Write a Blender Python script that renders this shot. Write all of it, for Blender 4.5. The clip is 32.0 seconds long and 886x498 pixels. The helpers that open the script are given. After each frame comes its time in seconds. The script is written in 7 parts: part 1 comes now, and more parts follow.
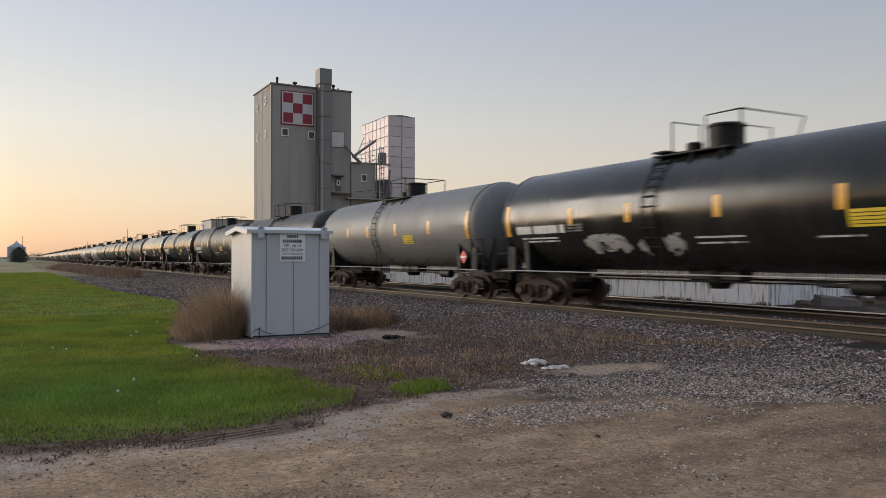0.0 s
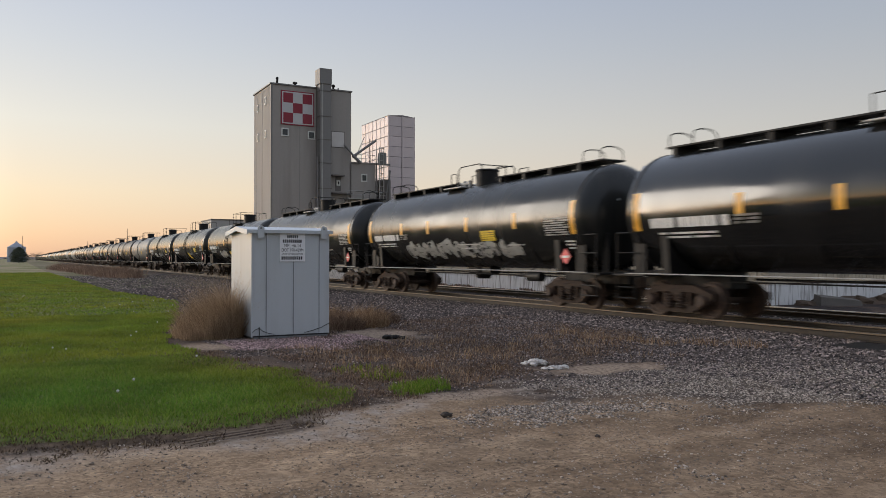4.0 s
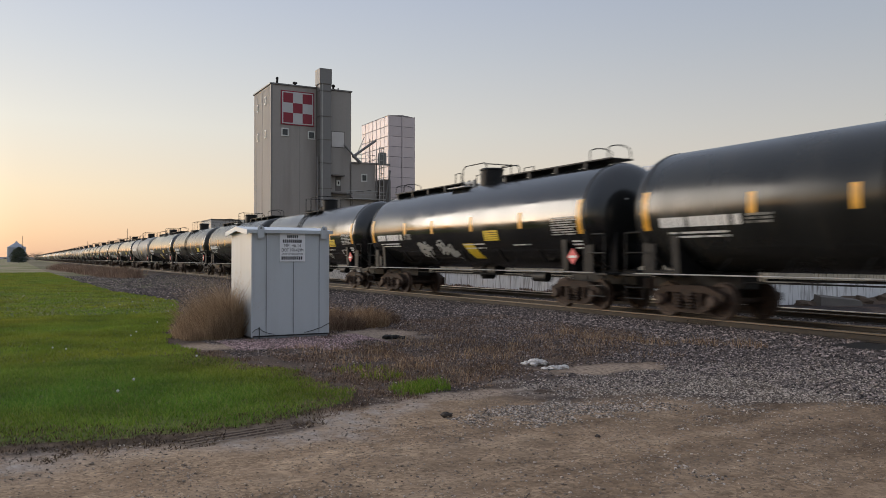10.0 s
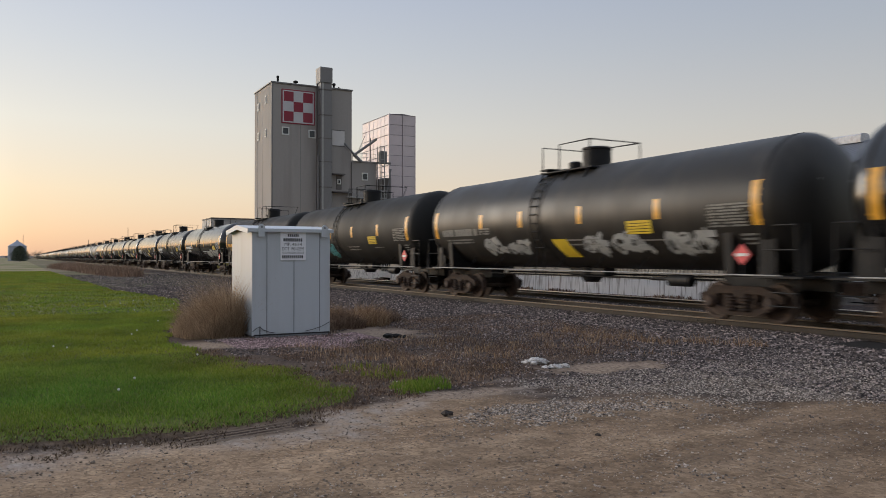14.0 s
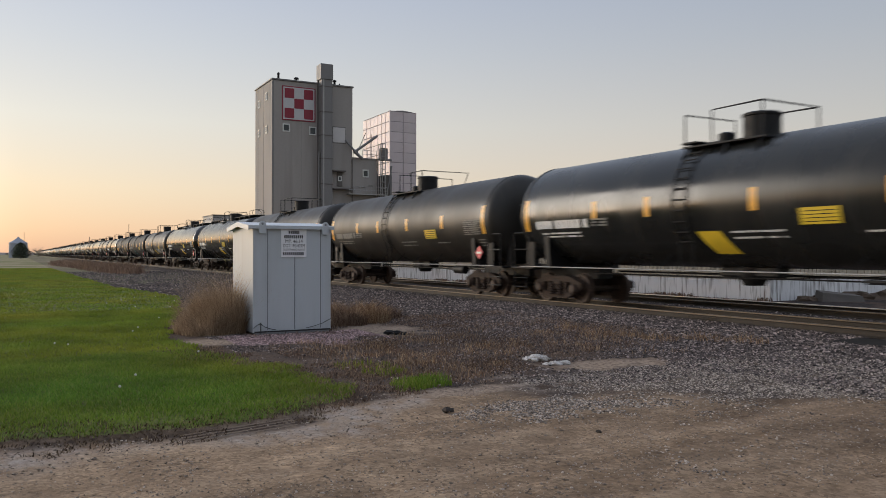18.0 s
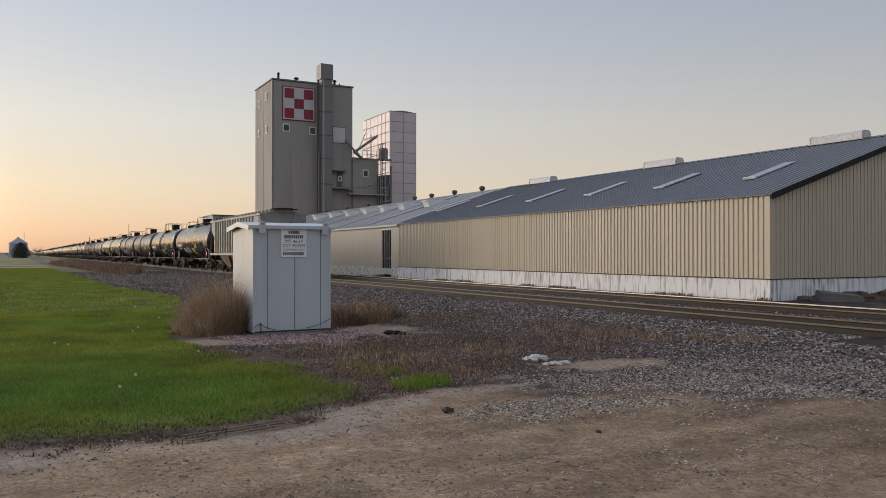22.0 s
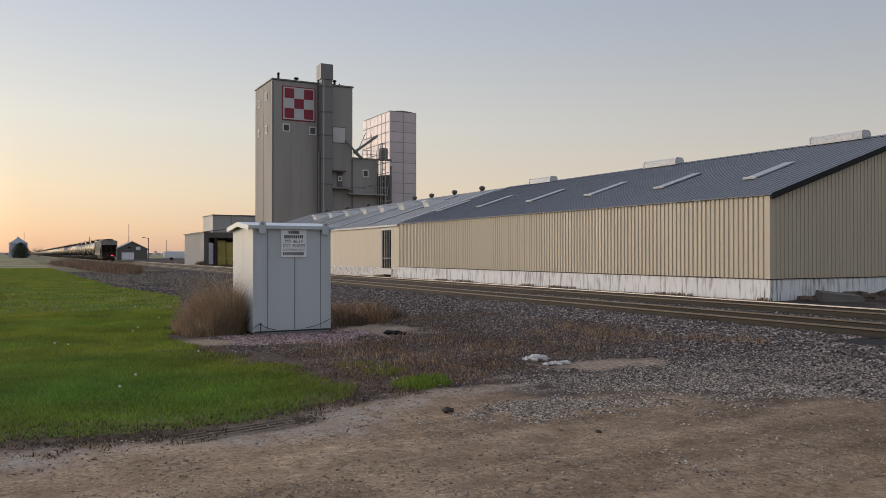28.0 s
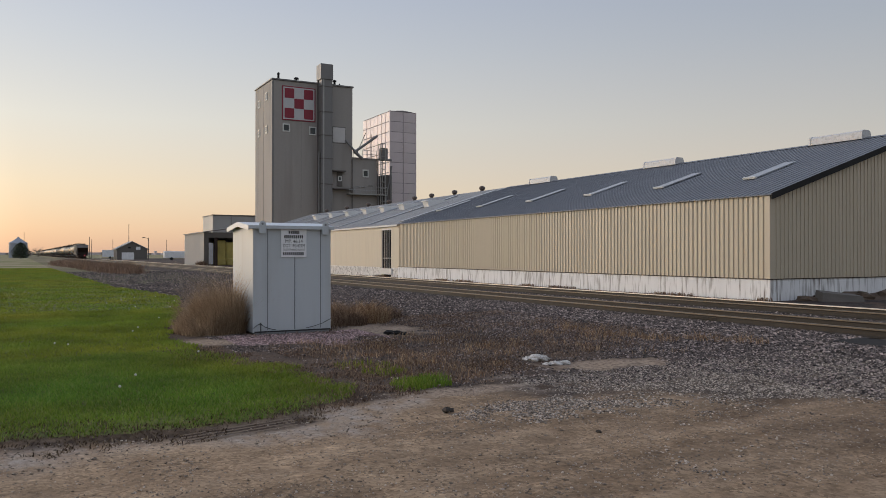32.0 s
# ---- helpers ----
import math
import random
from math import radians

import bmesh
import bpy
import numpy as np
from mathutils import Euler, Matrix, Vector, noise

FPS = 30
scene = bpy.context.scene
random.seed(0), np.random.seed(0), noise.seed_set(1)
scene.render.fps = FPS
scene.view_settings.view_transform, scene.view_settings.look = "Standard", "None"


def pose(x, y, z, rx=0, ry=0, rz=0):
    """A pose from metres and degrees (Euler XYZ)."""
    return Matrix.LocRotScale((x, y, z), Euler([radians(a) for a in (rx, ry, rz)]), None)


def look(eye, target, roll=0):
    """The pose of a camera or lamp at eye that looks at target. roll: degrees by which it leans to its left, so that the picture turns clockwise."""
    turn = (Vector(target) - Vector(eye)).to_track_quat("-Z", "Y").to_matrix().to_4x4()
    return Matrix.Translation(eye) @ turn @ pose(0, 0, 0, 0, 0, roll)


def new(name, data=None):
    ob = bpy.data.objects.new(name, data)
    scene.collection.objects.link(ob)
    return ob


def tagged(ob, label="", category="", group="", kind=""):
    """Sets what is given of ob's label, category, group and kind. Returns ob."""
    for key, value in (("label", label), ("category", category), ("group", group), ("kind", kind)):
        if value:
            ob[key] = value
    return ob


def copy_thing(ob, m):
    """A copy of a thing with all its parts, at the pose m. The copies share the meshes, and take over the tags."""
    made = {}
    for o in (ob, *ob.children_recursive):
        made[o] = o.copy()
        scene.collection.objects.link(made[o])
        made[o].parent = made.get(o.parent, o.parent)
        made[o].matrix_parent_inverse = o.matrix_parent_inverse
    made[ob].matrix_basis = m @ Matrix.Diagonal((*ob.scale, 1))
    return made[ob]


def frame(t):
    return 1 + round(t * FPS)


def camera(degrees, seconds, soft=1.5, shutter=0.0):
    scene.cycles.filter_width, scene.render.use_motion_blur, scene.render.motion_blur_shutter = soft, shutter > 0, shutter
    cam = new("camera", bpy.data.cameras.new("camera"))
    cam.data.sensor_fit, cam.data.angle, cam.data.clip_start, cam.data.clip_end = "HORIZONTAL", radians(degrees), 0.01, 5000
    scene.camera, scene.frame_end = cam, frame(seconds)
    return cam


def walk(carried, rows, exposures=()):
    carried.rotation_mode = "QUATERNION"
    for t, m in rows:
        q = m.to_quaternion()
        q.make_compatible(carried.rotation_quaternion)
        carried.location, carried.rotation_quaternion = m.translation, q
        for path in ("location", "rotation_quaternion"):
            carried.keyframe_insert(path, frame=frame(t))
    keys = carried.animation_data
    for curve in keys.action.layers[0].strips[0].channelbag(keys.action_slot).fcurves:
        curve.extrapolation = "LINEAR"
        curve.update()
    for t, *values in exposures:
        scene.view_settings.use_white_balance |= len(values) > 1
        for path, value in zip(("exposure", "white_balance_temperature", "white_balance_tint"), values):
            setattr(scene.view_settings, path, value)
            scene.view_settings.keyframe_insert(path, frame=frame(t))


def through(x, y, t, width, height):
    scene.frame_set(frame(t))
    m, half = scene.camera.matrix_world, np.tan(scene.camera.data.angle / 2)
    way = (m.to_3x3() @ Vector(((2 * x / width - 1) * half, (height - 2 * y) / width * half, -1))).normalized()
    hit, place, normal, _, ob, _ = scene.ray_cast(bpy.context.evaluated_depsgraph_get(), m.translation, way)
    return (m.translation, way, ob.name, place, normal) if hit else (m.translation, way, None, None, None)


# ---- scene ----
import itertools

# The eye stands still; midway it is nudged by a fraction of a degree.
EYE = (0.0, 0.0, 1.78)


def gaze(turn, lift):
    """Pose of the camera: degrees from the track's direction, degrees upwards."""
    a, b = radians(turn), radians(lift)
    return look(EYE, (EYE[0] - 100 * math.cos(a), EYE[1] + 100 * math.sin(a), EYE[2] + 100 * math.tan(b)))


cam = camera(59.56, 32.0, soft=0.65, shutter=0.3)
FIRST, LAST = gaze(28.565, 0.700), gaze(28.463, 0.376)
walk(cam, [(0.0, FIRST), (6.0, FIRST), (13.5, FIRST), (13.8, gaze(28.545, 0.66)), (14.1, gaze(28.505, 0.58)), (14.5, gaze(28.468, 0.475)),
           (15.0, gaze(28.463, 0.39)), (15.6, LAST), (16.5, LAST), (24.0, LAST), (32.0, LAST)],
     exposures=[(0.0, 2.1), (19.0, 2.1), (22.5, 2.02), (32.0, 2.02)])

# ---- light: clear sky just after sunset, glow ahead and to the track's near side ----
SUN_AZ = (-0.80, -0.60)
world = bpy.data.worlds.new("dusk_sky")
scene.world = world
world.use_nodes = True
wn, wl = world.node_tree.nodes, world.node_tree.links
sky = wn.new("ShaderNodeTexSky")
sky.sky_type = "NISHITA"
sky.sun_disc = False
sky.sun_elevation = radians(5.0)
sky.sun_rotation = math.atan2(SUN_AZ[0], SUN_AZ[1])
sky.altitude, sky.air_density, sky.dust_density, sky.ozone_density = 200, 1.0, 1.0, 1.0


def sky_ramp(src, stops):
    r = wn.new("ShaderNodeValToRGB")
    while len(r.color_ramp.elements) < len(stops):
        r.color_ramp.elements.new(0.5)
    for e, (p, c) in zip(r.color_ramp.elements, stops):
        e.position, e.color = p, (*c, 1)
    wl.new(src, r.inputs[0])
    return r.outputs[0]


def sky_mix(fac, a, b):
    x = wn.new("ShaderNodeMix")
    x.data_type = "RGBA"
    if isinstance(fac, float):
        x.inputs[0].default_value = fac
    else:
        wl.new(fac, x.inputs[0])
    wl.new(a, x.inputs["A"])
    wl.new(b, x.inputs["B"])
    return x.outputs["Result"]


# afterglow: peach at the horizon towards the sunken sun, lavender-blue away from it and above
wc = wn.new("ShaderNodeTexCoord")
sep = wn.new("ShaderNodeSeparateXYZ")
wl.new(wc.outputs["Generated"], sep.inputs[0])
dot = wn.new("ShaderNodeVectorMath")
dot.operation = "DOT_PRODUCT"
dot.inputs[1].default_value = (*SUN_AZ, 0)
wl.new(wc.outputs["Generated"], dot.inputs[0])
side = wn.new("ShaderNodeMapRange")
side.inputs[1].default_value, side.inputs[2].default_value = -0.2, 0.85
wl.new(dot.outputs["Value"], side.inputs[0])
glow = sky_ramp(sep.outputs["Z"], [(0.0, (0.52, 0.36, 0.34)), (0.03, (0.68, 0.465, 0.39)), (0.08, (0.77, 0.6, 0.48)), (0.16, (0.75, 0.69, 0.635)), (0.25, (0.62, 0.62, 0.66)), (0.34, (0.51, 0.537, 0.658)), (0.6, (0.6, 0.67, 0.84)), (1.0, (0.63, 0.70, 0.87))])
dim = sky_ramp(sep.outputs["Z"], [(0.0, (0.60, 0.49, 0.45)), (0.08, (0.62, 0.52, 0.47)), (0.16, (0.505, 0.468, 0.46)), (0.26, (0.4, 0.412, 0.464)), (0.34, (0.335, 0.372, 0.468)), (0.6, (0.5, 0.56, 0.71)), (1.0, (0.63, 0.70, 0.87))])
both = wn.new("ShaderNodeVectorMath")
both.operation = "SCALE"
east = sky_ramp(sep.outputs["Z"], [(0.0, (0.22, 0.22, 0.27)), (0.08, (0.3, 0.285, 0.33)), (0.2, (0.4, 0.385, 0.43)), (0.4, (0.42, 0.45, 0.55)), (1.0, (0.63, 0.70, 0.87))])
away = wn.new("ShaderNodeMapRange")
away.interpolation_type = "SMOOTHSTEP"
away.inputs[1].default_value, away.inputs[2].default_value = -0.14, -0.55
wl.new(dot.outputs["Value"], away.inputs[0])
wl.new(sky_mix(away.outputs[0], sky_mix(side.outputs[0], dim, glow), east), both.inputs[0])
both.inputs["Scale"].default_value = 1.88
# the bright arch over the place where the sun went down
near_sun = wn.new("ShaderNodeMapRange")
near_sun.interpolation_type = "SMOOTHSTEP"
near_sun.inputs[1].default_value, near_sun.inputs[2].default_value = 0.79, 0.9
wl.new(dot.outputs["Value"], near_sun.inputs[0])
arch = wn.new("ShaderNodeVectorMath")
arch.operation = "SCALE"
wl.new(sky_ramp(sep.outputs["Z"], [(0.0, (0.72, 0.47, 0.3)), (0.05, (0.66, 0.47, 0.32)), (0.11, (0.46, 0.37, 0.29)), (0.2, (0.25, 0.23, 0.22)), (0.35, (0.16, 0.17, 0.2)), (0.6, (0.11, 0.125, 0.155)), (1.0, (0.0, 0.0, 0.0))]), arch.inputs[0])
wl.new(near_sun.outputs[0], arch.inputs["Scale"])
boost = wn.new("ShaderNodeVectorMath")
boost.operation = "MULTIPLY_ADD"
boost.inputs[1].default_value = (1.9, 1.9, 1.9)
wl.new(arch.outputs[0], boost.inputs[0])
wl.new(both.outputs[0], boost.inputs[2])
wl.new(sky_mix(0.12, boost.outputs[0], sky.outputs[0]), wn["Background"].inputs[0])
wn["Background"].inputs[1].default_value = 0.12
sun = new("sun", bpy.data.lights.new("sun", "SUN"))
sun.data.energy, sun.data.angle, sun.data.color = 0.34, radians(26), (1.0, 0.91, 0.8)
sun.matrix_world = look((0, 0, 0), (-SUN_AZ[0], -SUN_AZ[1], -math.tan(radians(13))))

# ---- mesh tools ----
RAIL_TOP = 0.24
NEAR_TRACK, FAR_TRACK = 16.15, 20.42


class Shape:
    """Collects corners and faces of one mesh."""

    def __init__(self):
        self.v, self.f = [], []

    def add(self, verts, faces):
        n = len(self.v)
        self.v.extend(verts)
        self.f.extend([tuple(i + n for i in f) for f in faces])
        return self

    def box(self, x0, x1, y0, y1, z0, z1, c=0.0):
        if c <= 0:
            vs = [(x, y, z) for x in (x0, x1) for y in (y0, y1) for z in (z0, z1)]
            return self.add(vs, [(0, 1, 3, 2), (4, 6, 7, 5), (0, 4, 5, 1), (2, 3, 7, 6), (0, 2, 6, 4), (1, 5, 7, 3)])
        vs, ix = [], {}
        lo, hi = (x0, y0, z0), (x1, y1, z1)
        for s in itertools.product((0, 1), repeat=3):
            for a in range(3):
                p = [hi[k] if s[k] else lo[k] for k in range(3)]
                for k in range(3):
                    if k != a:
                        p[k] += -c if s[k] else c
                ix[s, a] = len(vs)
                vs.append(tuple(p))
        fs = []
        for a in range(3):
            b, d = (a + 1) % 3, (a + 2) % 3
            for s in (0, 1):
                q = []
                for sb, sd in ((0, 0), (1, 0), (1, 1), (0, 1)):
                    k = [0, 0, 0]
                    k[a], k[b], k[d] = s, sb, sd
                    q.append(ix[tuple(k), a])
                fs.append(tuple(q if s else q[::-1]))
            for sb, sd in itertools.product((0, 1), repeat=2):
                k0, k1 = [0, 0, 0], [0, 0, 0]
                k0[a], k1[a] = 0, 1
                k0[b] = k1[b] = sb
                k0[d] = k1[d] = sd
                q = (ix[tuple(k0), b], ix[tuple(k1), b], ix[tuple(k1), d], ix[tuple(k0), d])
                fs.append(q if sb == sd else q[::-1])
        for s in itertools.product((0, 1), repeat=3):
            q = (ix[s, 0], ix[s, 1], ix[s, 2])
            fs.append(q if sum(s) % 2 else q[::-1])
        return self.add(vs, fs)

    def tube(self, p0, p1, r, n=8, r1=None, caps=True):
        p0, p1 = Vector(p0), Vector(p1)
        d = (p1 - p0).normalized()
        a = d.orthogonal().normalized()
        b = d.cross(a)
        vs = []
        for p, q in ((p0, r), (p1, r if r1 is None else r1)):
            for i in range(n):
                t = 2 * math.pi * i / n
                vs.append(tuple(p + q * (math.cos(t) * a + math.sin(t) * b)))
        fs = [(i, (i + 1) % n, n + (i + 1) % n, n + i) for i in range(n)]
        if caps:
            fs += [tuple(range(n))[::-1], tuple(range(n, 2 * n))]
        return self.add(vs, fs)

    def path(self, pts, r, n=6):
        """One bent tube through the points, welded at its bends."""
        p = [Vector(q) for q in pts]
        d = [(b - a).normalized() for a, b in zip(p, p[1:])]
        a = d[0].orthogonal().normalized()
        vs, fs = [], []
        for i, c in enumerate(p):
            t = d[0] if i == 0 else d[-1] if i == len(d) else (d[i - 1] + d[i]).normalized()
            a = a - a.dot(t) * t
            a = a.normalized() if a.length > 1e-4 else t.orthogonal().normalized()
            b = t.cross(a)
            vs += [tuple(c + r * (math.cos(2 * math.pi * k / n) * a + math.sin(2 * math.pi * k / n) * b)) for k in range(n)]
        for i in range(len(d)):
            fs += [(i * n + k, i * n + (k + 1) % n, (i + 1) * n + (k + 1) % n, (i + 1) * n + k) for k in range(n)]
        fs += [tuple(range(n))[::-1], tuple(range(len(d) * n, (len(d) + 1) * n))]
        return self.add(vs, fs)

    def lathe(self, prof, axis="x", centre=(0, 0, 0), n=32):
        """prof: pairs of (place along the axis, radius)."""
        vs, fs = [], []
        for u, r in prof:
            for i in range(n):
                t = 2 * math.pi * i / n
                c, s = r * math.cos(t), r * math.sin(t)
                p = {"x": (u, c, s), "y": (s, u, c), "z": (c, s, u)}[axis]
                vs.append(tuple(p[k] + centre[k] for k in range(3)))
        for j in range(len(prof) - 1):
            for i in range(n):
                fs.append((j * n + i, j * n + (i + 1) % n, (j + 1) * n + (i + 1) % n, (j + 1) * n + i))
        fs.append(tuple(range(n))[::-1])
        fs.append(tuple(range((len(prof) - 1) * n, len(prof) * n)))
        return self.add(vs, fs)

    def prism(self, outline, axis, a, b):
        """outline: 2D points in the plane across axis, in the order of the other two axes."""
        def at(u, p):
            q = list(p)
            q.insert("xyz".index(axis), u)
            return tuple(q)
        n = len(outline)
        vs = [at(a, p) for p in outline] + [at(b, p) for p in outline]
        fs = [(i, (i + 1) % n, n + (i + 1) % n, n + i) for i in range(n)]
        fs += [tuple(range(n))[::-1], tuple(range(n, 2 * n))]
        return self.add(vs, fs)

    def quad(self, *p):
        return self.add(list(p), [tuple(range(len(p)))])

    def mesh(self, name, mat, smooth=True, angle=35):
        me = bpy.data.meshes.new(name)
        me.from_pydata(self.v, [], self.f)
        me.update()
        bm = bmesh.new()
        bm.from_mesh(me)
        bmesh.ops.recalc_face_normals(bm, faces=bm.faces)
        bm.to_mesh(me)
        bm.free()
        if mat:
            me.materials.append(mat)
        if smooth:
            me.polygons.foreach_set("use_smooth", [True] * len(me.polygons))
            me.set_sharp_from_angle(angle=radians(angle))
        return me


def part(name, shape, mat, parent, label="", smooth=True):
    """One mesh object under a thing or under a part; shape may be a ready mesh."""
    me = shape if isinstance(shape, bpy.types.Mesh) else shape.mesh(name, mat, smooth)
    ob = new(name, me)
    ob.parent = parent
    return tagged(ob, label)


def thing(name, m, label, category, group="", kind=""):
    ob = new(name)
    ob.empty_display_size = 0.3
    ob.matrix_basis = m
    return tagged(ob, label, category, group, kind)


def solid(name, shape, mat, label, category="", group="", kind="", m=None, smooth=True):
    ob = new(name, shape.mesh(name, mat, smooth))
    if m is not None:
        ob.matrix_basis = m
    return tagged(ob, label, category, group, kind)


# ---- materials ----
def mat(name, color, rough=0.6, metal=0.0, spread=0.12, scale=1.5, fine=30.0, bump=0.15, dirt=None, dirt_amount=0.4, streak=False,
        emit=None, each=0.0, shine=0.5, dist=0.004):
    """A worn surface: base colour varied at two scales, stains of a second colour, fine relief."""
    m = bpy.data.materials.new(name)
    m.use_nodes = True
    n, l = m.node_tree.nodes, m.node_tree.links
    bsdf = n["Principled BSDF"]
    tc = n.new("ShaderNodeTexCoord")
    mp = n.new("ShaderNodeMapping")
    l.new(tc.outputs["Object"], mp.inputs[0])
    if streak:
        mp.inputs["Scale"].default_value = (1.0, 1.0, 0.12)
    big, small = n.new("ShaderNodeTexNoise"), n.new("ShaderNodeTexNoise")
    big.inputs["Scale"].default_value, big.inputs["Detail"].default_value = scale, 5
    small.inputs["Scale"].default_value, small.inputs["Detail"].default_value = fine, 3
    l.new(mp.outputs[0], big.inputs[0])
    l.new(tc.outputs["Object"], small.inputs[0])
    add = n.new("ShaderNodeMath")
    add.operation = "MULTIPLY_ADD"
    l.new(small.outputs[0], add.inputs[0])
    add.inputs[1].default_value = 0.5
    l.new(big.outputs[0], add.inputs[2])
    rng = n.new("ShaderNodeMapRange")
    rng.inputs[1].default_value, rng.inputs[2].default_value = 0.45, 1.05
    rng.inputs[3].default_value, rng.inputs[4].default_value = 1 - spread, 1 + spread
    l.new(add.outputs[0], rng.inputs[0])
    val = rng.outputs[0]
    if each:
        oi = n.new("ShaderNodeObjectInfo")
        r2 = n.new("ShaderNodeMapRange")
        r2.inputs[3].default_value, r2.inputs[4].default_value = 1 - each, 1 + each
        l.new(oi.outputs["Random"], r2.inputs[0])
        mu = n.new("ShaderNodeMath")
        mu.operation = "MULTIPLY"
        l.new(val, mu.inputs[0])
        l.new(r2.outputs[0], mu.inputs[1])
        val = mu.outputs[0]
    hsv = n.new("ShaderNodeHueSaturation")
    hsv.inputs["Color"].default_value = (*color, 1)
    l.new(val, hsv.inputs["Value"])
    out = hsv.outputs[0]
    if dirt:
        mix = n.new("ShaderNodeMix")
        mix.data_type = "RGBA"
        ramp = n.new("ShaderNodeMapRange")
        ramp.inputs[1].default_value, ramp.inputs[2].default_value = 0.5, 0.72
        ramp.inputs[4].default_value = dirt_amount
        stain = n.new("ShaderNodeTexNoise")
        stain.inputs["Scale"].default_value, stain.inputs["Detail"].default_value = scale * 2.3, 8
        l.new(mp.outputs[0], stain.inputs[0])
        l.new(stain.outputs[0], ramp.inputs[0])
        l.new(ramp.outputs[0], mix.inputs[0])
        l.new(out, mix.inputs["A"])
        mix.inputs["B"].default_value = (*dirt, 1)
        out = mix.outputs["Result"]
    l.new(out, bsdf.inputs["Base Color"])
    rr = n.new("ShaderNodeMapRange")
    rr.inputs[1].default_value, rr.inputs[2].default_value = 0.3, 0.7
    rr.inputs[3].default_value, rr.inputs[4].default_value = max(0.02, rough - 0.08), min(1, rough + 0.1)
    l.new(big.outputs[0], rr.inputs[0])
    l.new(rr.outputs[0], bsdf.inputs["Roughness"])
    bsdf.inputs["Metallic"].default_value = metal
    bsdf.inputs["Specular IOR Level"].default_value = shine
    if bump:
        bp = n.new("ShaderNodeBump")
        bp.inputs["Strength"].default_value, bp.inputs["Distance"].default_value = bump, dist
        l.new(add.outputs[0], bp.inputs["Height"])
        l.new(bp.outputs[0], bsdf.inputs["Normal"])
    if emit:
        bsdf.inputs["Emission Color"].default_value = (*emit[:3], 1)
        bsdf.inputs["Emission Strength"].default_value = emit[3]
    return m


RUST = (0.12, 0.06, 0.035)
M_TANK = {
    "gloss": mat("gloss_black_tank_paint", (0.010, 0.0105, 0.0105), 0.15, shine=0.72, spread=0.3, scale=0.7, bump=0.006, dirt=(0.03, 0.027, 0.022), dirt_amount=0.25, streak=True),
    "satin": mat("satin_black_tank_paint", (0.016, 0.0168, 0.016), 0.22, shine=0.38, spread=0.3, scale=0.7, bump=0.008, dirt=(0.045, 0.04, 0.032), dirt_amount=0.35, streak=True),
    "matte": mat("weathered_black_tank_paint", (0.024, 0.0215, 0.018), 0.42, shine=0.34, spread=0.3, scale=0.8, bump=0.03, dirt=(0.06, 0.05, 0.038), dirt_amount=0.45, streak=True),
    "flat": mat("flat_black_tank_paint", (0.0165, 0.016, 0.0145), 0.58, shine=0.2, spread=0.3, scale=0.8, bump=0.03, dirt=(0.03, 0.027, 0.022), dirt_amount=0.4, streak=True),
    "grey": mat("grey_tank_paint", (0.16, 0.165, 0.165), 0.5, spread=0.15, scale=0.8, bump=0.06, dirt=(0.1, 0.085, 0.065), dirt_amount=0.4, streak=True),
    "pale": mat("pale_tank_paint", (0.3, 0.3, 0.28), 0.45, spread=0.15, scale=0.8, bump=0.06, dirt=(0.13, 0.1, 0.075), dirt_amount=0.4, streak=True),
}
M_BLACK = mat("black_steel", (0.009, 0.009, 0.0095), 0.6, spread=0.3, scale=3, shine=0.3, dirt=(0.025, 0.02, 0.016), dirt_amount=0.4)
M_TRUCK = mat("rusty_brown_truck_steel", (0.04, 0.027, 0.02), 0.8, shine=0.25, spread=0.45, scale=4, bump=0.3, dirt=(0.1, 0.062, 0.042), dirt_amount=0.7)
M_WHEEL = mat("worn_wheel_steel", (0.06, 0.04, 0.03), 0.65, shine=0.3, metal=0.0, spread=0.4, scale=6, dirt=(0.13, 0.075, 0.048), dirt_amount=0.6)
M_TREAD = mat("bright_wheel_tread", (0.45, 0.43, 0.4), 0.28, metal=1.0, spread=0.1, scale=8, bump=0.03)
M_PIPE = mat("pale_worn_pipe", (0.42, 0.41, 0.39), 0.5, metal=0.0, spread=0.2, scale=3, dirt=(0.1, 0.08, 0.06), dirt_amount=0.4)
M_YELLOW = mat("yellow_reflective_sheet", (0.72, 0.36, 0.035), 0.35, spread=0.18, scale=5, bump=0.03, dirt=(0.2, 0.13, 0.06), dirt_amount=0.35)
M_LEMON = mat("yellow_panel", (0.7, 0.5, 0.03), 0.5, spread=0.12, scale=4, bump=0.03)
M_WHITE = mat("white_lettering_paint", (0.74, 0.74, 0.72), 0.6, spread=0.15, scale=5, bump=0.03, dirt=(0.35, 0.33, 0.3), dirt_amount=0.35)
M_FADED = mat("faded_grey_lettering", (0.22, 0.215, 0.195), 0.7, spread=0.25, scale=5, bump=0.02)
M_DULL = mat("dulled_white_lettering", (0.4, 0.4, 0.38), 0.65, spread=0.2, scale=5, bump=0.02)
M_TEAL = mat("teal_spray_paint", (0.06, 0.26, 0.28), 0.6, spread=0.25, scale=3, bump=0.02)
M_SPRAY = mat("pale_spray_paint", (0.36, 0.37, 0.36), 0.6, spread=0.3, scale=3, bump=0.02)
M_RED = mat("red_placard", (0.62, 0.05, 0.06), 0.45, spread=0.12, scale=6, bump=0.02)
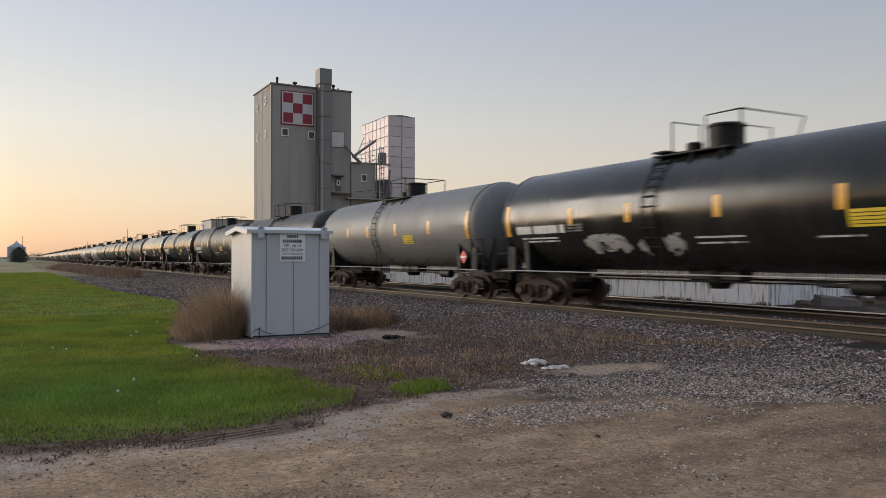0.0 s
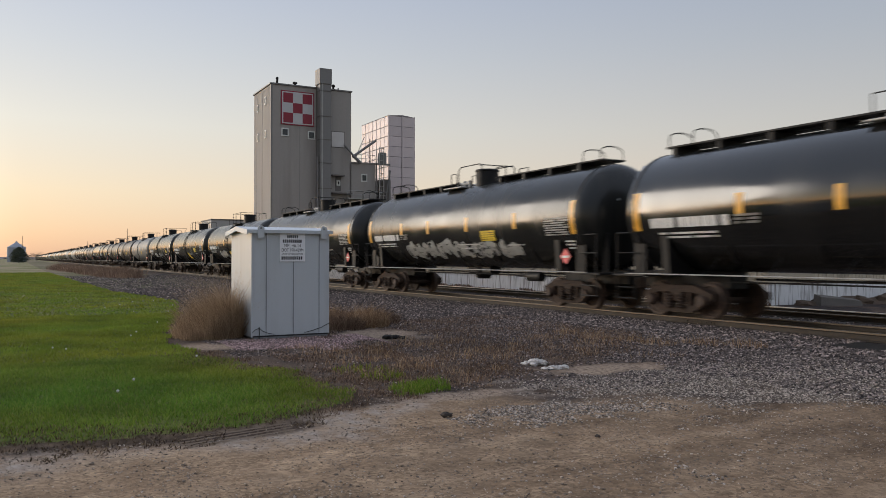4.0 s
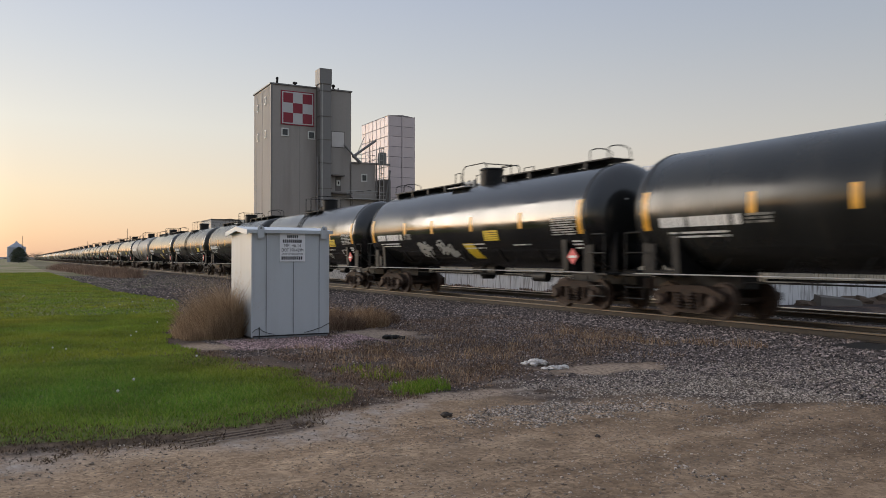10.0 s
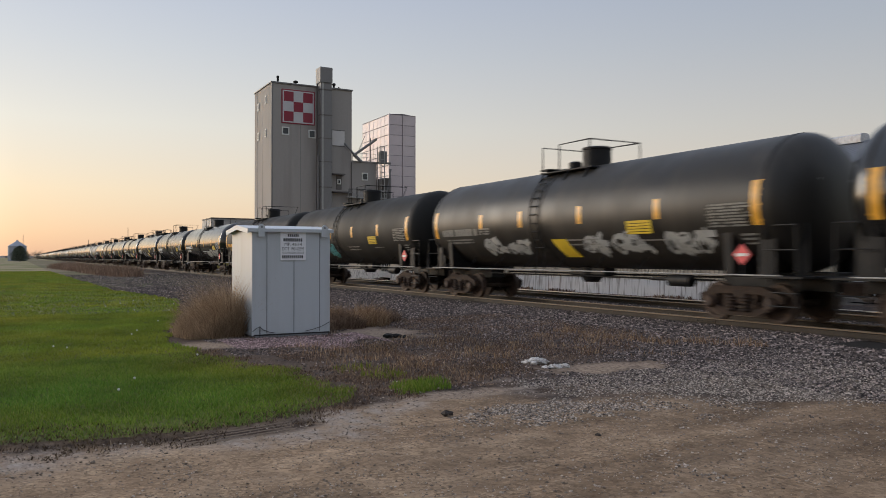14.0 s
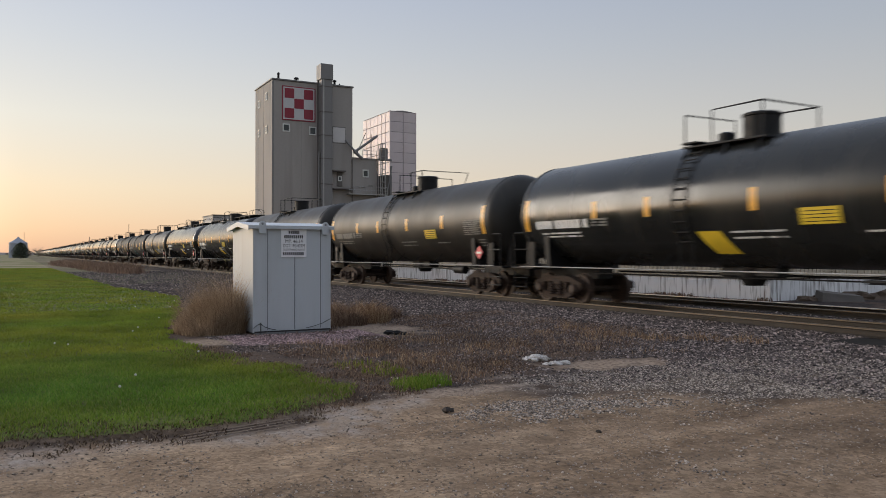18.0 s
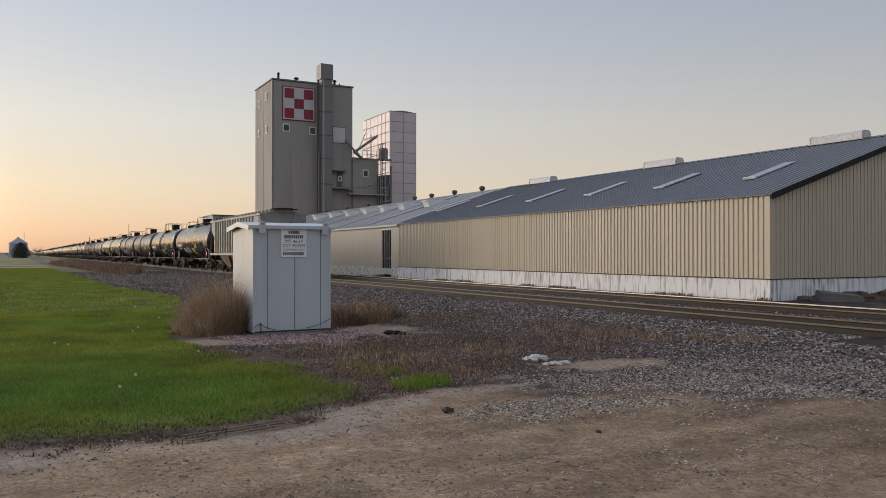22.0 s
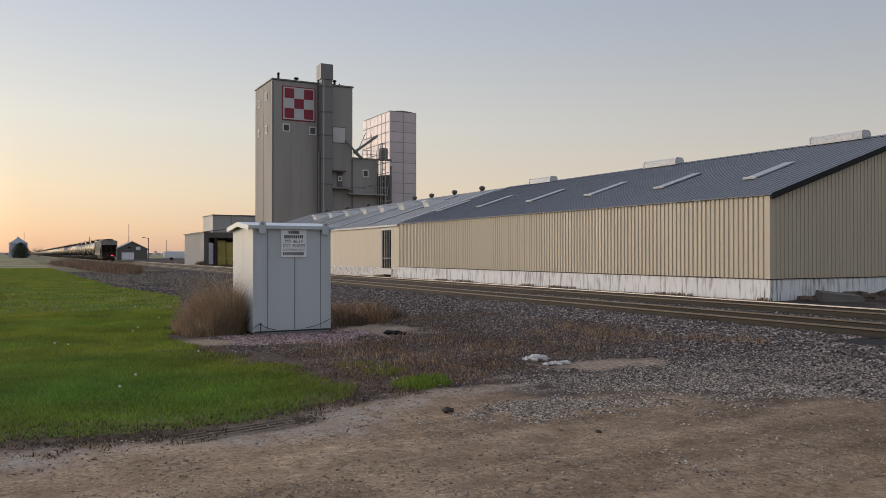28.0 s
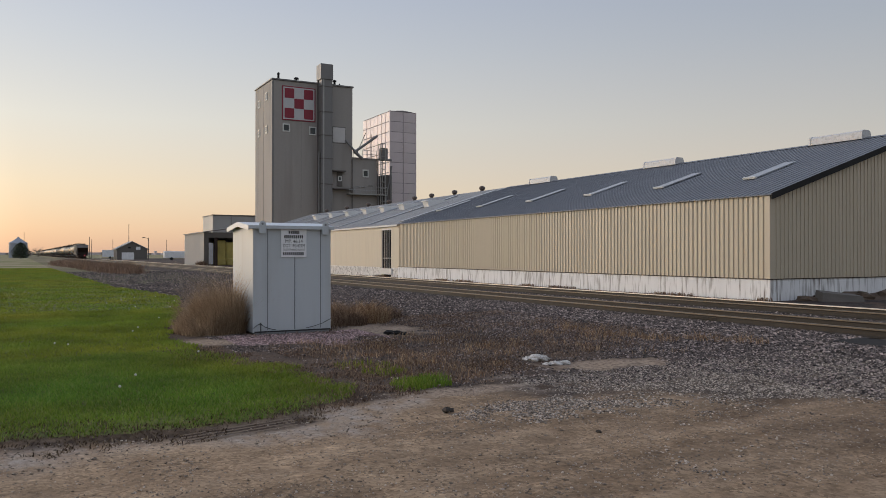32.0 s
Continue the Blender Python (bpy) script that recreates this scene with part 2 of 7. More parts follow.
M_HOPPER = mat("weathered_grey_hopper_paint", (0.38, 0.36, 0.32), 0.6, spread=0.16, scale=1.2, dirt=(0.2, 0.14, 0.1), dirt_amount=0.55, streak=True)
M_HOPDARK = mat("dark_brown_hopper_paint", (0.045, 0.03, 0.024), 0.8, shine=0.25, spread=0.3, scale=1.5, dirt=(0.1, 0.068, 0.052), dirt_amount=0.4, streak=True)
M_HOPRUST = mat("rusty_brown_bay_steel", (0.25, 0.18, 0.125), 0.75, spread=0.3, scale=1.5, dirt=(0.07, 0.045, 0.032), dirt_amount=0.6, streak=True)
M_HOPGREY = mat("dusty_hopper_end_top", (0.3, 0.28, 0.275), 0.75, shine=0.3, spread=0.2, scale=1.5, dirt=(0.12, 0.095, 0.085), dirt_amount=0.5, streak=True)
M_LIGHT = mat("red_marker_lens", (0.5, 0.01, 0.02), 0.3, emit=(1.0, 0.03, 0.05, 4.0))
M_SHEETTAN = mat("tan_ribbed_sheet_metal", (0.52, 0.445, 0.33), 0.5, spread=0.04, scale=1.6, bump=0.04, dirt=(0.44, 0.37, 0.275), dirt_amount=0.25, streak=True)
M_SHEETOLD = mat("old_tan_sheet_metal", (0.54, 0.47, 0.355), 0.55, spread=0.05, scale=1.2, bump=0.05, dirt=(0.42, 0.35, 0.26), dirt_amount=0.3, streak=True)
M_ROOFDARK = mat("slate_blue_metal_roof", (0.125, 0.13, 0.145), 0.5, spread=0.14, scale=0.5, bump=0.04, dirt=(0.17, 0.18, 0.2), dirt_amount=0.3)
M_ROOFOLD = mat("dull_galvanised_roof", (0.29, 0.285, 0.28), 0.55, metal=0.0, spread=0.2, scale=0.5, bump=0.05, dirt=(0.2, 0.17, 0.15), dirt_amount=0.6)
M_STEM = mat("flaking_white_painted_concrete", (0.8, 0.79, 0.78), 0.85, spread=0.08, scale=3.0, bump=0.4, dirt=(0.17, 0.14, 0.11), dirt_amount=0.95, streak=True)
M_STEMOLD = mat("chipped_white_concrete", (0.7, 0.67, 0.63), 0.9, spread=0.2, scale=2.5, bump=0.6, dirt=(0.2, 0.165, 0.13), dirt_amount=0.85)
M_HOOD = mat("white_painted_hood", (0.7, 0.69, 0.67), 0.5, spread=0.1, scale=3)
M_RUSTVENT = mat("rusty_turbine_vent", (0.09, 0.062, 0.05), 0.65, spread=0.3, scale=6, dirt=(0.3, 0.28, 0.26), dirt_amount=0.5)
M_SKYL = mat("fibreglass_skylight", (0.32, 0.33, 0.35), 0.35, spread=0.12, scale=2, bump=0.03)
M_VENT = mat("galvanised_vent", (0.56, 0.55, 0.54), 0.5, metal=0.0, spread=0.15, scale=3, dirt=(0.16, 0.1, 0.07), dirt_amount=0.4)
M_CONC = mat("grey_tower_cladding", (0.32, 0.292, 0.268), 0.75, spread=0.07, scale=0.25, fine=3, bump=0.1, dirt=(0.255, 0.228, 0.208), dirt_amount=0.7, streak=True)
M_LEG = mat("galvanised_leg_casing", (0.19, 0.181, 0.176), 0.55, metal=0.2, spread=0.12, scale=0.4, fine=4, bump=0.05, streak=True)
M_GALV = mat("galvanised_steel", (0.36, 0.35, 0.33), 0.5, metal=0.4, spread=0.15, scale=2)
M_PANEL = mat("white_bin_panel", (0.6, 0.515, 0.515), 0.45, shine=0.4, metal=0.1, spread=0.06, scale=0.4, fine=3, bump=0.05, each=0.05)
M_SEAM = mat("bin_panel_seam", (0.2, 0.175, 0.185), 0.6)
M_BRED = mat("checker_red", (0.24, 0.018, 0.035), 0.55, spread=0.08, scale=0.8, fine=5)
M_BWHITE = mat("checker_white", (0.5, 0.485, 0.49), 0.55, spread=0.06, scale=0.8, fine=5)
M_FRAMEW = mat("white_window_frame", (0.6, 0.59, 0.56), 0.5)
M_GLASS = mat("dark_window_glass", (0.03, 0.033, 0.036), 0.08, spread=0.1, bump=0.0)
M_HUT = mat("grey_painted_hut_metal", (0.5, 0.53, 0.55), 0.45, spread=0.04, scale=1.2, bump=0.05, dirt=(0.4, 0.41, 0.41), dirt_amount=0.4, streak=True)
M_HUTROOF = mat("pale_hut_roof", (0.62, 0.65, 0.68), 0.4, spread=0.05, scale=1.2, bump=0.04)
M_HUTSEAM = mat("hut_seam_shadow_gap", (0.2, 0.21, 0.22), 0.7)
M_SIGN = mat("white_sign_sheet", (0.8, 0.8, 0.81), 0.4, spread=0.03, scale=4, bump=0.02)
M_INK = mat("black_sign_ink", (0.02, 0.02, 0.022), 0.5, bump=0.0)
M_RAILSIDE = mat("rusty_rail_side", (0.036, 0.026, 0.017), 0.75, spread=0.25, scale=5, bump=0.3, dirt=(0.05, 0.036, 0.023), dirt_amount=0.5)
M_RAILHEAD = mat("polished_rail_head", (0.72, 0.62, 0.5), 0.4, metal=0.3, spread=0.12, scale=6, bump=0.02)
M_RAILWORN = mat("worn_rail_head", (0.15, 0.115, 0.078), 0.5, metal=0.3, spread=0.2, scale=6, bump=0.03)
M_TIE = mat("weathered_timber_tie", (0.06, 0.048, 0.04), 0.9, spread=0.3, scale=6, bump=0.5, each=0.25)
M_ASPHALT = mat("old_asphalt", (0.035, 0.032, 0.03), 0.95, spread=0.3, scale=4, fine=80, bump=0.6, shine=0.15)
M_ROCK = mat("white_broken_concrete", (0.6, 0.565, 0.53), 0.9, spread=0.3, scale=9, bump=0.8, dirt=(0.16, 0.13, 0.1), dirt_amount=0.85)
M_SHEDGREY = mat("grey_shed_sheet", (0.4, 0.39, 0.37), 0.55, spread=0.08, scale=0.5, streak=True)
M_SHEDDARK = mat("dark_brown_grey_sheet", (0.13, 0.115, 0.1), 0.6, spread=0.12, scale=0.5, streak=True)
M_STRAW = mat("mossy_yellow_stack", (0.5, 0.41, 0.13), 0.9, spread=0.3, scale=0.8, bump=0.6)
M_TIMBER = mat("grey_pole_timber", (0.13, 0.11, 0.09), 0.85, spread=0.2, scale=5)
# pale pinkish grey that paints the distance haze onto the skyline
M_HAZE = mat("haze_tinted_far_woods", (0.55, 0.48, 0.48), 1.0, spread=0.05, scale=0.01, fine=0.1, bump=0.0)
M_VAN = mat("white_vehicle_paint", (0.8, 0.79, 0.78), 0.35, bump=0.0)
M_DARK = mat("dark_interior", (0.012, 0.011, 0.01), 0.9, bump=0.0)
M_SLABDARK = mat("dark_concrete_block", (0.14, 0.125, 0.11), 0.9, spread=0.2, scale=3, bump=0.5)
M_PALEPANEL = mat("pale_wall_panel", (0.57, 0.54, 0.52), 0.6, spread=0.06, scale=1)
M_LINE = mat("dark_cladding_joint", (0.13, 0.115, 0.105), 0.8)

# ---- ground: one sheet to the horizon ----
def wobble(x, y, s, seed=0.0):
    return noise.noise((x * s + seed, y * s - seed, seed))


def along(table, u):
    """Straight-line reading of a small table of pairs."""
    return float(np.interp(u, [a for a, _ in table], [b for _, b in table]))


LAWN_FRONT = [(-40, -8.6), (-5, -8.4), (-0.2, -8.25), (1.5, -8.0), (2.5, -8.0), (3.3, -8.3), (4.0, -8.85), (5.4, -9.2), (7, -9.6)]
LAWN_SIDE = [(-400, 2.0), (-109, 3.0), (-45, 4.2), (-33, 5.6), (-23, 3.9), (-18.5, 2.9), (-16.5, 2.7), (-14.6, 2.95), (-13.4, 3.3), (-12.6, 3.8), (-11.5, 4.25), (-9.8, 4.65), (-8, 4.5)]


def lawn_mask(x, y):
    d = min(along(LAWN_FRONT, y) - x, along(LAWN_SIDE, x) - y)
    if x > -13.5 and y > 2.2:
        d += min(1.0, (y - 2.2) * 0.6, (x + 13.5)) * (0.5 * wobble(x, y, 0.9, 11.0) + 0.35 * wobble(x, y, 2.6, 5.5) - 0.5)
    return d + 0.28 * wobble(x, y, 1.3, 3.1) + 0.16 * wobble(x, y, 4.5, 7.7)


def ground_z(x, y):
    z = 0.0
    if 9.5 < y < 23.6:
        z += 0.05 * min(1, max(0, (y - 9.5) / 4.2))
    if y >= 23.6:
        z += 0.05
    if -40 < x < 8 and -14 < y < 14:
        z += 0.018 * wobble(x, y, 0.9, 1.7) + 0.012 * wobble(x, y, 2.7, 5.0)
        if x > -8.5:
            z += 0.012 * math.sin((x + 0.25 * y) * 3.1) * (0.5 + wobble(x, y, 0.35, 9.0))
        if x > -10.5:
            z += 0.010 * wobble(x, y, 4.3, 2.6) + 0.008 * max(0.0, wobble(x, y, 8.5, 6.1)) + 0.005 * wobble(x, y, 15.0, 3.3)
    if lawn_mask(x, y) > 0 and -60 < x < -7:
        z += 0.03
    return z


def steps(points):
    out = []
    for (a, b, d) in points:
        n = max(1, round((b - a) / d))
        out += [a + (b - a) * i / n for i in range(n)]
    return out + [points[-1][1]]


def pale_stone(x, y):
    """How thickly the pale crushed stone lies: beside the road and in one tongue on it."""
    a = min(1.0, (x + 9.55 + 0.08 * (y - 9)) * 0.9, (y - 5.9) * 0.7, (14.0 - y) * 0.7, (along([(6.6, -6.9), (9.1, -5.4), (14, -3.8)], y) - x) * 0.7)
    b = 1.5 * (1 - math.hypot((x + 7.3) / 0.75, (y - 5.9) / 1.7))
    return max(a, min(0.9, b), -0.4)


BARE = ((-9.75, 8.3, 0.5, 1.15), (-15.9, 3.3, 0.6, 1.1), (-16.6, 7.4, 1.3, 1.0), (-8.75, 5.0, 0.3, 0.9))


def bareness(x, y):
    sd = -9.0
    for cx, cy, rx, ry in BARE:
        sd = max(sd, 1.0 - math.hypot((x - cx) / rx, (y - cy) / ry))
    return 0.35 + 1.6 * sd + 0.9 * wobble(x, y, 1.7, 2.9) + 0.5 * wobble(x, y, 4.1, 8.0) if sd > -1 else -1.0


GX = steps([(-4200, -1200, 600), (-1200, -300, 90), (-300, -80, 10), (-80, -30, 1.2), (-30, -10.4, 0.16), (-10.4, -3.4, 0.065), (-3.4, 3, 0.4), (3, 30, 3), (30, 300, 45), (300, 3000, 900)])
GY = steps([(-3600, -600, 600), (-600, -60, 60), (-60, -8, 4), (-8, -3.5, 0.16), (-3.5, 10.5, 0.075), (10.5, 14.6, 0.16), (14.6, 30, 1.1), (30, 100, 10), (100, 600, 50), (600, 3600, 600)])
gv, lawn_a, road_a, grit_a, field_a, mud_a, damp_a, sand_a, yard_a, packed_a = [], [], [], [], [], [], [], [], [], []
for x in GX:
    for y in GY:
        gv.append((x, y, ground_z(x, y)))
        d = lawn_mask(x, y)
        lawn_a.append(min(1, max(0, 0.5 + d * 3)))
        edge = along([(-20, -8.3), (3.7, -8.9), (5, -8.6), (6.6, -7.6), (9.1, -5.9), (14, -4.5), (40, -4.5)], y)
        r = x - edge + 0.35 * wobble(x, y, 0.8, 2.2) + 0.2 * wobble(x, y, 3.0, 4.1)
        road_a.append(min(1, max(0, 0.5 + r * 1.6)))
        # pale crushed stone between the road and the track bed
        g = pale_stone(x, y) + 0.5 * wobble(x, y, 0.6, 6.0)
        grit_a.append(min(1, max(0, g)))
        field_a.append(0.85 if x < -104 + 6 * wobble(x, y, 0.15, 2.0) and y <= along(LAWN_SIDE, x) else 0.55 if x < -50 and 0 < y - along(LAWN_SIDE, x) < 9 + 2 * wobble(x, y, 0.1, 4.0) else 1.0 if (-128 < x < -92 and y < 2.4) or y < -60 or y > 60 or x < -320 else 0.0)
        yard_a.append(min(1, max(0, 1.2 * min((x + 21) * 0.4, (y - 2.0) * 1.2, (12.6 - y) * 0.5, (-8.6 - 0.16 * (y - 4) - x) * 0.9, 0.6) + 0.7 * wobble(x, y, 0.8, 31.0) + 0.35 * wobble(x, y, 2.6, 17.0))) if -22 < x < -8 and 1.8 < y < 13 else 0.0)
        packed_a.append(min(1, max(0, 0.16 * (y - 2.6) + 0.35 * min(1.5, x + 7.6) + 0.7 * wobble(x, y * 0.5, 0.9, 14.0) + 0.3 * wobble(x, y, 2.9, 4.4) - 0.25)) if x > -9.5 and y > -4 else 0.0)
        sand_a.append(min(1, max(0, bareness(x, y))))
        front = x - along(LAWN_FRONT, y)
        mud_a.append(min(1, max(0, 1.15 - abs(front - 0.35) * 1.6 + 1.3 * wobble(x * 0.6, y, 1.1, 8.3))) if x > -30 and y < 6.5 else 0.0)
        damp_a.append(min(1, max(0, 1.0 - abs(x + 8.85 + 0.12 * (y - 4)) * 3.6 + 0.9 * wobble(x, y, 1.6, 12.0))) if 2.8 < y < 6.4 and x > -11 else min(1, max(0, 1.5 - abs(front - 0.1) * 5.5 + 0.9 * wobble(x, y, 2.2, 15.0))) if x > -11 and -8 < y <= 2.8 else 0.0)
ny = len(GY)
gf = [(i * ny + j, (i + 1) * ny + j, (i + 1) * ny + j + 1, i * ny + j + 1) for i in range(len(GX) - 1) for j in range(ny - 1)]
me = bpy.data.meshes.new("ground")
me.from_pydata(gv, [], gf)
for nm, vals in (("lawn", lawn_a), ("road", road_a), ("grit", grit_a), ("field", field_a), ("mud", mud_a), ("damp", damp_a), ("sand", sand_a), ("yard", yard_a), ("packed", packed_a)):
    at = me.attributes.new(nm, "FLOAT", "POINT")
    at.data.foreach_set("value", vals)
me.polygons.foreach_set("use_smooth", [True] * len(me.polygons))


def ground_material():
    m = bpy.data.materials.new("ground_cover")
    m.use_nodes = True
    n, l = m.node_tree.nodes, m.node_tree.links
    bsdf = n["Principled BSDF"]
    bsdf.inputs["Roughness"].default_value = 0.95
    bsdf.inputs["Specular IOR Level"].default_value = 0.2
    tc = n.new("ShaderNodeTexCoord")

    def nz(scale, detail=6, rough=0.6):
        t = n.new("ShaderNodeTexNoise")
        t.inputs["Scale"].default_value, t.inputs["Detail"].default_value, t.inputs["Roughness"].default_value = scale, detail, rough
        l.new(tc.outputs["Object"], t.inputs[0])
        return t.outputs[0]

    def ramp(src, *stops):
        r = n.new("ShaderNodeValToRGB")
        while len(r.color_ramp.elements) < len(stops):
            r.color_ramp.elements.new(0.5)
        for e, (p, c) in zip(r.color_ramp.elements, stops):
            e.position, e.color = p, (*c, 1)
        l.new(src, r.inputs[0])
        return r.outputs[0]

    def mix(fac, a, b, mode="MIX"):
        x = n.new("ShaderNodeMix")
        x.data_type, x.blend_type = "RGBA", mode
        if isinstance(fac, float):
            x.inputs[0].default_value = fac
        else:
            l.new(fac, x.inputs[0])
        l.new(a, x.inputs["A"])
        l.new(b, x.inputs["B"])
        return x.outputs["Result"]

    def att(name):
        a = n.new("ShaderNodeAttribute")
        a.attribute_name = name
        return a.outputs["Fac"]

    def rng(src, a, b, c=0.0, d=1.0):
        r = n.new("ShaderNodeMapRange")
        for k, v in enumerate((a, b, c, d)):
            r.inputs[k + 1].default_value = v
        l.new(src, r.inputs[0])
        return r.outputs[0]

    def math2(op, a, b):
        x = n.new("ShaderNodeMath")
        x.operation = op
        for k, v in enumerate((a, b)):
            if isinstance(v, float):
                x.inputs[k].default_value = v
            else:
                l.new(v, x.inputs[k])
        return x.outputs[0]

    big, mid, fine, grain = nz(0.5), nz(3.0), nz(14.0), nz(70.0, 4)
    vor = n.new("ShaderNodeTexVoronoi")
    vor.inputs["Scale"].default_value = 26
    l.new(tc.outputs["Object"], vor.inputs[0])
    mp = n.new("ShaderNodeMapping")
    mp.inputs["Scale"].default_value = (1.6, 0.45, 1.0)
    mp.inputs["Rotation"].default_value = (0, 0, 0.12)
    l.new(tc.outputs["Object"], mp.inputs[0])
    st = n.new("ShaderNodeTexNoise")
    st.inputs["Scale"].default_value, st.inputs["Detail"].default_value, st.inputs["Roughness"].default_value = 0.9, 8, 0.65
    l.new(mp.outputs[0], st.inputs[0])
    streaks = st.outputs[0]
    # purple-grey gravel, its base darkened as the shade between stones, and bare soil
    gravel = mix(rng(grain, 0.4, 0.65), ramp(mid, (0.3, (0.015, 0.011, 0.011)), (0.7, (0.034, 0.026, 0.024))), ramp(fine, (0.38, (0.02, 0.016, 0.0165)), (0.65, (0.12, 0.097, 0.095))))
    soil = ramp(mid, (0.3, (0.085, 0.055, 0.038)), (0.5, (0.15, 0.1, 0.07)), (0.72, (0.24, 0.17, 0.12)))
    base = mix(rng(big, 0.46, 0.66), gravel, soil)
    # the darkest grit tone paints the shaded gaps between stones
    grit = ramp(vor.outputs["Color"], (0.0, (0.03, 0.021, 0.016)), (0.45, (0.14, 0.1, 0.072)), (1.0, (0.5, 0.395, 0.3)))
    base = mix(math2("MULTIPLY", att("grit"), rng(fine, 0.35, 0.6, 0.2, 1.0)), base, grit)
    road = mix(rng(fine, 0.3, 0.75), ramp(streaks, (0.36, (0.185, 0.128, 0.084)), (0.48, (0.3, 0.215, 0.145)), (0.6, (0.43, 0.325, 0.23))),
               ramp(mid, (0.34, (0.2, 0.14, 0.092)), (0.66, (0.4, 0.305, 0.213))))
    speck = rng(vor.outputs["Distance"], 0.0, 0.3, 1.0, 0.0)
    pebbles = math2("MULTIPLY", speck, rng(grain, 0.5, 0.58))
    road = mix(math2("MULTIPLY", pebbles, 0.9), road, ramp(vor.outputs["Color"], (0.2, (0.1, 0.08, 0.065)), (0.9, (0.66, 0.57, 0.47))))
    vor2 = n.new("ShaderNodeTexVoronoi")
    vor2.inputs["Scale"].default_value = 34
    l.new(tc.outputs["Object"], vor2.inputs[0])
    crumbs = ramp(vor2.outputs["Color"], (0.1, (0.62, 0.6, 0.58)), (0.45, (0.98, 0.97, 0.96)), (0.95, (1.4, 1.37, 1.34)))
    road = mix(rng(mid, 0.35, 0.6, 0.35, 1.0), road, mix(1.0, road, crumbs, "MULTIPLY"))
    # random mid-scale tone paints the shade of small hollows in the road
    hollow_shade = ramp(nz(7.0, 8, 0.75), (0.34, (0.72, 0.69, 0.66)), (0.46, (1.06, 1.06, 1.05)), (0.66, (1.22, 1.21, 1.19)))
    road = mix(1.0, road, hollow_shade, "MULTIPLY")
    tan = n.new("ShaderNodeRGB")
    tan.outputs[0].default_value = (0.97, 0.925, 0.88, 1)
    road = mix(1.0, road, tan.outputs[0], "MULTIPLY")
    worn = mix(1.0, road, ramp(streaks, (0.35, (0.56, 0.55, 0.55)), (0.65, (0.74, 0.73, 0.73))), "MULTIPLY")
    road = mix(att("packed"), road, worn)
    twigs = ramp(nz(22.0, 8, 0.75), (0.34, (0.035, 0.022, 0.016)), (0.5, (0.105, 0.07, 0.05)), (0.68, (0.22, 0.155, 0.115)))
    base = mix(rng(att("yard"), 0.15, 0.75, 0.0, 0.92), base, twigs)
    base = mix(att("road"), base, road)
    mud = ramp(fine, (0.3, (0.27, 0.215, 0.175)), (0.7, (0.48, 0.405, 0.345)))
    base = mix(math2("MULTIPLY", att("mud"), rng(mid, 0.35, 0.6)), base, mud)
    wet = ramp(fine, (0.3, (0.035, 0.024, 0.018)), (0.7, (0.11, 0.072, 0.052)))
    base = mix(math2("MULTIPLY", att("damp"), rng(mid, 0.25, 0.5)), base, wet)
    sand = ramp(fine, (0.3, (0.24, 0.17, 0.12)), (0.7, (0.42, 0.32, 0.24)))
    base = mix(math2("MULTIPLY", att("sand"), rng(fine, 0.25, 0.5)), base, sand)
    lawn = mix(rng(big, 0.4, 0.6), ramp(fine, (0.3, (0.05, 0.075, 0.014)), (0.7, (0.12, 0.165, 0.03))), ramp(fine, (0.3, (0.1, 0.11, 0.022)), (0.7, (0.19, 0.2, 0.045))))
    # the mown lawn dies back to brown thatch along its front edge
    lawn = mix(rng(math2("ADD", att("lawn"), rng(fine, 0.3, 0.7, -0.22, 0.22)), 0.72, 1.0, 1.0, 0.0), lawn, ramp(fine, (0.3, (0.04, 0.026, 0.018)), (0.7, (0.15, 0.105, 0.068))))
    base = mix(rng(att("lawn"), 0.3, 0.7), base, lawn)
    field = mix(rng(nz(0.09), 0.42, 0.58), ramp(mid, (0.3, (0.26, 0.2, 0.13)), (0.7, (0.36, 0.29, 0.19))), ramp(mid, (0.3, (0.11, 0.125, 0.04)), (0.7, (0.2, 0.2, 0.08))))
    base = mix(att("field"), base, field)
    l.new(base, bsdf.inputs["Base Color"])
    bp = n.new("ShaderNodeBump")
    bp.inputs["Strength"].default_value, bp.inputs["Distance"].default_value = 0.9, 0.025
    l.new(math2("ADD", math2("ADD", fine, math2("MULTIPLY", grain, 0.6)), math2("MULTIPLY", pebbles, 0.5)), bp.inputs["Height"])
    l.new(bp.outputs[0], bsdf.inputs["Normal"])
    return m


me.materials.append(ground_material())
ground = tagged(new("ground", me), "flat ground of lawn, purple gravel and dirt road", "ground", kind="structure")


# ---- tracks ----
def rail_profile():
    return [(-0.075, 0), (0.075, 0), (0.075, 0.012), (0.012, 0.035), (0.010, 0.13), (0.036, 0.145), (0.036, 0.172), (0.028, 0.18),
            (-0.028, 0.18), (-0.036, 0.172), (-0.036, 0.145), (-0.010, 0.13), (-0.012, 0.035), (-0.075, 0.012)]


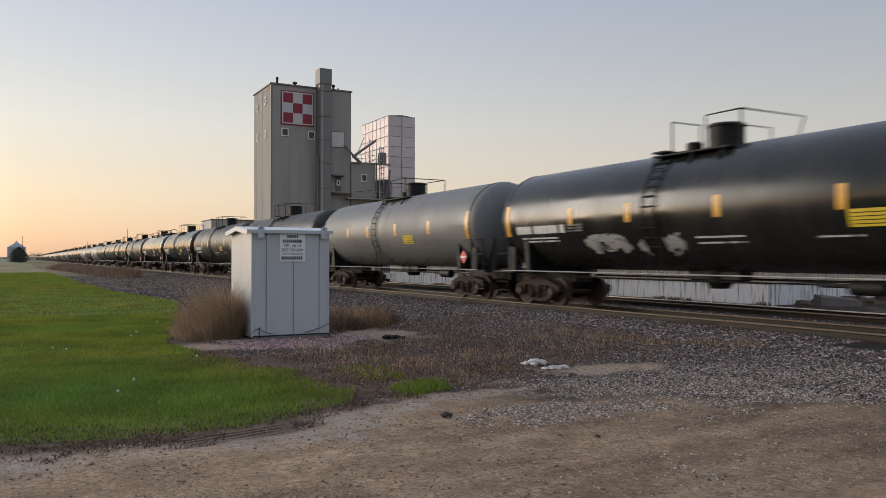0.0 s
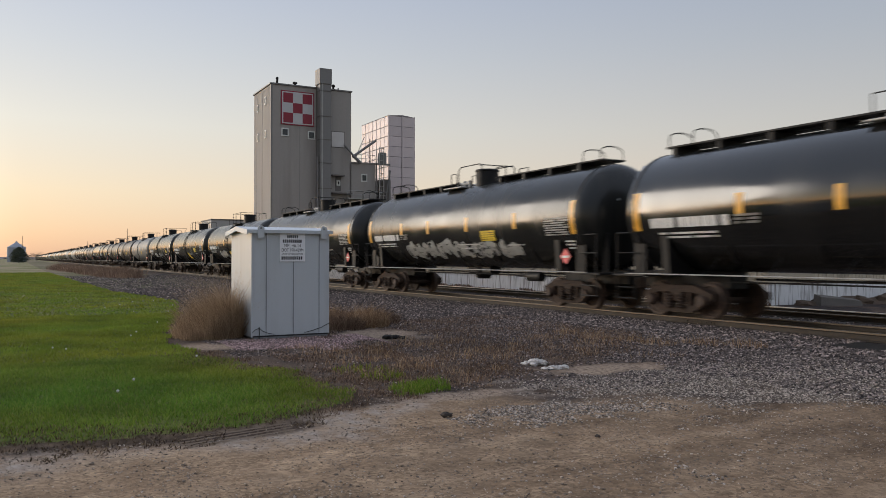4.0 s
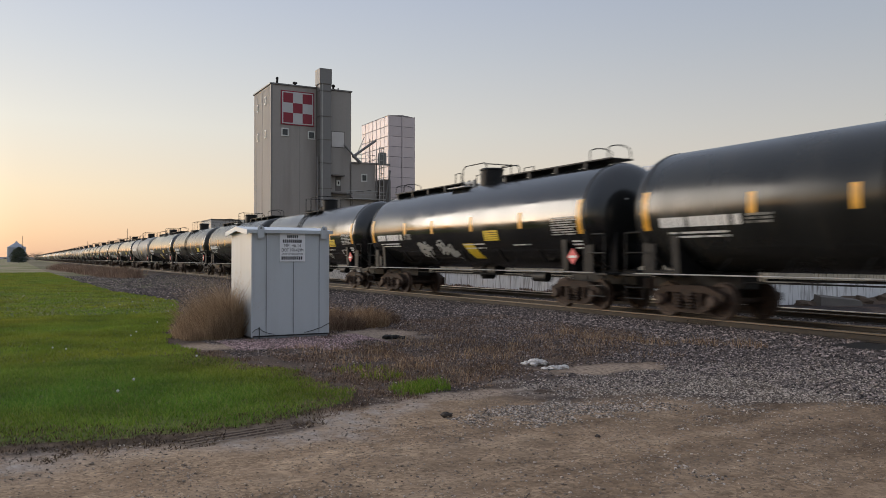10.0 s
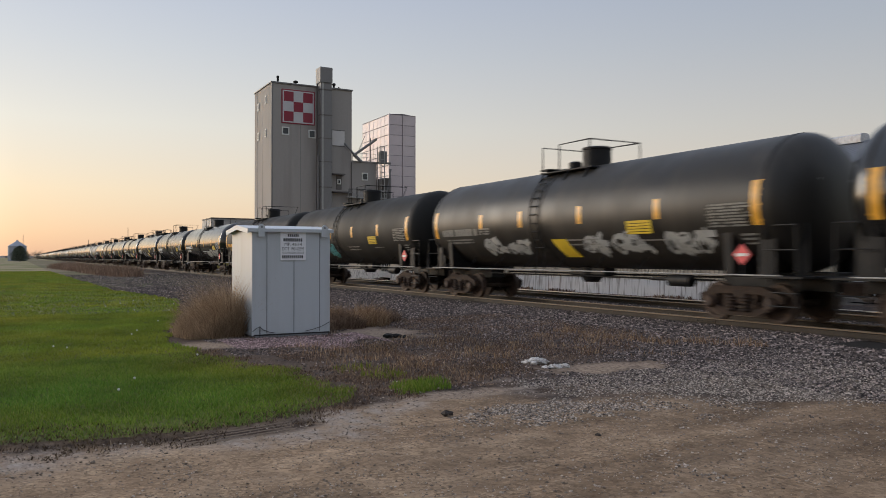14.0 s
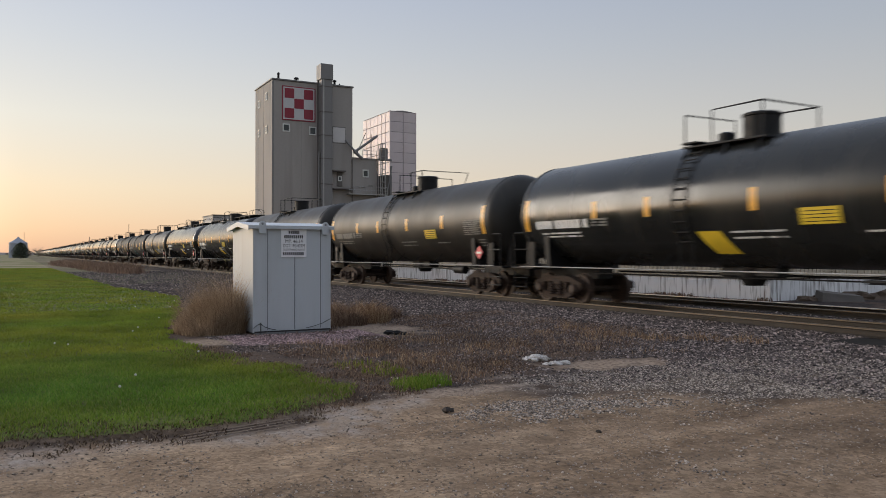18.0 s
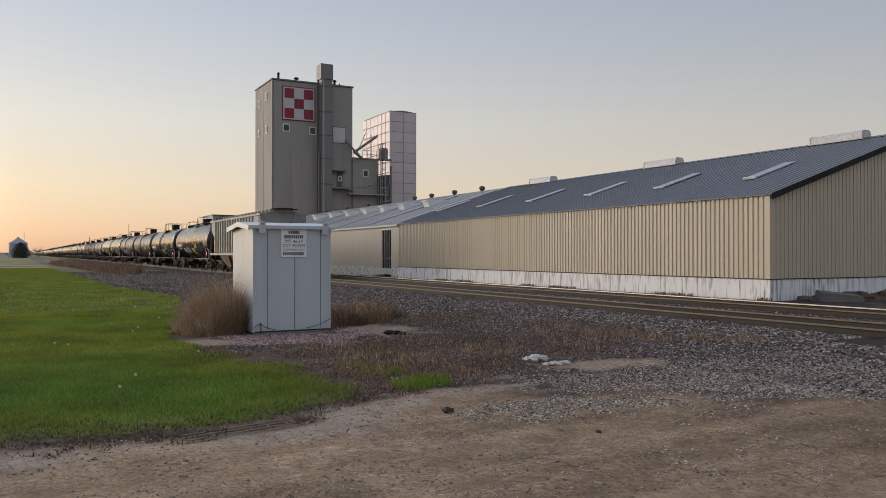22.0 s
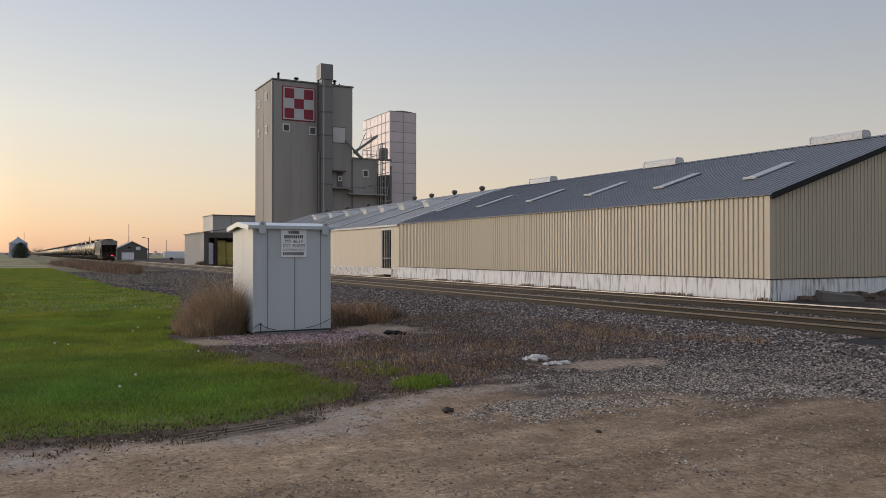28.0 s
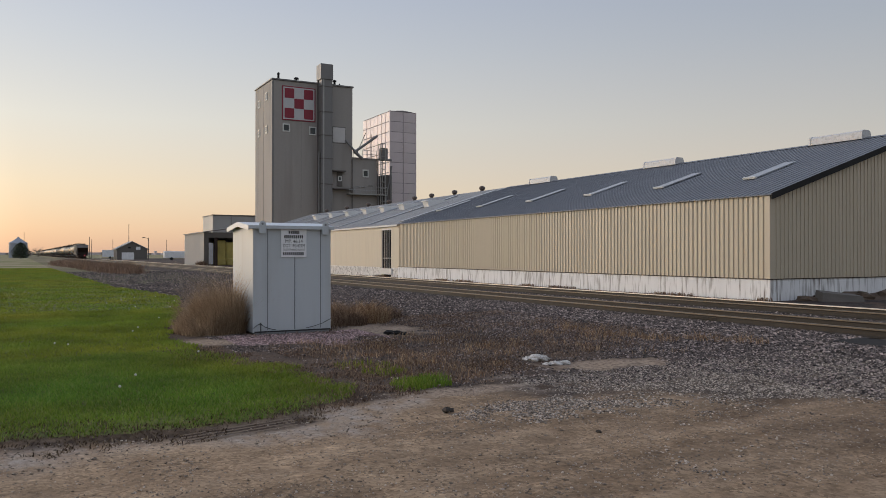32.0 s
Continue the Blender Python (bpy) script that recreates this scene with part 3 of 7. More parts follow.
def track(y, label, group):
    t = thing("railway_track", pose(0, y, RAIL_TOP - 0.18), label, "track", group, "structure")
    for s in (-0.755, 0.755):
        r = part("rail", Shape().prism([(s + a, b) for a, b in rail_profile()], "x", -2600, 260), M_RAILSIDE, t, "steel rail with rusty sides", smooth=False)
        part("running_surface", Shape().prism([(s - 0.0375, 0.152), (s + 0.0375, 0.152), (s + 0.0375, 0.176), (s + 0.028, 0.184), (s - 0.028, 0.184), (s - 0.0375, 0.176)], "x", -2600, 260),
             M_RAILHEAD if y > 18 and s > 0 else M_RAILWORN, r, "polished head of the rail", smooth=False)
    return t


near = track(NEAR_TRACK, "near main track with polished rails on gravel ballast", "parallel tracks")
far = track(FAR_TRACK, "farther siding track with bright rail tops", "parallel tracks")
tie_me = Shape().box(-0.115, 0.115, -1.3, 1.3, -0.16, 0.004, 0.012).mesh("tie", M_TIE)
plate_me = Shape().box(-0.1, 0.1, -0.17, 0.17, 0.004, 0.016, 0.003).mesh("tie_plate", M_RAILSIDE)
for t, (a, b) in ((near, (-64, 2)), (far, (-50, 2))):
    k = a
    while k < b:
        tie = part("tie", tie_me, None, t)
        tie.matrix_basis = pose(k + random.uniform(-0.03, 0.03), random.uniform(-0.05, 0.05), 0, 0, 0, random.uniform(-1, 1))
        k += 0.52
rest = Shape()
for a, b in ((-420, -64), (2, 30)):
    k = a
    while k < b:
        rest.box(k - 0.115, k + 0.115, -1.3, 1.3, -0.16, 0.004)
        k += 0.52
tagged(part("far_ties", rest, M_TIE, near), kind="stuff")
joint = Shape()
for k in range(6):
    joint.tube((-0.4 + 0.16 * k, 0, 0.09), (-0.4 + 0.16 * k, -0.05, 0.09), 0.018, 6)
joint.box(-0.5, 0.5, -0.03, -0.012, 0.045, 0.125, 0.006)
jm = joint.mesh("joint_bar", M_RAILSIDE)
for x in (-14.4, -8.4, -26.3, -38.2):
    j = part("joint_bar", jm, None, near, "bolted rusty joint bar")
    j.matrix_basis = pose(x, -0.755, 0)


# ---- ballast stones ----
def pebble_batch(name, spots, material, label, flat=0.7):
    """Many small broken stones in one mesh; spots: x, y, z, size."""
    ico = [(0, 0, 1), (0.94, 0, 0.33), (-0.4, 0.85, 0.3), (-0.5, -0.8, 0.28), (0.6, 0.62, -0.3), (0.5, -0.7, -0.32), (-0.95, 0.05, -0.3), (0, 0, -0.8)]
    tri = [(0, 1, 2), (0, 2, 3), (0, 3, 1), (1, 4, 2), (1, 5, 4), (1, 3, 5), (2, 6, 3), (2, 4, 6), (3, 6, 5), (7, 4, 5), (7, 6, 4), (7, 5, 6)]
    base = np.array(ico)
    rng = np.random.default_rng(5)
    n = len(spots)
    s = np.array(spots)
    ang = rng.uniform(0, 6.283, n)
    jit = rng.uniform(0.65, 1.3, (n, 8, 3))
    v = base[None] * jit
    tilt = rng.uniform(-0.9, 0.9, n)
    y2 = v[:, :, 1] * np.cos(tilt)[:, None] - v[:, :, 2] * np.sin(tilt)[:, None]
    z2 = v[:, :, 1] * np.sin(tilt)[:, None] + v[:, :, 2] * np.cos(tilt)[:, None]
    x3 = v[:, :, 0] * np.cos(ang)[:, None] - y2 * np.sin(ang)[:, None]
    y3 = v[:, :, 0] * np.sin(ang)[:, None] + y2 * np.cos(ang)[:, None]
    w = np.stack([x3, y3, z2 * flat], 2) * s[:, None, 3:4] + s[:, None, :3]
    f = (np.array(tri)[None] + (np.arange(n) * 8)[:, None, None]).reshape(-1, 3)
    m = bpy.data.meshes.new(name)
    m.from_pydata(w.reshape(-1, 3).tolist(), [], f.tolist())
    m.materials.append(material)
    return tagged(new(name, m), label, "gravel", kind="stuff")


def island_stone(name, dark, light, rough=0.9, middle=0.7):
    m = mat(name, dark, rough, spread=0.25, scale=9, fine=60, bump=0.4)
    n, l = m.node_tree.nodes, m.node_tree.links
    geo = n.new("ShaderNodeNewGeometry")
    rp = n.new("ShaderNodeValToRGB")
    rp.color_ramp.elements.new(middle)
    part_way = [0.7 * a + 0.3 * b for a, b in zip(dark, light)]
    for e, c in zip(rp.color_ramp.elements, (dark, part_way, light)):
        e.color = (*c, 1)
    l.new(geo.outputs["Random Per Island"], rp.inputs[0])
    hsv = [k for k in n if k.bl_idname == "ShaderNodeHueSaturation"][0]
    l.new(rp.outputs[0], hsv.inputs["Color"])
    return m


# ballast's dark end is near black to imitate shade in the crevices
M_BALLAST = island_stone("mixed_ballast_stone", (0.0165, 0.0125, 0.0115), (0.47, 0.375, 0.335), middle=0.71)
M_GRIT = island_stone("pale_crushed_stone", (0.055, 0.042, 0.034), (0.66, 0.56, 0.475), middle=0.54)
M_DIRTSTONE = island_stone("road_pebble", (0.11, 0.08, 0.06), (0.52, 0.43, 0.35), middle=0.6)

# ---- warehouse: new end with slate-blue roof, old end with galvanised roof ----
WALL_Y, EAVE, SLOPE, RIDGE_Y = 24.1, 3.97, 0.319, 33.7
RIDGE = EAVE + SLOPE * (RIDGE_Y - WALL_Y)
BACK_Y = 2 * RIDGE_Y - WALL_Y


def roof_z(y):
    return EAVE + SLOPE * ((y - WALL_Y) if y <= RIDGE_Y else (BACK_Y - y))


def ribbed_wall(x0, x1, z0, z1, y, rib, depth, width):
    """Sheet metal along x with trapezoid ribs that stand out towards -y."""
    s = Shape()
    out = []
    x = x0
    while x < x1 - 0.01:
        for dx, dy in ((0, 0), (rib - width - 0.03, 0), (rib - width, -depth), (rib - 0.03, -depth)):
            if x + dx < x1:
                out.append((x + dx, y + dy))
        x += rib
    out += [(x1, y), (x1, y + 0.06), (x0, y + 0.06)]
    return s.prism(out, "z", z0, z1)


def ribbed_gable(x, rib, depth, z0):
    """Gable end, ribs towards +x."""
    s = Shape()
    y = WALL_Y
    while y < BACK_Y - 0.01:
        ye = min(y + rib, BACK_Y)
        a, b = roof_z(y) - 0.06, roof_z(ye) - 0.06
        s.add([(x, y, z0), (x, ye, z0), (x, ye, b), (x, y, a)], [(0, 1, 2, 3)])
        y = ye
    return s


def roof_sheet(x0, x1, rib, h):
    s = Shape()
    over = 0.1
    for sg in (0, 1):
        ya, yb = (WALL_Y - over, RIDGE_Y) if sg == 0 else (BACK_Y + over, RIDGE_Y)
        za, zb = EAVE - SLOPE * over, RIDGE
        s.add([(x0, ya, za), (x1, ya, za), (x1, yb, zb), (x0, yb, zb), (x0, ya, za + 0.03), (x1, ya, za + 0.03), (x1, yb, zb + 0.03), (x0, yb, zb + 0.03)],
              [(0, 1, 2, 3), (4, 7, 6, 5), (0, 4, 5, 1), (1, 5, 6, 2), (2, 6, 7, 3), (3, 7, 4, 0)])
    return s


def roof_ribs(roof_part, x0, x1, rib, h, mat_):
    """Raised seams up the near slope, each a piece of its own."""
    ya, yb = WALL_Y - 0.1, RIDGE_Y - 0.2
    za, zb = EAVE - SLOPE * 0.1 + 0.03, EAVE + SLOPE * (yb - WALL_Y) + 0.03
    s = Shape().add([(0, ya, za), (0.06, ya, za), (0.06, yb, zb), (0, yb, zb), (0.015, ya, za + h), (0.045, ya, za + h), (0.045, yb, zb + h), (0.015, yb, zb + h)],
                    [(0, 4, 7, 3), (4, 5, 6, 7), (5, 1, 2, 6), (0, 1, 5, 4), (3, 7, 6, 2), (0, 3, 2, 1)])
    me_ = s.mesh("roof_rib", mat_, smooth=False)
    x = x0 + 0.1
    while x < x1 - 0.1:
        part("roof_rib", me_, None, roof_part).matrix_basis = pose(x, 0, 0)
        x += rib


def on_roof(part_ob, x, y, lift=0.0):
    part_ob.matrix_basis = pose(x, y, roof_z(y) + 0.03 + lift, math.degrees(math.atan(SLOPE)), 0, 0)
    return part_ob


XA, XB, XC = -19.27, -51.3, -99.0
new_end = thing("warehouse", pose(0, 0, 0), "long tan ribbed-metal warehouse with slate-blue gable roof", "warehouse", "warehouse sections")
part("side_wall", ribbed_wall(XB, XA, 0.85, EAVE, WALL_Y, 0.2286, 0.035, 0.055), M_SHEETTAN, new_end, "tan ribbed steel siding", smooth=False)
part("gable_wall", ribbed_gable(XA, 0.2286, 0.025, 0.85), M_SHEETTAN, new_end, "tan ribbed gable siding", smooth=False)
part("back_wall", Shape().box(XB, XA, BACK_Y - 0.1, BACK_Y, 0.0, EAVE), M_SHEETTAN, new_end, smooth=False)
part("inner_wall", Shape().prism([(WALL_Y + 0.1, 0), (BACK_Y - 0.2, 0), (BACK_Y - 0.2, EAVE - 0.1), (RIDGE_Y, RIDGE - 0.1), (WALL_Y + 0.1, EAVE - 0.1)], "x", XB, XB + 0.1), M_SHEETOLD, new_end, smooth=False)
stem = part("foundation", Shape().box(XB, XA + 0.0, WALL_Y - 0.03, WALL_Y + 0.2, -0.1, 0.85, 0.015), M_STEM, new_end, "flaking white-painted concrete stem wall")
part("foundation", Shape().box(XA - 0.2, XA + 0.04, WALL_Y - 0.031, BACK_Y, -0.1, 0.85, 0.015), M_STEM, new_end, "white-painted concrete stem wall")
part("drip_flashing", Shape().box(XB, XA + 0.05, WALL_Y - 0.06, WALL_Y + 0.02, 0.84, 0.87), M_HOPDARK, new_end, smooth=False)
part("drip_flashing", Shape().box(XA + 0.01, XA + 0.07, WALL_Y - 0.06, BACK_Y, 0.84, 0.87), M_HOPDARK, new_end, smooth=False)
part("corner_trim", Shape().box(XA - 0.12, XA + 0.045, WALL_Y - 0.05, WALL_Y + 0.1, 0.87, EAVE - 0.05, 0.006), M_SHEETTAN, new_end)
roof = part("roof", roof_sheet(XB, XA + 0.15, 0.305, 0.025), M_ROOFDARK, new_end, "slate-blue ribbed metal roof", smooth=False)
for ya, yb in ((WALL_Y - 0.1, RIDGE_Y), (BACK_Y + 0.1, RIDGE_Y)):
    za, zb = EAVE - SLOPE * 0.1, RIDGE
    part("rake_trim", Shape().add([(XA + 0.15, ya, za - 0.16), (XA + 0.15, yb, zb - 0.16), (XA + 0.15, yb, zb + 0.07), (XA + 0.15, ya, za + 0.07),
                                   (XA + 0.19, ya, za - 0.16), (XA + 0.19, yb, zb - 0.16), (XA + 0.19, yb, zb + 0.07), (XA + 0.19, ya, za + 0.07)],
                                  [(0, 1, 2, 3), (7, 6, 5, 4), (0, 4, 5, 1), (2, 6, 7, 3), (0, 3, 7, 4), (1, 5, 6, 2)]), M_DARK, roof, "black rake trim", smooth=False)
part("ridge_cap", Shape().prism([(RIDGE_Y - 0.25, RIDGE - 0.02), (RIDGE_Y, RIDGE + 0.075), (RIDGE_Y + 0.25, RIDGE - 0.02)], "x", XB, XA + 0.15), M_ROOFDARK, roof, smooth=False)
roof_ribs(roof, XB, XA + 0.15, 0.305, 0.025, M_ROOFDARK)
gw = [o for o in new_end.children if o.name.startswith("gable_wall")][0]
gy = WALL_Y + 0.1
while gy < WALL_Y + 9.0:
    part("gable_rib", Shape().box(XA, XA + 0.025, gy, gy + 0.045, 0.86, roof_z(gy) - 0.06), M_SHEETTAN, gw, smooth=False)
    gy += 0.2286
light_me = Shape().box(-0.3, 0.3, 0, 2.7, 0.0, 0.06, 0.01).mesh("skylight", M_SKYL)
curb_me = Shape().box(-0.34, 0.34, -0.08, 0.02, 0.0, 0.1, 0.015).mesh("skylight_curb", M_FRAMEW)
for x in (-22.55, -27.9, -33.2, -38.8, -44.6, -50.4):
    lt = on_roof(part("skylight", light_me, None, roof, "grey translucent skylight panel"), x, 27.0, 0.03)
    on_roof(part("skylight_curb", curb_me, None, roof, "white curb at the skylight's foot"), x, 27.0, 0.03)


def ridge_ventilator():
    s = Shape()
    prof = [(-0.32, 0.0), (-0.32, 0.22), (-0.28, 0.33), (-0.18, 0.4), (0.18, 0.4), (0.28, 0.33), (0.32, 0.22), (0.32, 0.0)]
    s.prism(prof, "x", -1.3, 1.3)
    for x in (-1.3, 1.3):
        s.prism([(a * 1.06, b * 1.05) for a, b in prof], "x", x - 0.05, x + 0.05)
    return s.mesh("ridge_ventilator", M_VENT)


rv = ridge_ventilator()
for x in (-23.1, -34.5, -46.7):
    v = new("ridge_ventilator", rv)
    v.matrix_basis = pose(x, RIDGE_Y, RIDGE - 0.02)
    tagged(v, "pale metal ridge ventilator on the slate-blue roof", "roof vent", "ridge ventilators")

old_end = thing("warehouse", pose(0, 0, 0), "older tan metal warehouse section with dull galvanised roof", "warehouse", "warehouse sections")
DX0, DX1 = -54.3, -52.55
part("side_wall", ribbed_wall(XC, DX0, 0.78, EAVE - 0.02, WALL_Y, 0.61, 0.006, 0.03), M_SHEETOLD, old_end, "plain old tan sheet siding", smooth=False)
part("side_wall", ribbed_wall(DX1, XB - 0.01, 0.78, EAVE - 0.02, WALL_Y, 0.61, 0.006, 0.03), M_SHEETOLD, old_end, "plain old tan sheet siding", smooth=False)
part("lintel", Shape().box(DX0, DX1, WALL_Y, WALL_Y + 0.06, 3.72, EAVE - 0.02), M_SHEETOLD, old_end, smooth=False)
part("end_wall", Shape().prism([(WALL_Y, 0), (BACK_Y, 0), (BACK_Y, EAVE), (RIDGE_Y, RIDGE), (WALL_Y, EAVE)], "x", XC, XC + 0.1), M_SHEETOLD, old_end, smooth=False)
part("back_wall", Shape().box(XC, XB, BACK_Y - 0.1, BACK_Y, 0, EAVE), M_SHEETOLD, old_end, smooth=False)
part("foundation", Shape().box(XC, DX0, WALL_Y - 0.02, WALL_Y + 0.2, -0.1, 0.78, 0.015), M_STEMOLD, old_end, "chipped white-painted concrete base")
part("foundation", Shape().box(DX1, XB, WALL_Y - 0.02, WALL_Y + 0.2, -0.1, 0.78, 0.015), M_STEMOLD, old_end, "chipped white-painted concrete base")
part("sill_plate", Shape().box(DX0 - 0.25, DX1 + 0.25, WALL_Y - 0.1, WALL_Y + 0.2, 0.25, 0.7, 0.01), M_FRAMEW, old_end, "white sill under the loading door")
oroof = part("roof", roof_sheet(XC, XB, 0.61, 0.02), M_ROOFOLD, old_end, "dull galvanised metal roof with rust", smooth=False)
roof_ribs(oroof, XC, XB, 0.61, 0.02, M_ROOFOLD)
part("eave_strip", Shape().box(XC, XB - 0.02, WALL_Y - 0.14, WALL_Y - 0.1, EAVE - 0.15, EAVE - 0.03, 0.008), M_FRAMEW, oroof, "pale eave strip")
door = part("loading_door", Shape().box(DX0, DX1, WALL_Y + 0.12, WALL_Y + 0.16, 0.7, 3.72), M_DARK, old_end, "dark barred loading door", smooth=False)
for k in range(5):
    x = DX0 + 0.06 + k * (DX1 - DX0 - 0.12) / 4
    part("door_bar", Shape().tube((x, WALL_Y + 0.06, 0.7), (x, WALL_Y + 0.06, 3.72), 0.045, 8), M_GALV, door)
part("door_rail", Shape().box(DX0, DX1, WALL_Y + 0.0, WALL_Y + 0.06, 1.44, 1.5, 0.005), M_GALV, door)
part("door_rail", Shape().box(DX0, DX1, WALL_Y + 0.0, WALL_Y + 0.06, 3.58, 3.72, 0.005), M_FRAMEW, door)


def hood_vent():
    """Small sheet-metal roof hood, open downhill."""
    s = Shape()
    s.add([(-0.45, 0, 0), (0.45, 0, 0), (0.45, 0, 0.55), (-0.45, 0, 0.55), (-0.35, 1.9, 0), (0.35, 1.9, 0), (0.35, 1.5, 0.16), (-0.35, 1.5, 0.16)],
          [(0, 1, 2, 3), (3, 2, 6, 7), (7, 6, 5, 4), (0, 3, 7, 4), (1, 5, 6, 2)])
    s.box(-0.5, 0.5, -0.12, 0.03, 0.5, 0.58, 0.01)
    return s.mesh("roof_hood", M_HOOD)


hv = hood_vent()
for x in (-56.9, -61.6, -65.8, -70.0, -74.7, -79.4, -84.6):
    o = on_roof(new("roof_hood", hv), x, 29.3, 0.0)
    tagged(o, "galvanised hood vent on the old roof slope", "roof vent", "roof hoods")


def turbine_vent():
    s = Shape()
    s.lathe([(0, 0.22), (0.3, 0.22), (0.3, 0.3), (0.36, 0.36), (0.5, 0.38), (0.62, 0.33), (0.7, 0.2), (0.73, 0.05)], "z", n=16)
    s.lathe([(0.27, 0.24), (0.3, 0.33), (0.33, 0.24)], "z", n=16)
    return s.mesh("turbine_vent", M_RUSTVENT)


tv = turbine_vent()
tv.transform(Matrix.Diagonal((0.68, 0.68, 0.72, 1)))
for x in (-55.3, -60.0, -64.4, -68.0, -74.0, -79.5, -86.0, -93.0):
    o = new("turbine_vent", tv)
    o.matrix_basis = pose(x, RIDGE_Y, RIDGE - 0.08)
    tagged(o, "rusty round turbine vent on the ridge", "roof vent", "turbine vents")
strip = Shape().box(-0.3, 0.3, 0, 8.6, 0.0, 0.04, 0.01).mesh("roof_strip", M_SKYL)
for x in (-51.9, -58, -65, -72, -79, -86, -93):
    on_roof(part("roof_strip", strip, None, oroof, "paler sheet in the old roof"), x, 24.6, 0.025)

# ---- feed mill tower ----
TY, TX = 32.0, -111.5


def at_tower(y, z0):
    return pose(TX, y, z0)


tower = thing("feed_mill_tower", pose(TX, TY, 0), "tall grey feed mill tower with red checker sign", "mill tower")
TW, TD, TH = 12.58, 9.4, 27.4
part("tower_shaft", Shape().box(-TD, 0, 0, TW, 0, TH, 0.05), M_CONC, tower, "grey clad shaft")
for yy in (4.35,):
    part("cladding_seam", Shape().box(0.0, 0.02, yy, yy + 0.05, 8, 21.5), M_LEG, tower, smooth=False)
part("corner_trim", Shape().box(-0.2, 0.04, -0.04, 0.2, 0, TH), M_LEG, tower, smooth=False)
for xx in (-4.7, -7.8):
    part("cladding_seam", Shape().box(xx, xx + 0.08, -0.03, 0.0, 0, TH - 0.3), M_LEG, tower, smooth=False)
part("parapet", Shape().box(-TD - 0.15, 0.15, -0.15, TW + 0.15, TH, TH + 0.22, 0.03), M_LEG, tower, "dark roof edge")
leg = part("elevator_leg", Shape().box(0, 1.6, 7.0, 8.72, 0, 28.6, 0.03).box(-0.3, 1.75, 6.85, 8.78, 27.9, 30.2, 0.03), M_LEG, tower, "galvanised elevator leg casing rising over the roof")
for z in (12.2, 16.0, 19.5, 23.0, 26.8):
    part("flange", Shape().box(-0.02, 1.66, 6.93, 8.78, z, z + 0.12), M_LINE, leg, smooth=False)
for x, y, r, h, cap in ((-1.0, 1.2, 0.16, 0.9, 0.2), (-1.2, 4.0, 0.14, 0.5, 0.36), (-1.0, 10.0, 0.18, 0.7, 0.3), (-1.5, 11.0, 0.1, 0.35, 0.12)):
    part("roof_stack", Shape().tube((x, y, TH + 0.2), (x, y, TH + 0.2 + h), r, 12).lathe([(TH + 0.15 + h, cap), (TH + 0.35 + h, cap), (TH + 0.45 + h, cap * 0.4)], "z", (x, y, 0), 12), M_DARK, tower, "dark roof vent stack")
sign = part("checker_sign", Shape().box(0, 0.1, 1.45, 6.57, 21.58, 26.66, 0.02), M_BRED, tower, "red-framed checkerboard sign")
part("sign_field", Shape().box(0.1, 0.13, 1.62, 6.40, 21.74, 26.5), M_BWHITE, sign, "white sign border", smooth=False)
for i in range(3):
    for j in range(3):
        y0, z0 = 1.80 + i * 1.475, 21.91 + j * 1.475
        part("checker_square", Shape().box(0.13, 0.15, y0, y0 + 1.467, z0, z0 + 1.467), M_BRED if (i + j) % 2 == 0 else M_BWHITE, sign, smooth=False)


def window(parent, x, y, z, w, h, face="x"):
    if face == "x":
        wd = part("window", Shape().box(x, x + 0.1, y, y + w, z, z + h, 0.01), M_FRAMEW, parent, "white-framed window")
        part("pane", Shape().box(x + 0.1, x + 0.11, y + 0.17, y + w - 0.17, z + 0.17, z + h - 0.17), M_GLASS, wd, smooth=False)
    else:
        wd = part("window", Shape().box(x, x + w, y - 0.1, y, z, z + h, 0.01), M_FRAMEW, parent, "white-framed window")
        part("pane", Shape().box(x + 0.15, x + w - 0.15, y - 0.11, y - 0.1, z + 0.15, z + h - 0.15), M_GLASS, wd, smooth=False)


window(tower, 0, 1.53, 19.86, 1.12, 1.2)
window(tower, 0, 5.6, 19.65, 1.12, 1.25)
for x, z in ((-7.5, 19.8), (-3.4, 19.8), (-7.5, 24.3), (-3.4, 24.8)):
    window(tower, x, 0, z, 0.9, 1.2, "y")
# dark strip that draws the shadow along the leg's edge
part("leg_shadow_gap", Shape().box(0.0, 0.25, 6.86, 7.0, 6, 27.9), M_LINE, leg, "dark strip for the shadow beside the leg", smooth=False)
part("panel_frame", Shape().box(0, 0.05, 9.28, 11.46, 18.72, 21.22, 0.01), M_LINE, tower, "dark frame round the blank panel")
part("pale_panel", Shape().box(0, 0.08, 9.36, 11.38, 18.8, 21.1, 0.02), M_PALEPANEL, tower, "pale blank wall panel")
part("small_door", Shape().box(0, 0.08, 10.0, 10.9, 12.1, 14.3, 0.02), M_LINE, tower)
part("downpipe", Shape().tube((0.2, 9.0, 0), (0.2, 9.0, 27.0), 0.1, 8), M_LINE, tower)
part("downpipe", Shape().tube((0.2, 12.45, 0), (0.2, 12.45, 16.4), 0.08, 8), M_LINE, tower)
window(tower, 0.08, 10.15, 12.9, 0.6, 0.8)
part("canopy", Shape().box(0, 0.9, 9.2, 11.2, 14.3, 14.5, 0.02), M_LINE, tower)
part("balcony", Shape().box(0, 1.0, 9.2, 12.4, 11.6, 11.8, 0.02), M_LINE, tower)
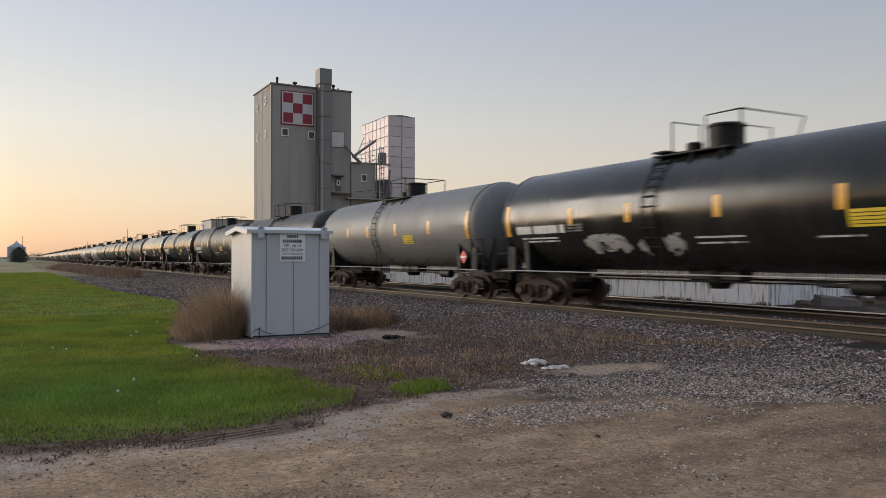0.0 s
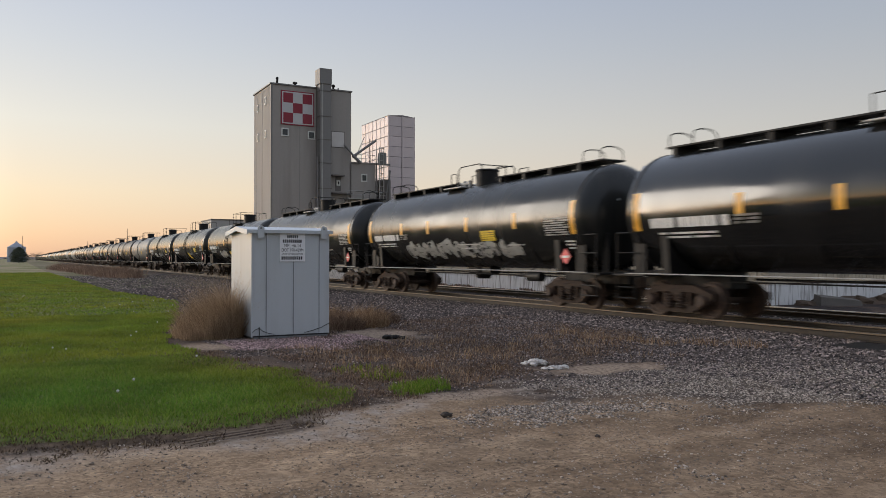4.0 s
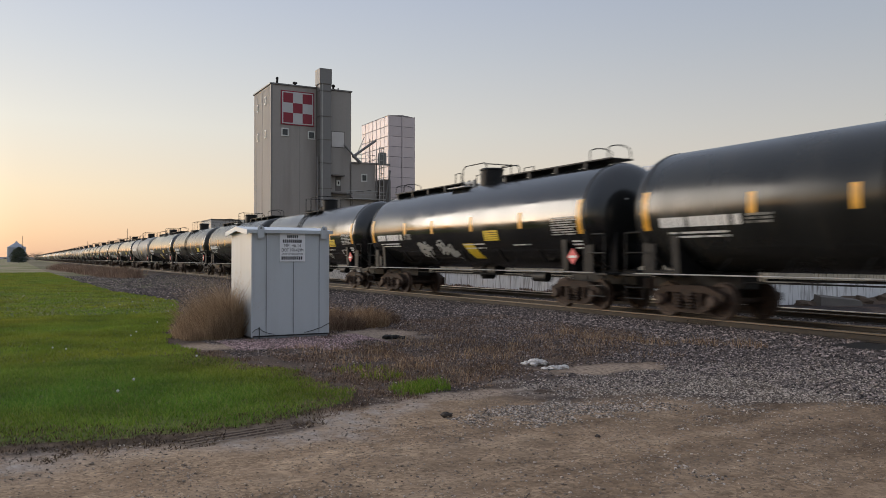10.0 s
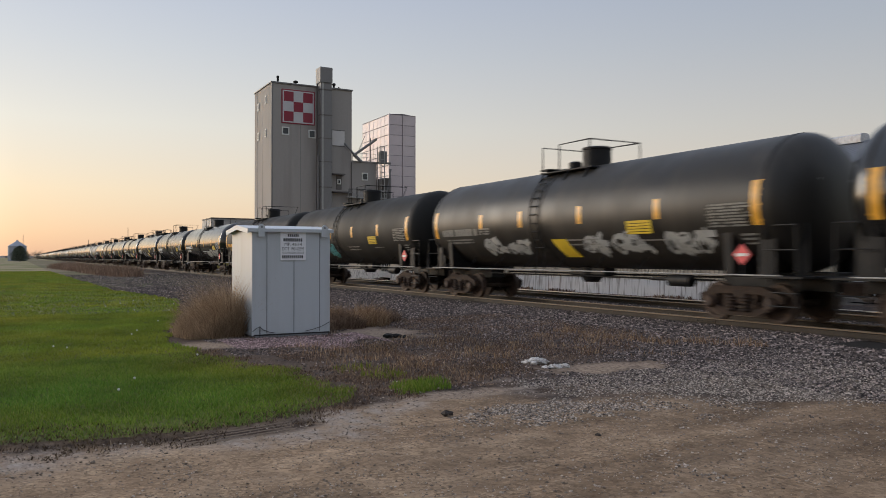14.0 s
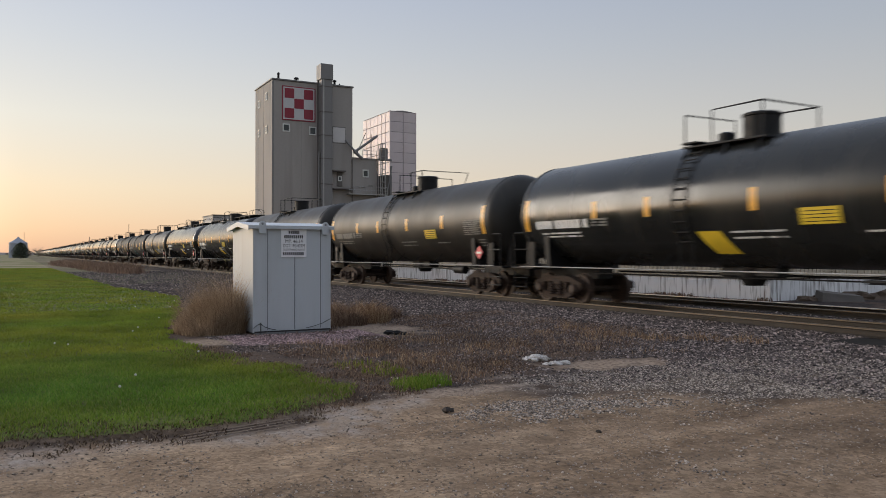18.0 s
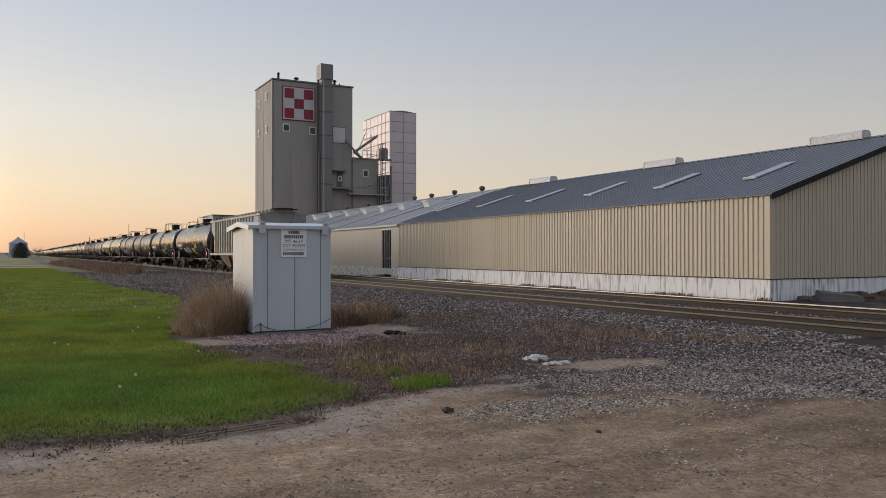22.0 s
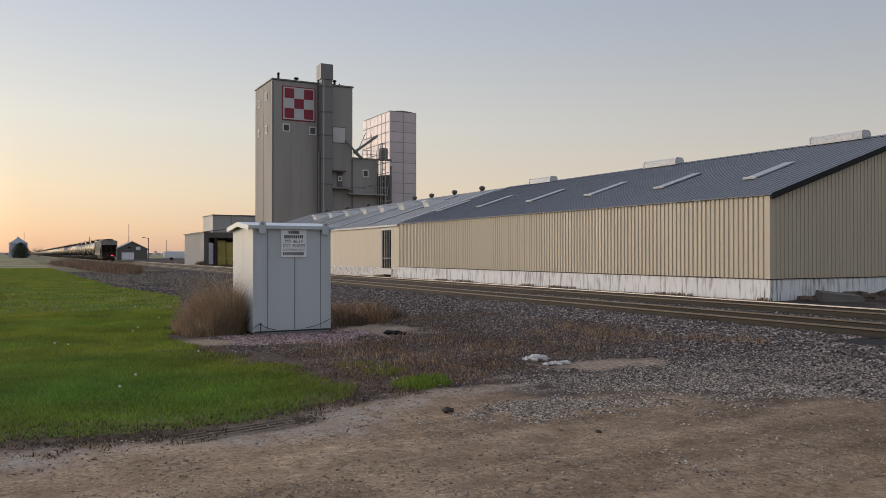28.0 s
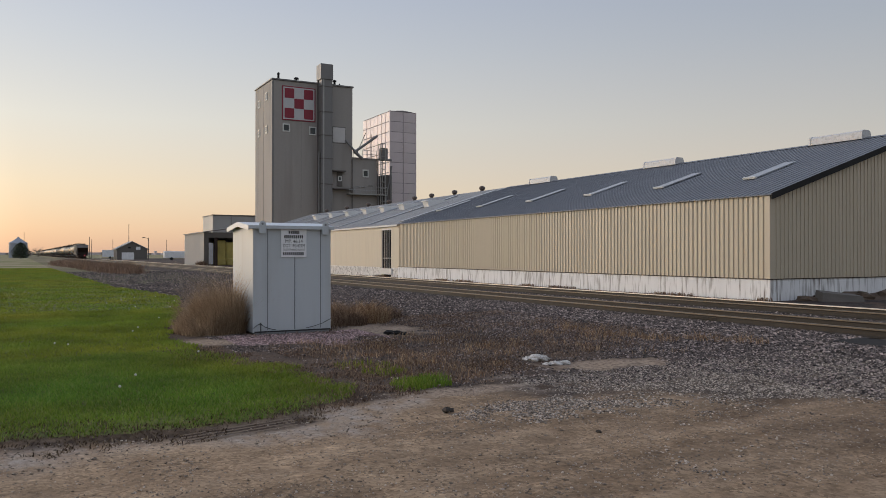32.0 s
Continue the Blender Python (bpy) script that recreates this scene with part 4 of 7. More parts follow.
annex = part("annex", Shape().box(-6, 0, TW, TW + 4.1, 0, 16.5, 0.04).box(-6.1, 0.1, TW, TW + 4.2, 16.5, 16.7), M_CONC, tower, "lower grey annex block")
window(annex, 0, TW + 1.65, 13.7, 1.0, 1.2)
bal = part("catwalk", Shape().box(0.0, 1.1, 11.6, 18.0, 10.9, 11.05), M_GALV, tower, "galvanised catwalk with railing")
rl = Shape()
for k in range(8):
    y = 11.6 + k * 6.4 / 7
    rl.tube((1.08, y, 11.05), (1.08, y, 12.15), 0.035, 6)
for z in (11.6, 12.15):
    rl.tube((1.08, 11.6, z), (1.08, 18.0, z), 0.035, 6)
part("railing", rl, M_GALV, bal)
# spouts, ladder cage and braces between the tower and the bin
for a, b, r in (((0.5, 11.2, 19.2), (0.6, 13.6, 16.7), 0.16), ((0.6, 12.6, 17.4), (0.5, 16.5, 20.2), 0.2), ((0.6, 12.6, 17.6), (0.6, 13.9, 16.5), 0.25),
                ((1.2, 6.7, 8.0), (1.2, 6.7, 17.0), 0.12), ((1.0, 18.6, 8), (1.0, 18.6, 15.6), 0.14), ((0.9, 17.7, 9.4), (0.9, 18.8, 15.6), 0.12)):
    part("spout", Shape().tube(a, b, r, 10), M_LEG, tower, "grey grain spout")
cage = Shape()
for y in (16.75, 17.5):
    for x in (0.3, 1.3):
        cage.tube((x, y, 6), (x, y, 19.0), 0.06, 6)
for z in range(6, 20):
    cage.tube((1.3, 16.75, z), (1.3, 17.5, z), 0.05, 6)
    cage.tube((0.3, 17.5, z), (1.3, 17.5, z), 0.05, 6)
part("ladder_cage", cage, M_GALV, tower, "caged steel ladder")
roof_rail = Shape()
for k in range(6):
    roof_rail.tube((0.05, TW + 0.1 + k * 0.78, 16.6), (0.05, TW + 0.1 + k * 0.78, 17.9), 0.035, 6)
for z in (17.3, 17.9):
    roof_rail.tube((0.05, TW + 0.1, z), (0.05, TW + 4.0, z), 0.035, 6)
part("roof_railing", roof_rail, M_GALV, annex, "thin railing on the annex roof")
part("leg_strip", Shape().box(1.6, 1.66, 7.2, 7.42, 8, 28.0), M_GALV, leg, "pale edge strip on the leg", smooth=False)
for a, b, r in (((0.2, 15.6, 16.7), (0.2, 15.6, 20.4), 0.06), ((0.4, 13.0, 17.0), (0.4, 14.6, 20.6), 0.05), ((0.9, 16.4, 6.0), (0.9, 16.4, 16.4), 0.08), ((1.0, 18.2, 6.0), (1.0, 18.2, 12.0), 0.1),
                ((0.05, 13.4, 12.2), (0.05, 14.6, 12.2), 0.06), ((0.05, 15.2, 12.4), (0.05, 15.9, 12.4), 0.06)):
    part("conduit", Shape().tube(a, b, r, 8), M_LINE, tower, "thin dark service pipe")
part("lower_shaft", Shape().box(-3.0, 0.6, 17.6, 19.0, 4.0, 14.2, 0.03), M_LINE, tower, "dark elevator trunk between tower and bin")
part("steel_beam", Shape().box(0.2, 0.5, TW + 4.0, 19.0, 16.4, 16.7), M_LEG, tower)
part("hopper_box", Shape().box(0.2, 1.2, 16.95, 18.0, 16.4, 18.3, 0.03), M_LEG, tower, "dark hopper box")

# ---- white panelled bin tower ----
BY, BX = 54.0, -118.3
bin_t = thing("panelled_bin_tower", pose(0, 0, 0), "pale square bin tower of flanged metal panels", "bin tower")
BW, BD, BH = 4.85, 11.5, 25.8
part("bin_core", Shape().box(BX - BD, BX, BY, BY + BW, 0, BH - 0.05), M_SEAM, bin_t, smooth=False)
part("bin_roof", Shape().prism([(BY - 0.1, BH), (BY + BW + 0.1, BH), (BY + BW * 0.5, BH + 0.25)], "x", BX - BD - 0.1, BX + 0.1), M_SEAM, bin_t, "dark roof edge", smooth=False)


def sheet_panel(w, h, face):
    """Shallow pan panel with raised rim."""
    s = Shape()
    e = 0.028 if face == "x" else 0.06
    a = (e, w - e, e, h - e)
    if face == "x":
        s.box(0, 0.06, a[0], a[1], a[2], a[3], 0.02)
    else:
        s.box(a[0], a[1], -0.06, 0, a[2], a[3], 0.02)
    return s.mesh("panel", M_PANEL)


rows_n = 12
ph = BH / (rows_n + 3)
pf, ps = sheet_panel(BW / 2, ph, "x"), sheet_panel(BD / 7, ph, "y")
for r in range(4, rows_n + 3):
    for c in range(2):
        part("panel", pf, None, bin_t).matrix_basis = pose(BX, BY + c * BW / 2, r * ph)
    for c in range(7):
        part("panel", ps, None, bin_t).matrix_basis = pose(BX - BD + c * BD / 7, BY, r * ph)
part("corner_post", Shape().box(BX - 0.1, BX + 0.09, BY - 0.09, BY + 0.1, 0, BH + 0.1), M_PANEL, bin_t, smooth=False)
part("corner_post", Shape().box(BX - 0.1, BX + 0.09, BY + BW - 0.1, BY + BW + 0.05, 0, BH + 0.1), M_PANEL, bin_t, smooth=False)
part("downpipe", Shape().tube((BX + 0.12, BY + BW / 2 + 0.1, 0), (BX + 0.12, BY + BW / 2 + 0.1, BH), 0.1, 8), M_PANEL, bin_t)

# ---- open-fronted store beside the track ----
SX = -120.6
store = thing("open_store", pose(SX, WALL_Y, 0), "grey metal store with dark open front", "store building")
# lit side and shaded front are put into two sheet colours
part("side_wall", ribbed_wall(-16, 0, 0, 5.05, 0.0, 0.4, 0.03, 0.09), M_SHEDGREY, store, "grey ribbed side wall", smooth=False)
part("front_wall", Shape().box(-0.05, 0.05, 0.0, 0.7, 0, 5.1).box(-0.05, 0.05, 0.7, 9.0, 4.25, 5.1), M_SHEDDARK, store, "front sheeting around the opening, darkened as the shaded side", smooth=False)
part("back_wall", Shape().box(-16, -15.9, 0.1, 9, 0, 5.0), M_SHEDDARK, store, smooth=False)
part("far_wall", Shape().box(-16, 0, 9.0, 9.1, 0, 6.0), M_SHEDDARK, store, smooth=False)
part("roof", Shape().add([(-16.2, -0.2, 5.0), (0.4, -0.2, 5.0), (0.4, 9.2, 6.5), (-16.2, 9.2, 6.5), (-16.2, -0.2, 5.15), (0.4, -0.2, 5.15), (0.4, 9.2, 6.65), (-16.2, 9.2, 6.65)],
                         [(0, 1, 2, 3), (4, 7, 6, 5), (0, 4, 5, 1), (1, 5, 6, 2), (2, 6, 7, 3), (3, 7, 4, 0)]), M_SHEDDARK, store, "shallow dark roof", smooth=False)
part("post", Shape().box(-0.1, 0.2, 1.5, 2.0, 0, 4.3, 0.01), M_HOPDARK, store, "dark opening post")
# white sheet added to brighten the inside where a gap shows
part("bright_gap", Shape().box(-0.6, -0.5, 0.75, 1.5, 0.2, 3.5), M_VAN, store, "white panel standing in for a bright gap inside", smooth=False)
bale = Shape()
for k in range(4):
    bale.box(-3.0, -0.9, 2.0 + k * 1.6, 3.5 + k * 1.6, 0, 3.9 - 0.3 * (k % 2), 0.15)
    bale.box(-0.9, -0.2, 2.0 + k * 1.6, 3.4 + k * 1.6, 0, 0.9 + 0.2 * (k % 3), 0.15)
solid("stacked_bales", bale, M_STRAW, "yellow mossy stack inside the open store", "stack", m=pose(SX, WALL_Y, 0.05))
bl = thing("box_building", pose(-150, 31.6, 0), "plain grey box building behind the store", "building")
part("wall", Shape().box(-9, 0, 0, 10, 0, 9.1, 0.04), M_SHEDGREY, bl, "grey sheet wall")
part("roof_edge", Shape().box(-9.1, 0.1, -0.1, 10.1, 9.1, 9.3), M_SHEDDARK, bl, smooth=False)
part("corner_seam", Shape().box(0, 0.04, 3.4, 3.5, 0, 9.1), M_SHEDDARK, bl, smooth=False)

# ---- signal hut ----
HX, HY0, HY1, HD, HH = -17.0, 4.46, 6.26, 1.9, 2.3
hut = thing("signal_hut", pose(HX, HY0, 0.04), "grey metal railway signal hut with low gable roof", "signal hut")
W = HY1 - HY0
part("body", Shape().box(-HD, 0, 0, W, 0, HH + 0.05, 0.012), M_HUT, hut, "grey painted sheet body")
for y in (0.32, 0.94, 1.55):
    part("wall_seam", Shape().box(0.0, 0.012, y - 0.006, y + 0.006, 0.05, HH + 0.0), M_HUTSEAM, hut, smooth=False)
part("corner_angle", Shape().box(-0.02, 0.014, -0.014, 0.03, 0.0, HH + 0.03), M_HUT, hut, smooth=False)
part("base_skid", Shape().box(-HD + 0.1, 0.02, 0.05, W - 0.05, -0.06, 0.0, 0.005), M_HUTSEAM, hut)
o = 0.06
for s0, s1 in ((-HD - 0.07, -HD / 2), (0.06, -HD / 2)):
    part("rake_board", Shape().prism([(s0, HH - 0.03), (s1, HH + 0.075), (s1, HH + 0.135), (s0, HH + 0.03)], "y", -0.13, -0.105), M_HUTROOF, hut, "pale board under the roof's end", smooth=False)
part("gable", Shape().prism([(-HD, HH + 0.04), (0, HH + 0.04), (-HD / 2, HH + 0.14)], "y", 0.0, W), M_HUT, hut, "shallow gable under the roof", smooth=False)
rf = Shape()
for a, b in ((-HD - 0.07, -HD / 2), (0.06, -HD / 2)):
    z0, z1 = HH + 0.03, HH + 0.135
    rf.add([(a, -0.13, z0), (b, -0.13, z1), (b, W + o, z1), (a, W + o, z0), (a, -0.13, z0 + 0.045), (b, -0.13, z1 + 0.045), (b, W + o, z1 + 0.045), (a, W + o, z0 + 0.045)],
           [(0, 1, 2, 3), (7, 6, 5, 4), (0, 4, 5, 1), (1, 5, 6, 2), (2, 6, 7, 3), (3, 7, 4, 0)])
hr = part("roof", rf, M_HUTROOF, hut, "pale low gable roof with overhang", smooth=False)
part("fascia", Shape().box(0.06, 0.075, -0.13, W + o, HH + 0.0, HH + 0.078, 0.003), M_HUT, hr)
part("fascia", Shape().box(-HD - 0.085, -HD - 0.07, -0.13, W + o, HH + 0.0, HH + 0.078, 0.003), M_HUT, hr)
for y in (0.18, 1.64):
    lug = Shape()
    lug.box(0.075, 0.09, y - 0.075, y + 0.075, HH - 0.11, HH + 0.1, 0.004)
    lug.lathe([(0.074, 0.075), (0.091, 0.075)], "x", (0, y, HH + 0.1), 16)
    l = part("lifting_lug", lug, M_HUT, hut, "rounded steel lifting lug")
    part("lug_hole", Shape().lathe([(0.0915, 0.026), (0.0925, 0.026)], "x", (0, y, HH + 0.11), 12), M_HUTSEAM, l)
cable = [(0.025, 0.0, 0.1), (0.025, 0.08, 0.17), (0.025, 0.16, 0.2), (0.025, 0.24, 0.13), (0.025, 0.36, 0.08), (0.025, 0.5, 0.05)]
part("ground_wire", Shape().path(cable, 0.007), M_INK, hut, "thin black ground cable")
cable = [(0.025, 1.2, 0.06), (0.025, 1.4, 0.1), (0.025, 1.6, 0.16), (0.025, 1.79, 0.25)]
part("ground_wire", Shape().path(cable, 0.007), M_INK, hut, "thin black ground cable")
part("ground_rod", Shape().tube((0.03, 0.16, -0.04), (0.03, 0.16, 0.22), 0.011, 6), M_INK, hut)
# black strip that paints the shade at the foot of the wall
part("skirt_gap", Shape().box(-0.05, 0.022, 0.02, W - 0.02, 0.0, 0.03), M_INK, hut, "black strip standing in for shade under the wall", smooth=False)
part("soffit_board", Shape().prism([(-HD + 0.25, HH + 0.035), (-0.2, HH + 0.035), (-HD / 2, HH + 0.13)], "y", -0.04, -0.006), M_HOPRUST, hut, "bare brown board in the gable", smooth=False)

# notice on the front
sg = part("notice", Shape().box(0.013, 0.02, 0.62, 1.21, 1.67, 2.305, 0.003), M_SIGN, hut, "white notice with black lettering")


def text_part(s, size, y, z, parent, span, x=0.0215, mat_=None):
    cu = bpy.data.curves.new("lettering", "FONT")
    cu.body, cu.size, cu.align_x, cu.align_y, cu.extrude = s, size, "CENTER", "CENTER", 0.0006
    tmp = new("lettering", cu)
    dg = bpy.context.evaluated_depsgraph_get()
    me2 = bpy.data.meshes.new_from_object(tmp.evaluated_get(dg))
    bpy.data.objects.remove(tmp)
    xs = [v.co.x for v in me2.vertices]
    me2.transform(Matrix.Diagonal((span / (max(xs) - min(xs)), 1, 1, 1)))
    me2.materials.clear()
    me2.materials.append(mat_ or M_INK)
    ob = new("lettering", me2)
    ob.parent = parent
    ob.matrix_basis = pose(x, y, z, 90, 0, 90)
    return ob


for s, size, z in (("MP. 46.14", 0.108, 2.027), ("DOT 190-429M", 0.108, 1.925), ("GRADE CROSSING HOTLINE", 0.062, 1.838)):
    text_part(s, size, 0.915, z, sg, 0.4 if s[0] == "M" else 0.5)
for y0, y1, z, h in ((0.79, 1.04, 2.232, 0.068), (0.69, 1.14, 2.13, 0.072), (0.66, 1.17, 1.75, 0.072)):
    k = y0
    while k < y1 - 0.02:
        part("lettering_bar", Shape().box(0.0205, 0.0215, k, min(k + 0.032, y1), z - h / 2, z + h / 2), M_INK, sg, smooth=False)
        k += 0.045

# ---- far end of the view ----
fs = thing("gable_shed", pose(-262, 25.8, 0), "small grey gable shed beyond the tracks", "shed")
part("wall", Shape().prism([(0, 0), (9.0, 0), (9.0, 3.4), (4.5, 5.6), (0, 3.4)], "x", -10, 0), M_SHEDDARK, fs, "grey shed wall", smooth=False)
for a, b in ((-0.4, 4.5), (9.4, 4.5)):
    za = 3.2
    part("roof", Shape().add([(-10.3, a, za), (0.3, a, za), (0.3, b, 5.65), (-10.3, b, 5.65), (-10.3, a, za + 0.2), (0.3, a, za + 0.2), (0.3, b, 5.85), (-10.3, b, 5.85)],
                             [(0, 1, 2, 3), (4, 7, 6, 5), (0, 4, 5, 1), (1, 5, 6, 2), (2, 6, 7, 3), (3, 7, 4, 0)]), M_ROOFOLD, fs, smooth=False)
part("garage_door", Shape().box(0, 0.08, 1.4, 5.0, 0, 2.3), M_VAN, fs, "pale garage door", smooth=False)
part("vent_window", Shape().box(0, 0.08, 5.6, 6.9, 3.1, 4.1), M_VAN, fs, "pale gable window", smooth=False)
part("vent_window", Shape().box(0, 0.08, 3.2, 4.0, 3.6, 4.0), M_DARK, fs, smooth=False)


def lamp_pole(x, y, h, arm):
    p = thing("utility_pole", pose(x, y, 0), "thin grey pole beyond the tracks", "pole", "far poles")
    part("pole", Shape().tube((0, 0, 0), (0, 0, h), 0.14, 8, 0.09), M_TIMBER, p)
    if arm:
        part("arm", Shape().tube((0, 0, h - 0.3), (0, -arm, h), 0.06, 6).box(-0.2, 0.2, -arm - 0.6, -arm, h - 0.1, h + 0.1), M_TIMBER, p)


lamp_pole(-230, 30.8, 6.4, 1.0)
lamp_pole(-300, 33.5, 12.5, 0)
lamp_pole(-420, 0.3, 12.5, 0)
lamp_pole(-330, 22.6, 8.5, 0)
lamp_pole(-360, 25.5, 8.0, 0)
lamp_pole(-330, 31.0, 7.5, 0)
lamp_pole(-420, 65.0, 9.0, 0)


def van(x, y, l, h, w, label):
    v = thing("trailer", pose(x, y, 0), label, "vehicle", "far vehicles")
    part("body", Shape().box(0, w, 0, l, 0.7, h, 0.08), M_VAN, v)
    for yy in (l * 0.2, l * 0.8):
        part("wheel", Shape().lathe([(w - 0.3, 0.45), (w + 0.02, 0.45)], "x", (0, yy, 0.45), 16), M_DARK, v)


van(-235, 35.5, 9.5, 2.6, 2.5, "white box trailer parked beyond the tracks")
van(-260, 45.0, 6.0, 2.0, 2.2, "white van parked beyond the tracks")
van(-240, 48.0, 4.5, 1.8, 2.0, "white van parked beyond the tracks")
van(-330, 27.0, 14.0, 3.4, 2.5, "white box trailer parked beyond the tracks")

# bin metal, paled towards blue to imitate haze over the distance
M_BIN = mat("haze_paled_corrugated_bin", (0.3, 0.32, 0.37), 0.7, metal=0.0, spread=0.1, scale=0.5)
gbn = thing("grain_bin", pose(-430, -2.2, 0), "round metal grain bin with conical roof", "grain bin")
gw = []
for k in range(12):
    gw += [(k * 0.6, 4.0), (k * 0.6 + 0.3, 4.06)]
part("bin_wall", Shape().lathe(gw + [(7.2, 4.0)], "z", n=32), M_BIN, gbn)
part("bin_roof", Shape().lathe([(7.1, 4.2), (9.6, 0.5), (10.1, 0.4), (10.1, 0.05)], "z", n=32), M_BIN, gbn, "conical bin roof")
fh = thing("farm_shed", pose(-430, -22.0, 0), "pale low farm building", "shed")
part("wall", Shape().prism([(0, 0), (9.0, 0), (9.0, 3.6), (4.5, 5.2), (0, 3.6)], "x", -14, 0), M_SHEDGREY, fh, smooth=False)
part("roof", Shape().prism([(-0.3, 3.5), (4.5, 5.3), (9.3, 3.5), (9.3, 3.7), (4.5, 5.5), (-0.3, 3.7)], "x", -14.2, 0.2), M_ROOFOLD, fh, smooth=False)

# far woods and skyline, the air's haze put into one pale colour
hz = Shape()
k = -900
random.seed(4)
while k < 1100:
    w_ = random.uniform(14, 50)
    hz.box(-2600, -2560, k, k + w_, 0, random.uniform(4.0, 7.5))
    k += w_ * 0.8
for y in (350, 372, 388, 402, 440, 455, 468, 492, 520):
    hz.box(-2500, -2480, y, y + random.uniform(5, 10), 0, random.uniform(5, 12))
solid("far_skyline", hz, M_HAZE, "far woods and plant skyline in a painted haze tint", "skyline", kind="structure", smooth=False)

# ---- the train ----
SPEED, PITCH = 21.06, 18.1
FIRST_ABEAM = -1.427 + 0.3743     # when the front mark of car 0 is abeam of the eye
PERIOD = 0.8595
TANK_R, TANK_Z = 1.63, 2.82
BODY = 7.82


def truck_meshes():
    side = Shape()
    side.prism([(-1.2, 0.46), (-1.2, 0.64), (-0.62, 0.85), (0.62, 0.85), (1.2, 0.64), (1.2, 0.46), (0.6, 0.67), (-0.6, 0.67)], "y", -0.09, 0.09)
    side.prism([(-1.1, 0.4), (-0.95, 0.5), (-0.46, 0.29), (0.46, 0.29), (0.95, 0.5), (1.1, 0.4), (0.5, 0.15), (-0.5, 0.15)], "y", -0.085, 0.085)
    for x in (-0.42, 0.42):
        side.box(x - 0.06, x + 0.06, -0.08, 0.08, 0.22, 0.8, 0.01)
    for x in (-0.89, 0.89):
        side.box(x - 0.2, x + 0.2, -0.085, 0.085, 0.38, 0.66, 0.03)
    cap = Shape()
    cap.lathe([(-0.2, 0.12), (-0.17, 0.15), (-0.08, 0.16), (0.0, 0.16)], "y", (0, 0, 0.46), 12)
    coils = []
    for j in range(5):
        coils += [(0.25 + j * 0.075, 0.09), (0.285 + j * 0.075, 0.115)]
    spring = Shape().lathe(coils + [(0.62, 0.09)], "z", (0, -0.1, 0), 10)
    wheel = Shape().lathe([(-0.07, 0.08), (-0.07, 0.2), (-0.03, 0.22), (-0.03, 0.36), (-0.065, 0.38), (-0.065, 0.455), (0.065, 0.457), (0.07, 0.49), (0.09, 0.49), (0.09, 0.38), (0.04, 0.36), (0.04, 0.2), (0.09, 0.1)], "y", n=28)
    tread = Shape().lathe([(-0.06, 0.4555), (-0.06, 0.458), (0.06, 0.46), (0.06, 0.4555)], "y", n=28)
    axle = Shape().tube((0, -1.05, 0), (0, 1.05, 0), 0.08, 10)
    bolster = Shape().box(-0.22, 0.22, -1.1, 1.1, 0.42, 0.78, 0.03)
    beam = Shape()
    for x in (-0.45, 0.45):
        beam.box(x - 0.05, x + 0.05, -0.9, 0.9, 0.36, 0.48, 0.01)
    return [(n, s.mesh(n, m)) for n, s, m in (("side_frame", side, M_TRUCK), ("bearing_cap", cap, M_WHEEL), ("spring", spring, M_TRUCK), ("wheel", wheel, M_WHEEL),
                                                ("tread", tread, M_TREAD), ("axle", axle, M_TRUCK), ("bolster", bolster, M_TRUCK), ("brake_beam", beam, M_TRUCK))]


TM = dict(truck_meshes())


def add_truck(car, x, full=True):
    t = part("truck", TM["bolster"], None, car, "rusty brown two-axle truck")
    t.matrix_basis = pose(x, 0, 0)
    for s, turn in ((-1, 0), (1, 180)):
        f = part("side_frame", TM["side_frame"], None, t)
        f.matrix_basis = pose(0, s * 1.0, 0, 0, 0, turn)
        if full:
            for x in (-0.89, 0.89):
                part("bearing_cap", TM["bearing_cap"], None, t).matrix_basis = pose(x, s * 1.0, 0, 0, 0, turn)
            for x in (-0.2, 0.2):
                part("spring", TM["spring"], None, t).matrix_basis = pose(x, s * 1.0, 0, 0, 0, turn)
    for a in (-0.89, 0.89):
        if full:
            part("axle", TM["axle"], None, t).matrix_basis = pose(a, 0, 0.46)
        for s, turn in ((-1, 0), (1, 180)):
            part("wheel", TM["wheel"], None, t).matrix_basis = pose(a, s * 0.76, 0.46, 0, 0, turn)
    if full:
        part("brake_beam", TM["brake_beam"], None, t)


def skin(x0, x1, z0, z1, lift=0.006, slant=0.0, r=TANK_R):
    """A thin sheet that hugs the near side of the tank."""
    s = Shape()
    n = max(2, int((z1 - z0) / 0.12) + 1)
    vs = []
    for k in range(n + 1):
        z = z0 + (z1 - z0) * k / n
        for rr in (r + lift, r + 0.0005):
            y = -math.sqrt(max(0.01, rr * rr - (z - TANK_Z) ** 2))
            d = slant * (z - z0) / (z1 - z0)
            vs += [(x0 + d, y, z), (x1 + d, y, z)]
    fs = []
    for k in range(n):
        a, b = 4 * k, 4 * (k + 1)
        fs += [(a, a + 1, b + 1, b), (a + 2, b + 2, b + 3, a + 3), (a, b, b + 2, a + 2), (a + 1, a + 3, b + 3, b + 1)]
    fs += [(0, 2, 3, 1), (4 * n, 4 * n + 1, 4 * n + 3, 4 * n + 2)]
    return s.add(vs, fs)


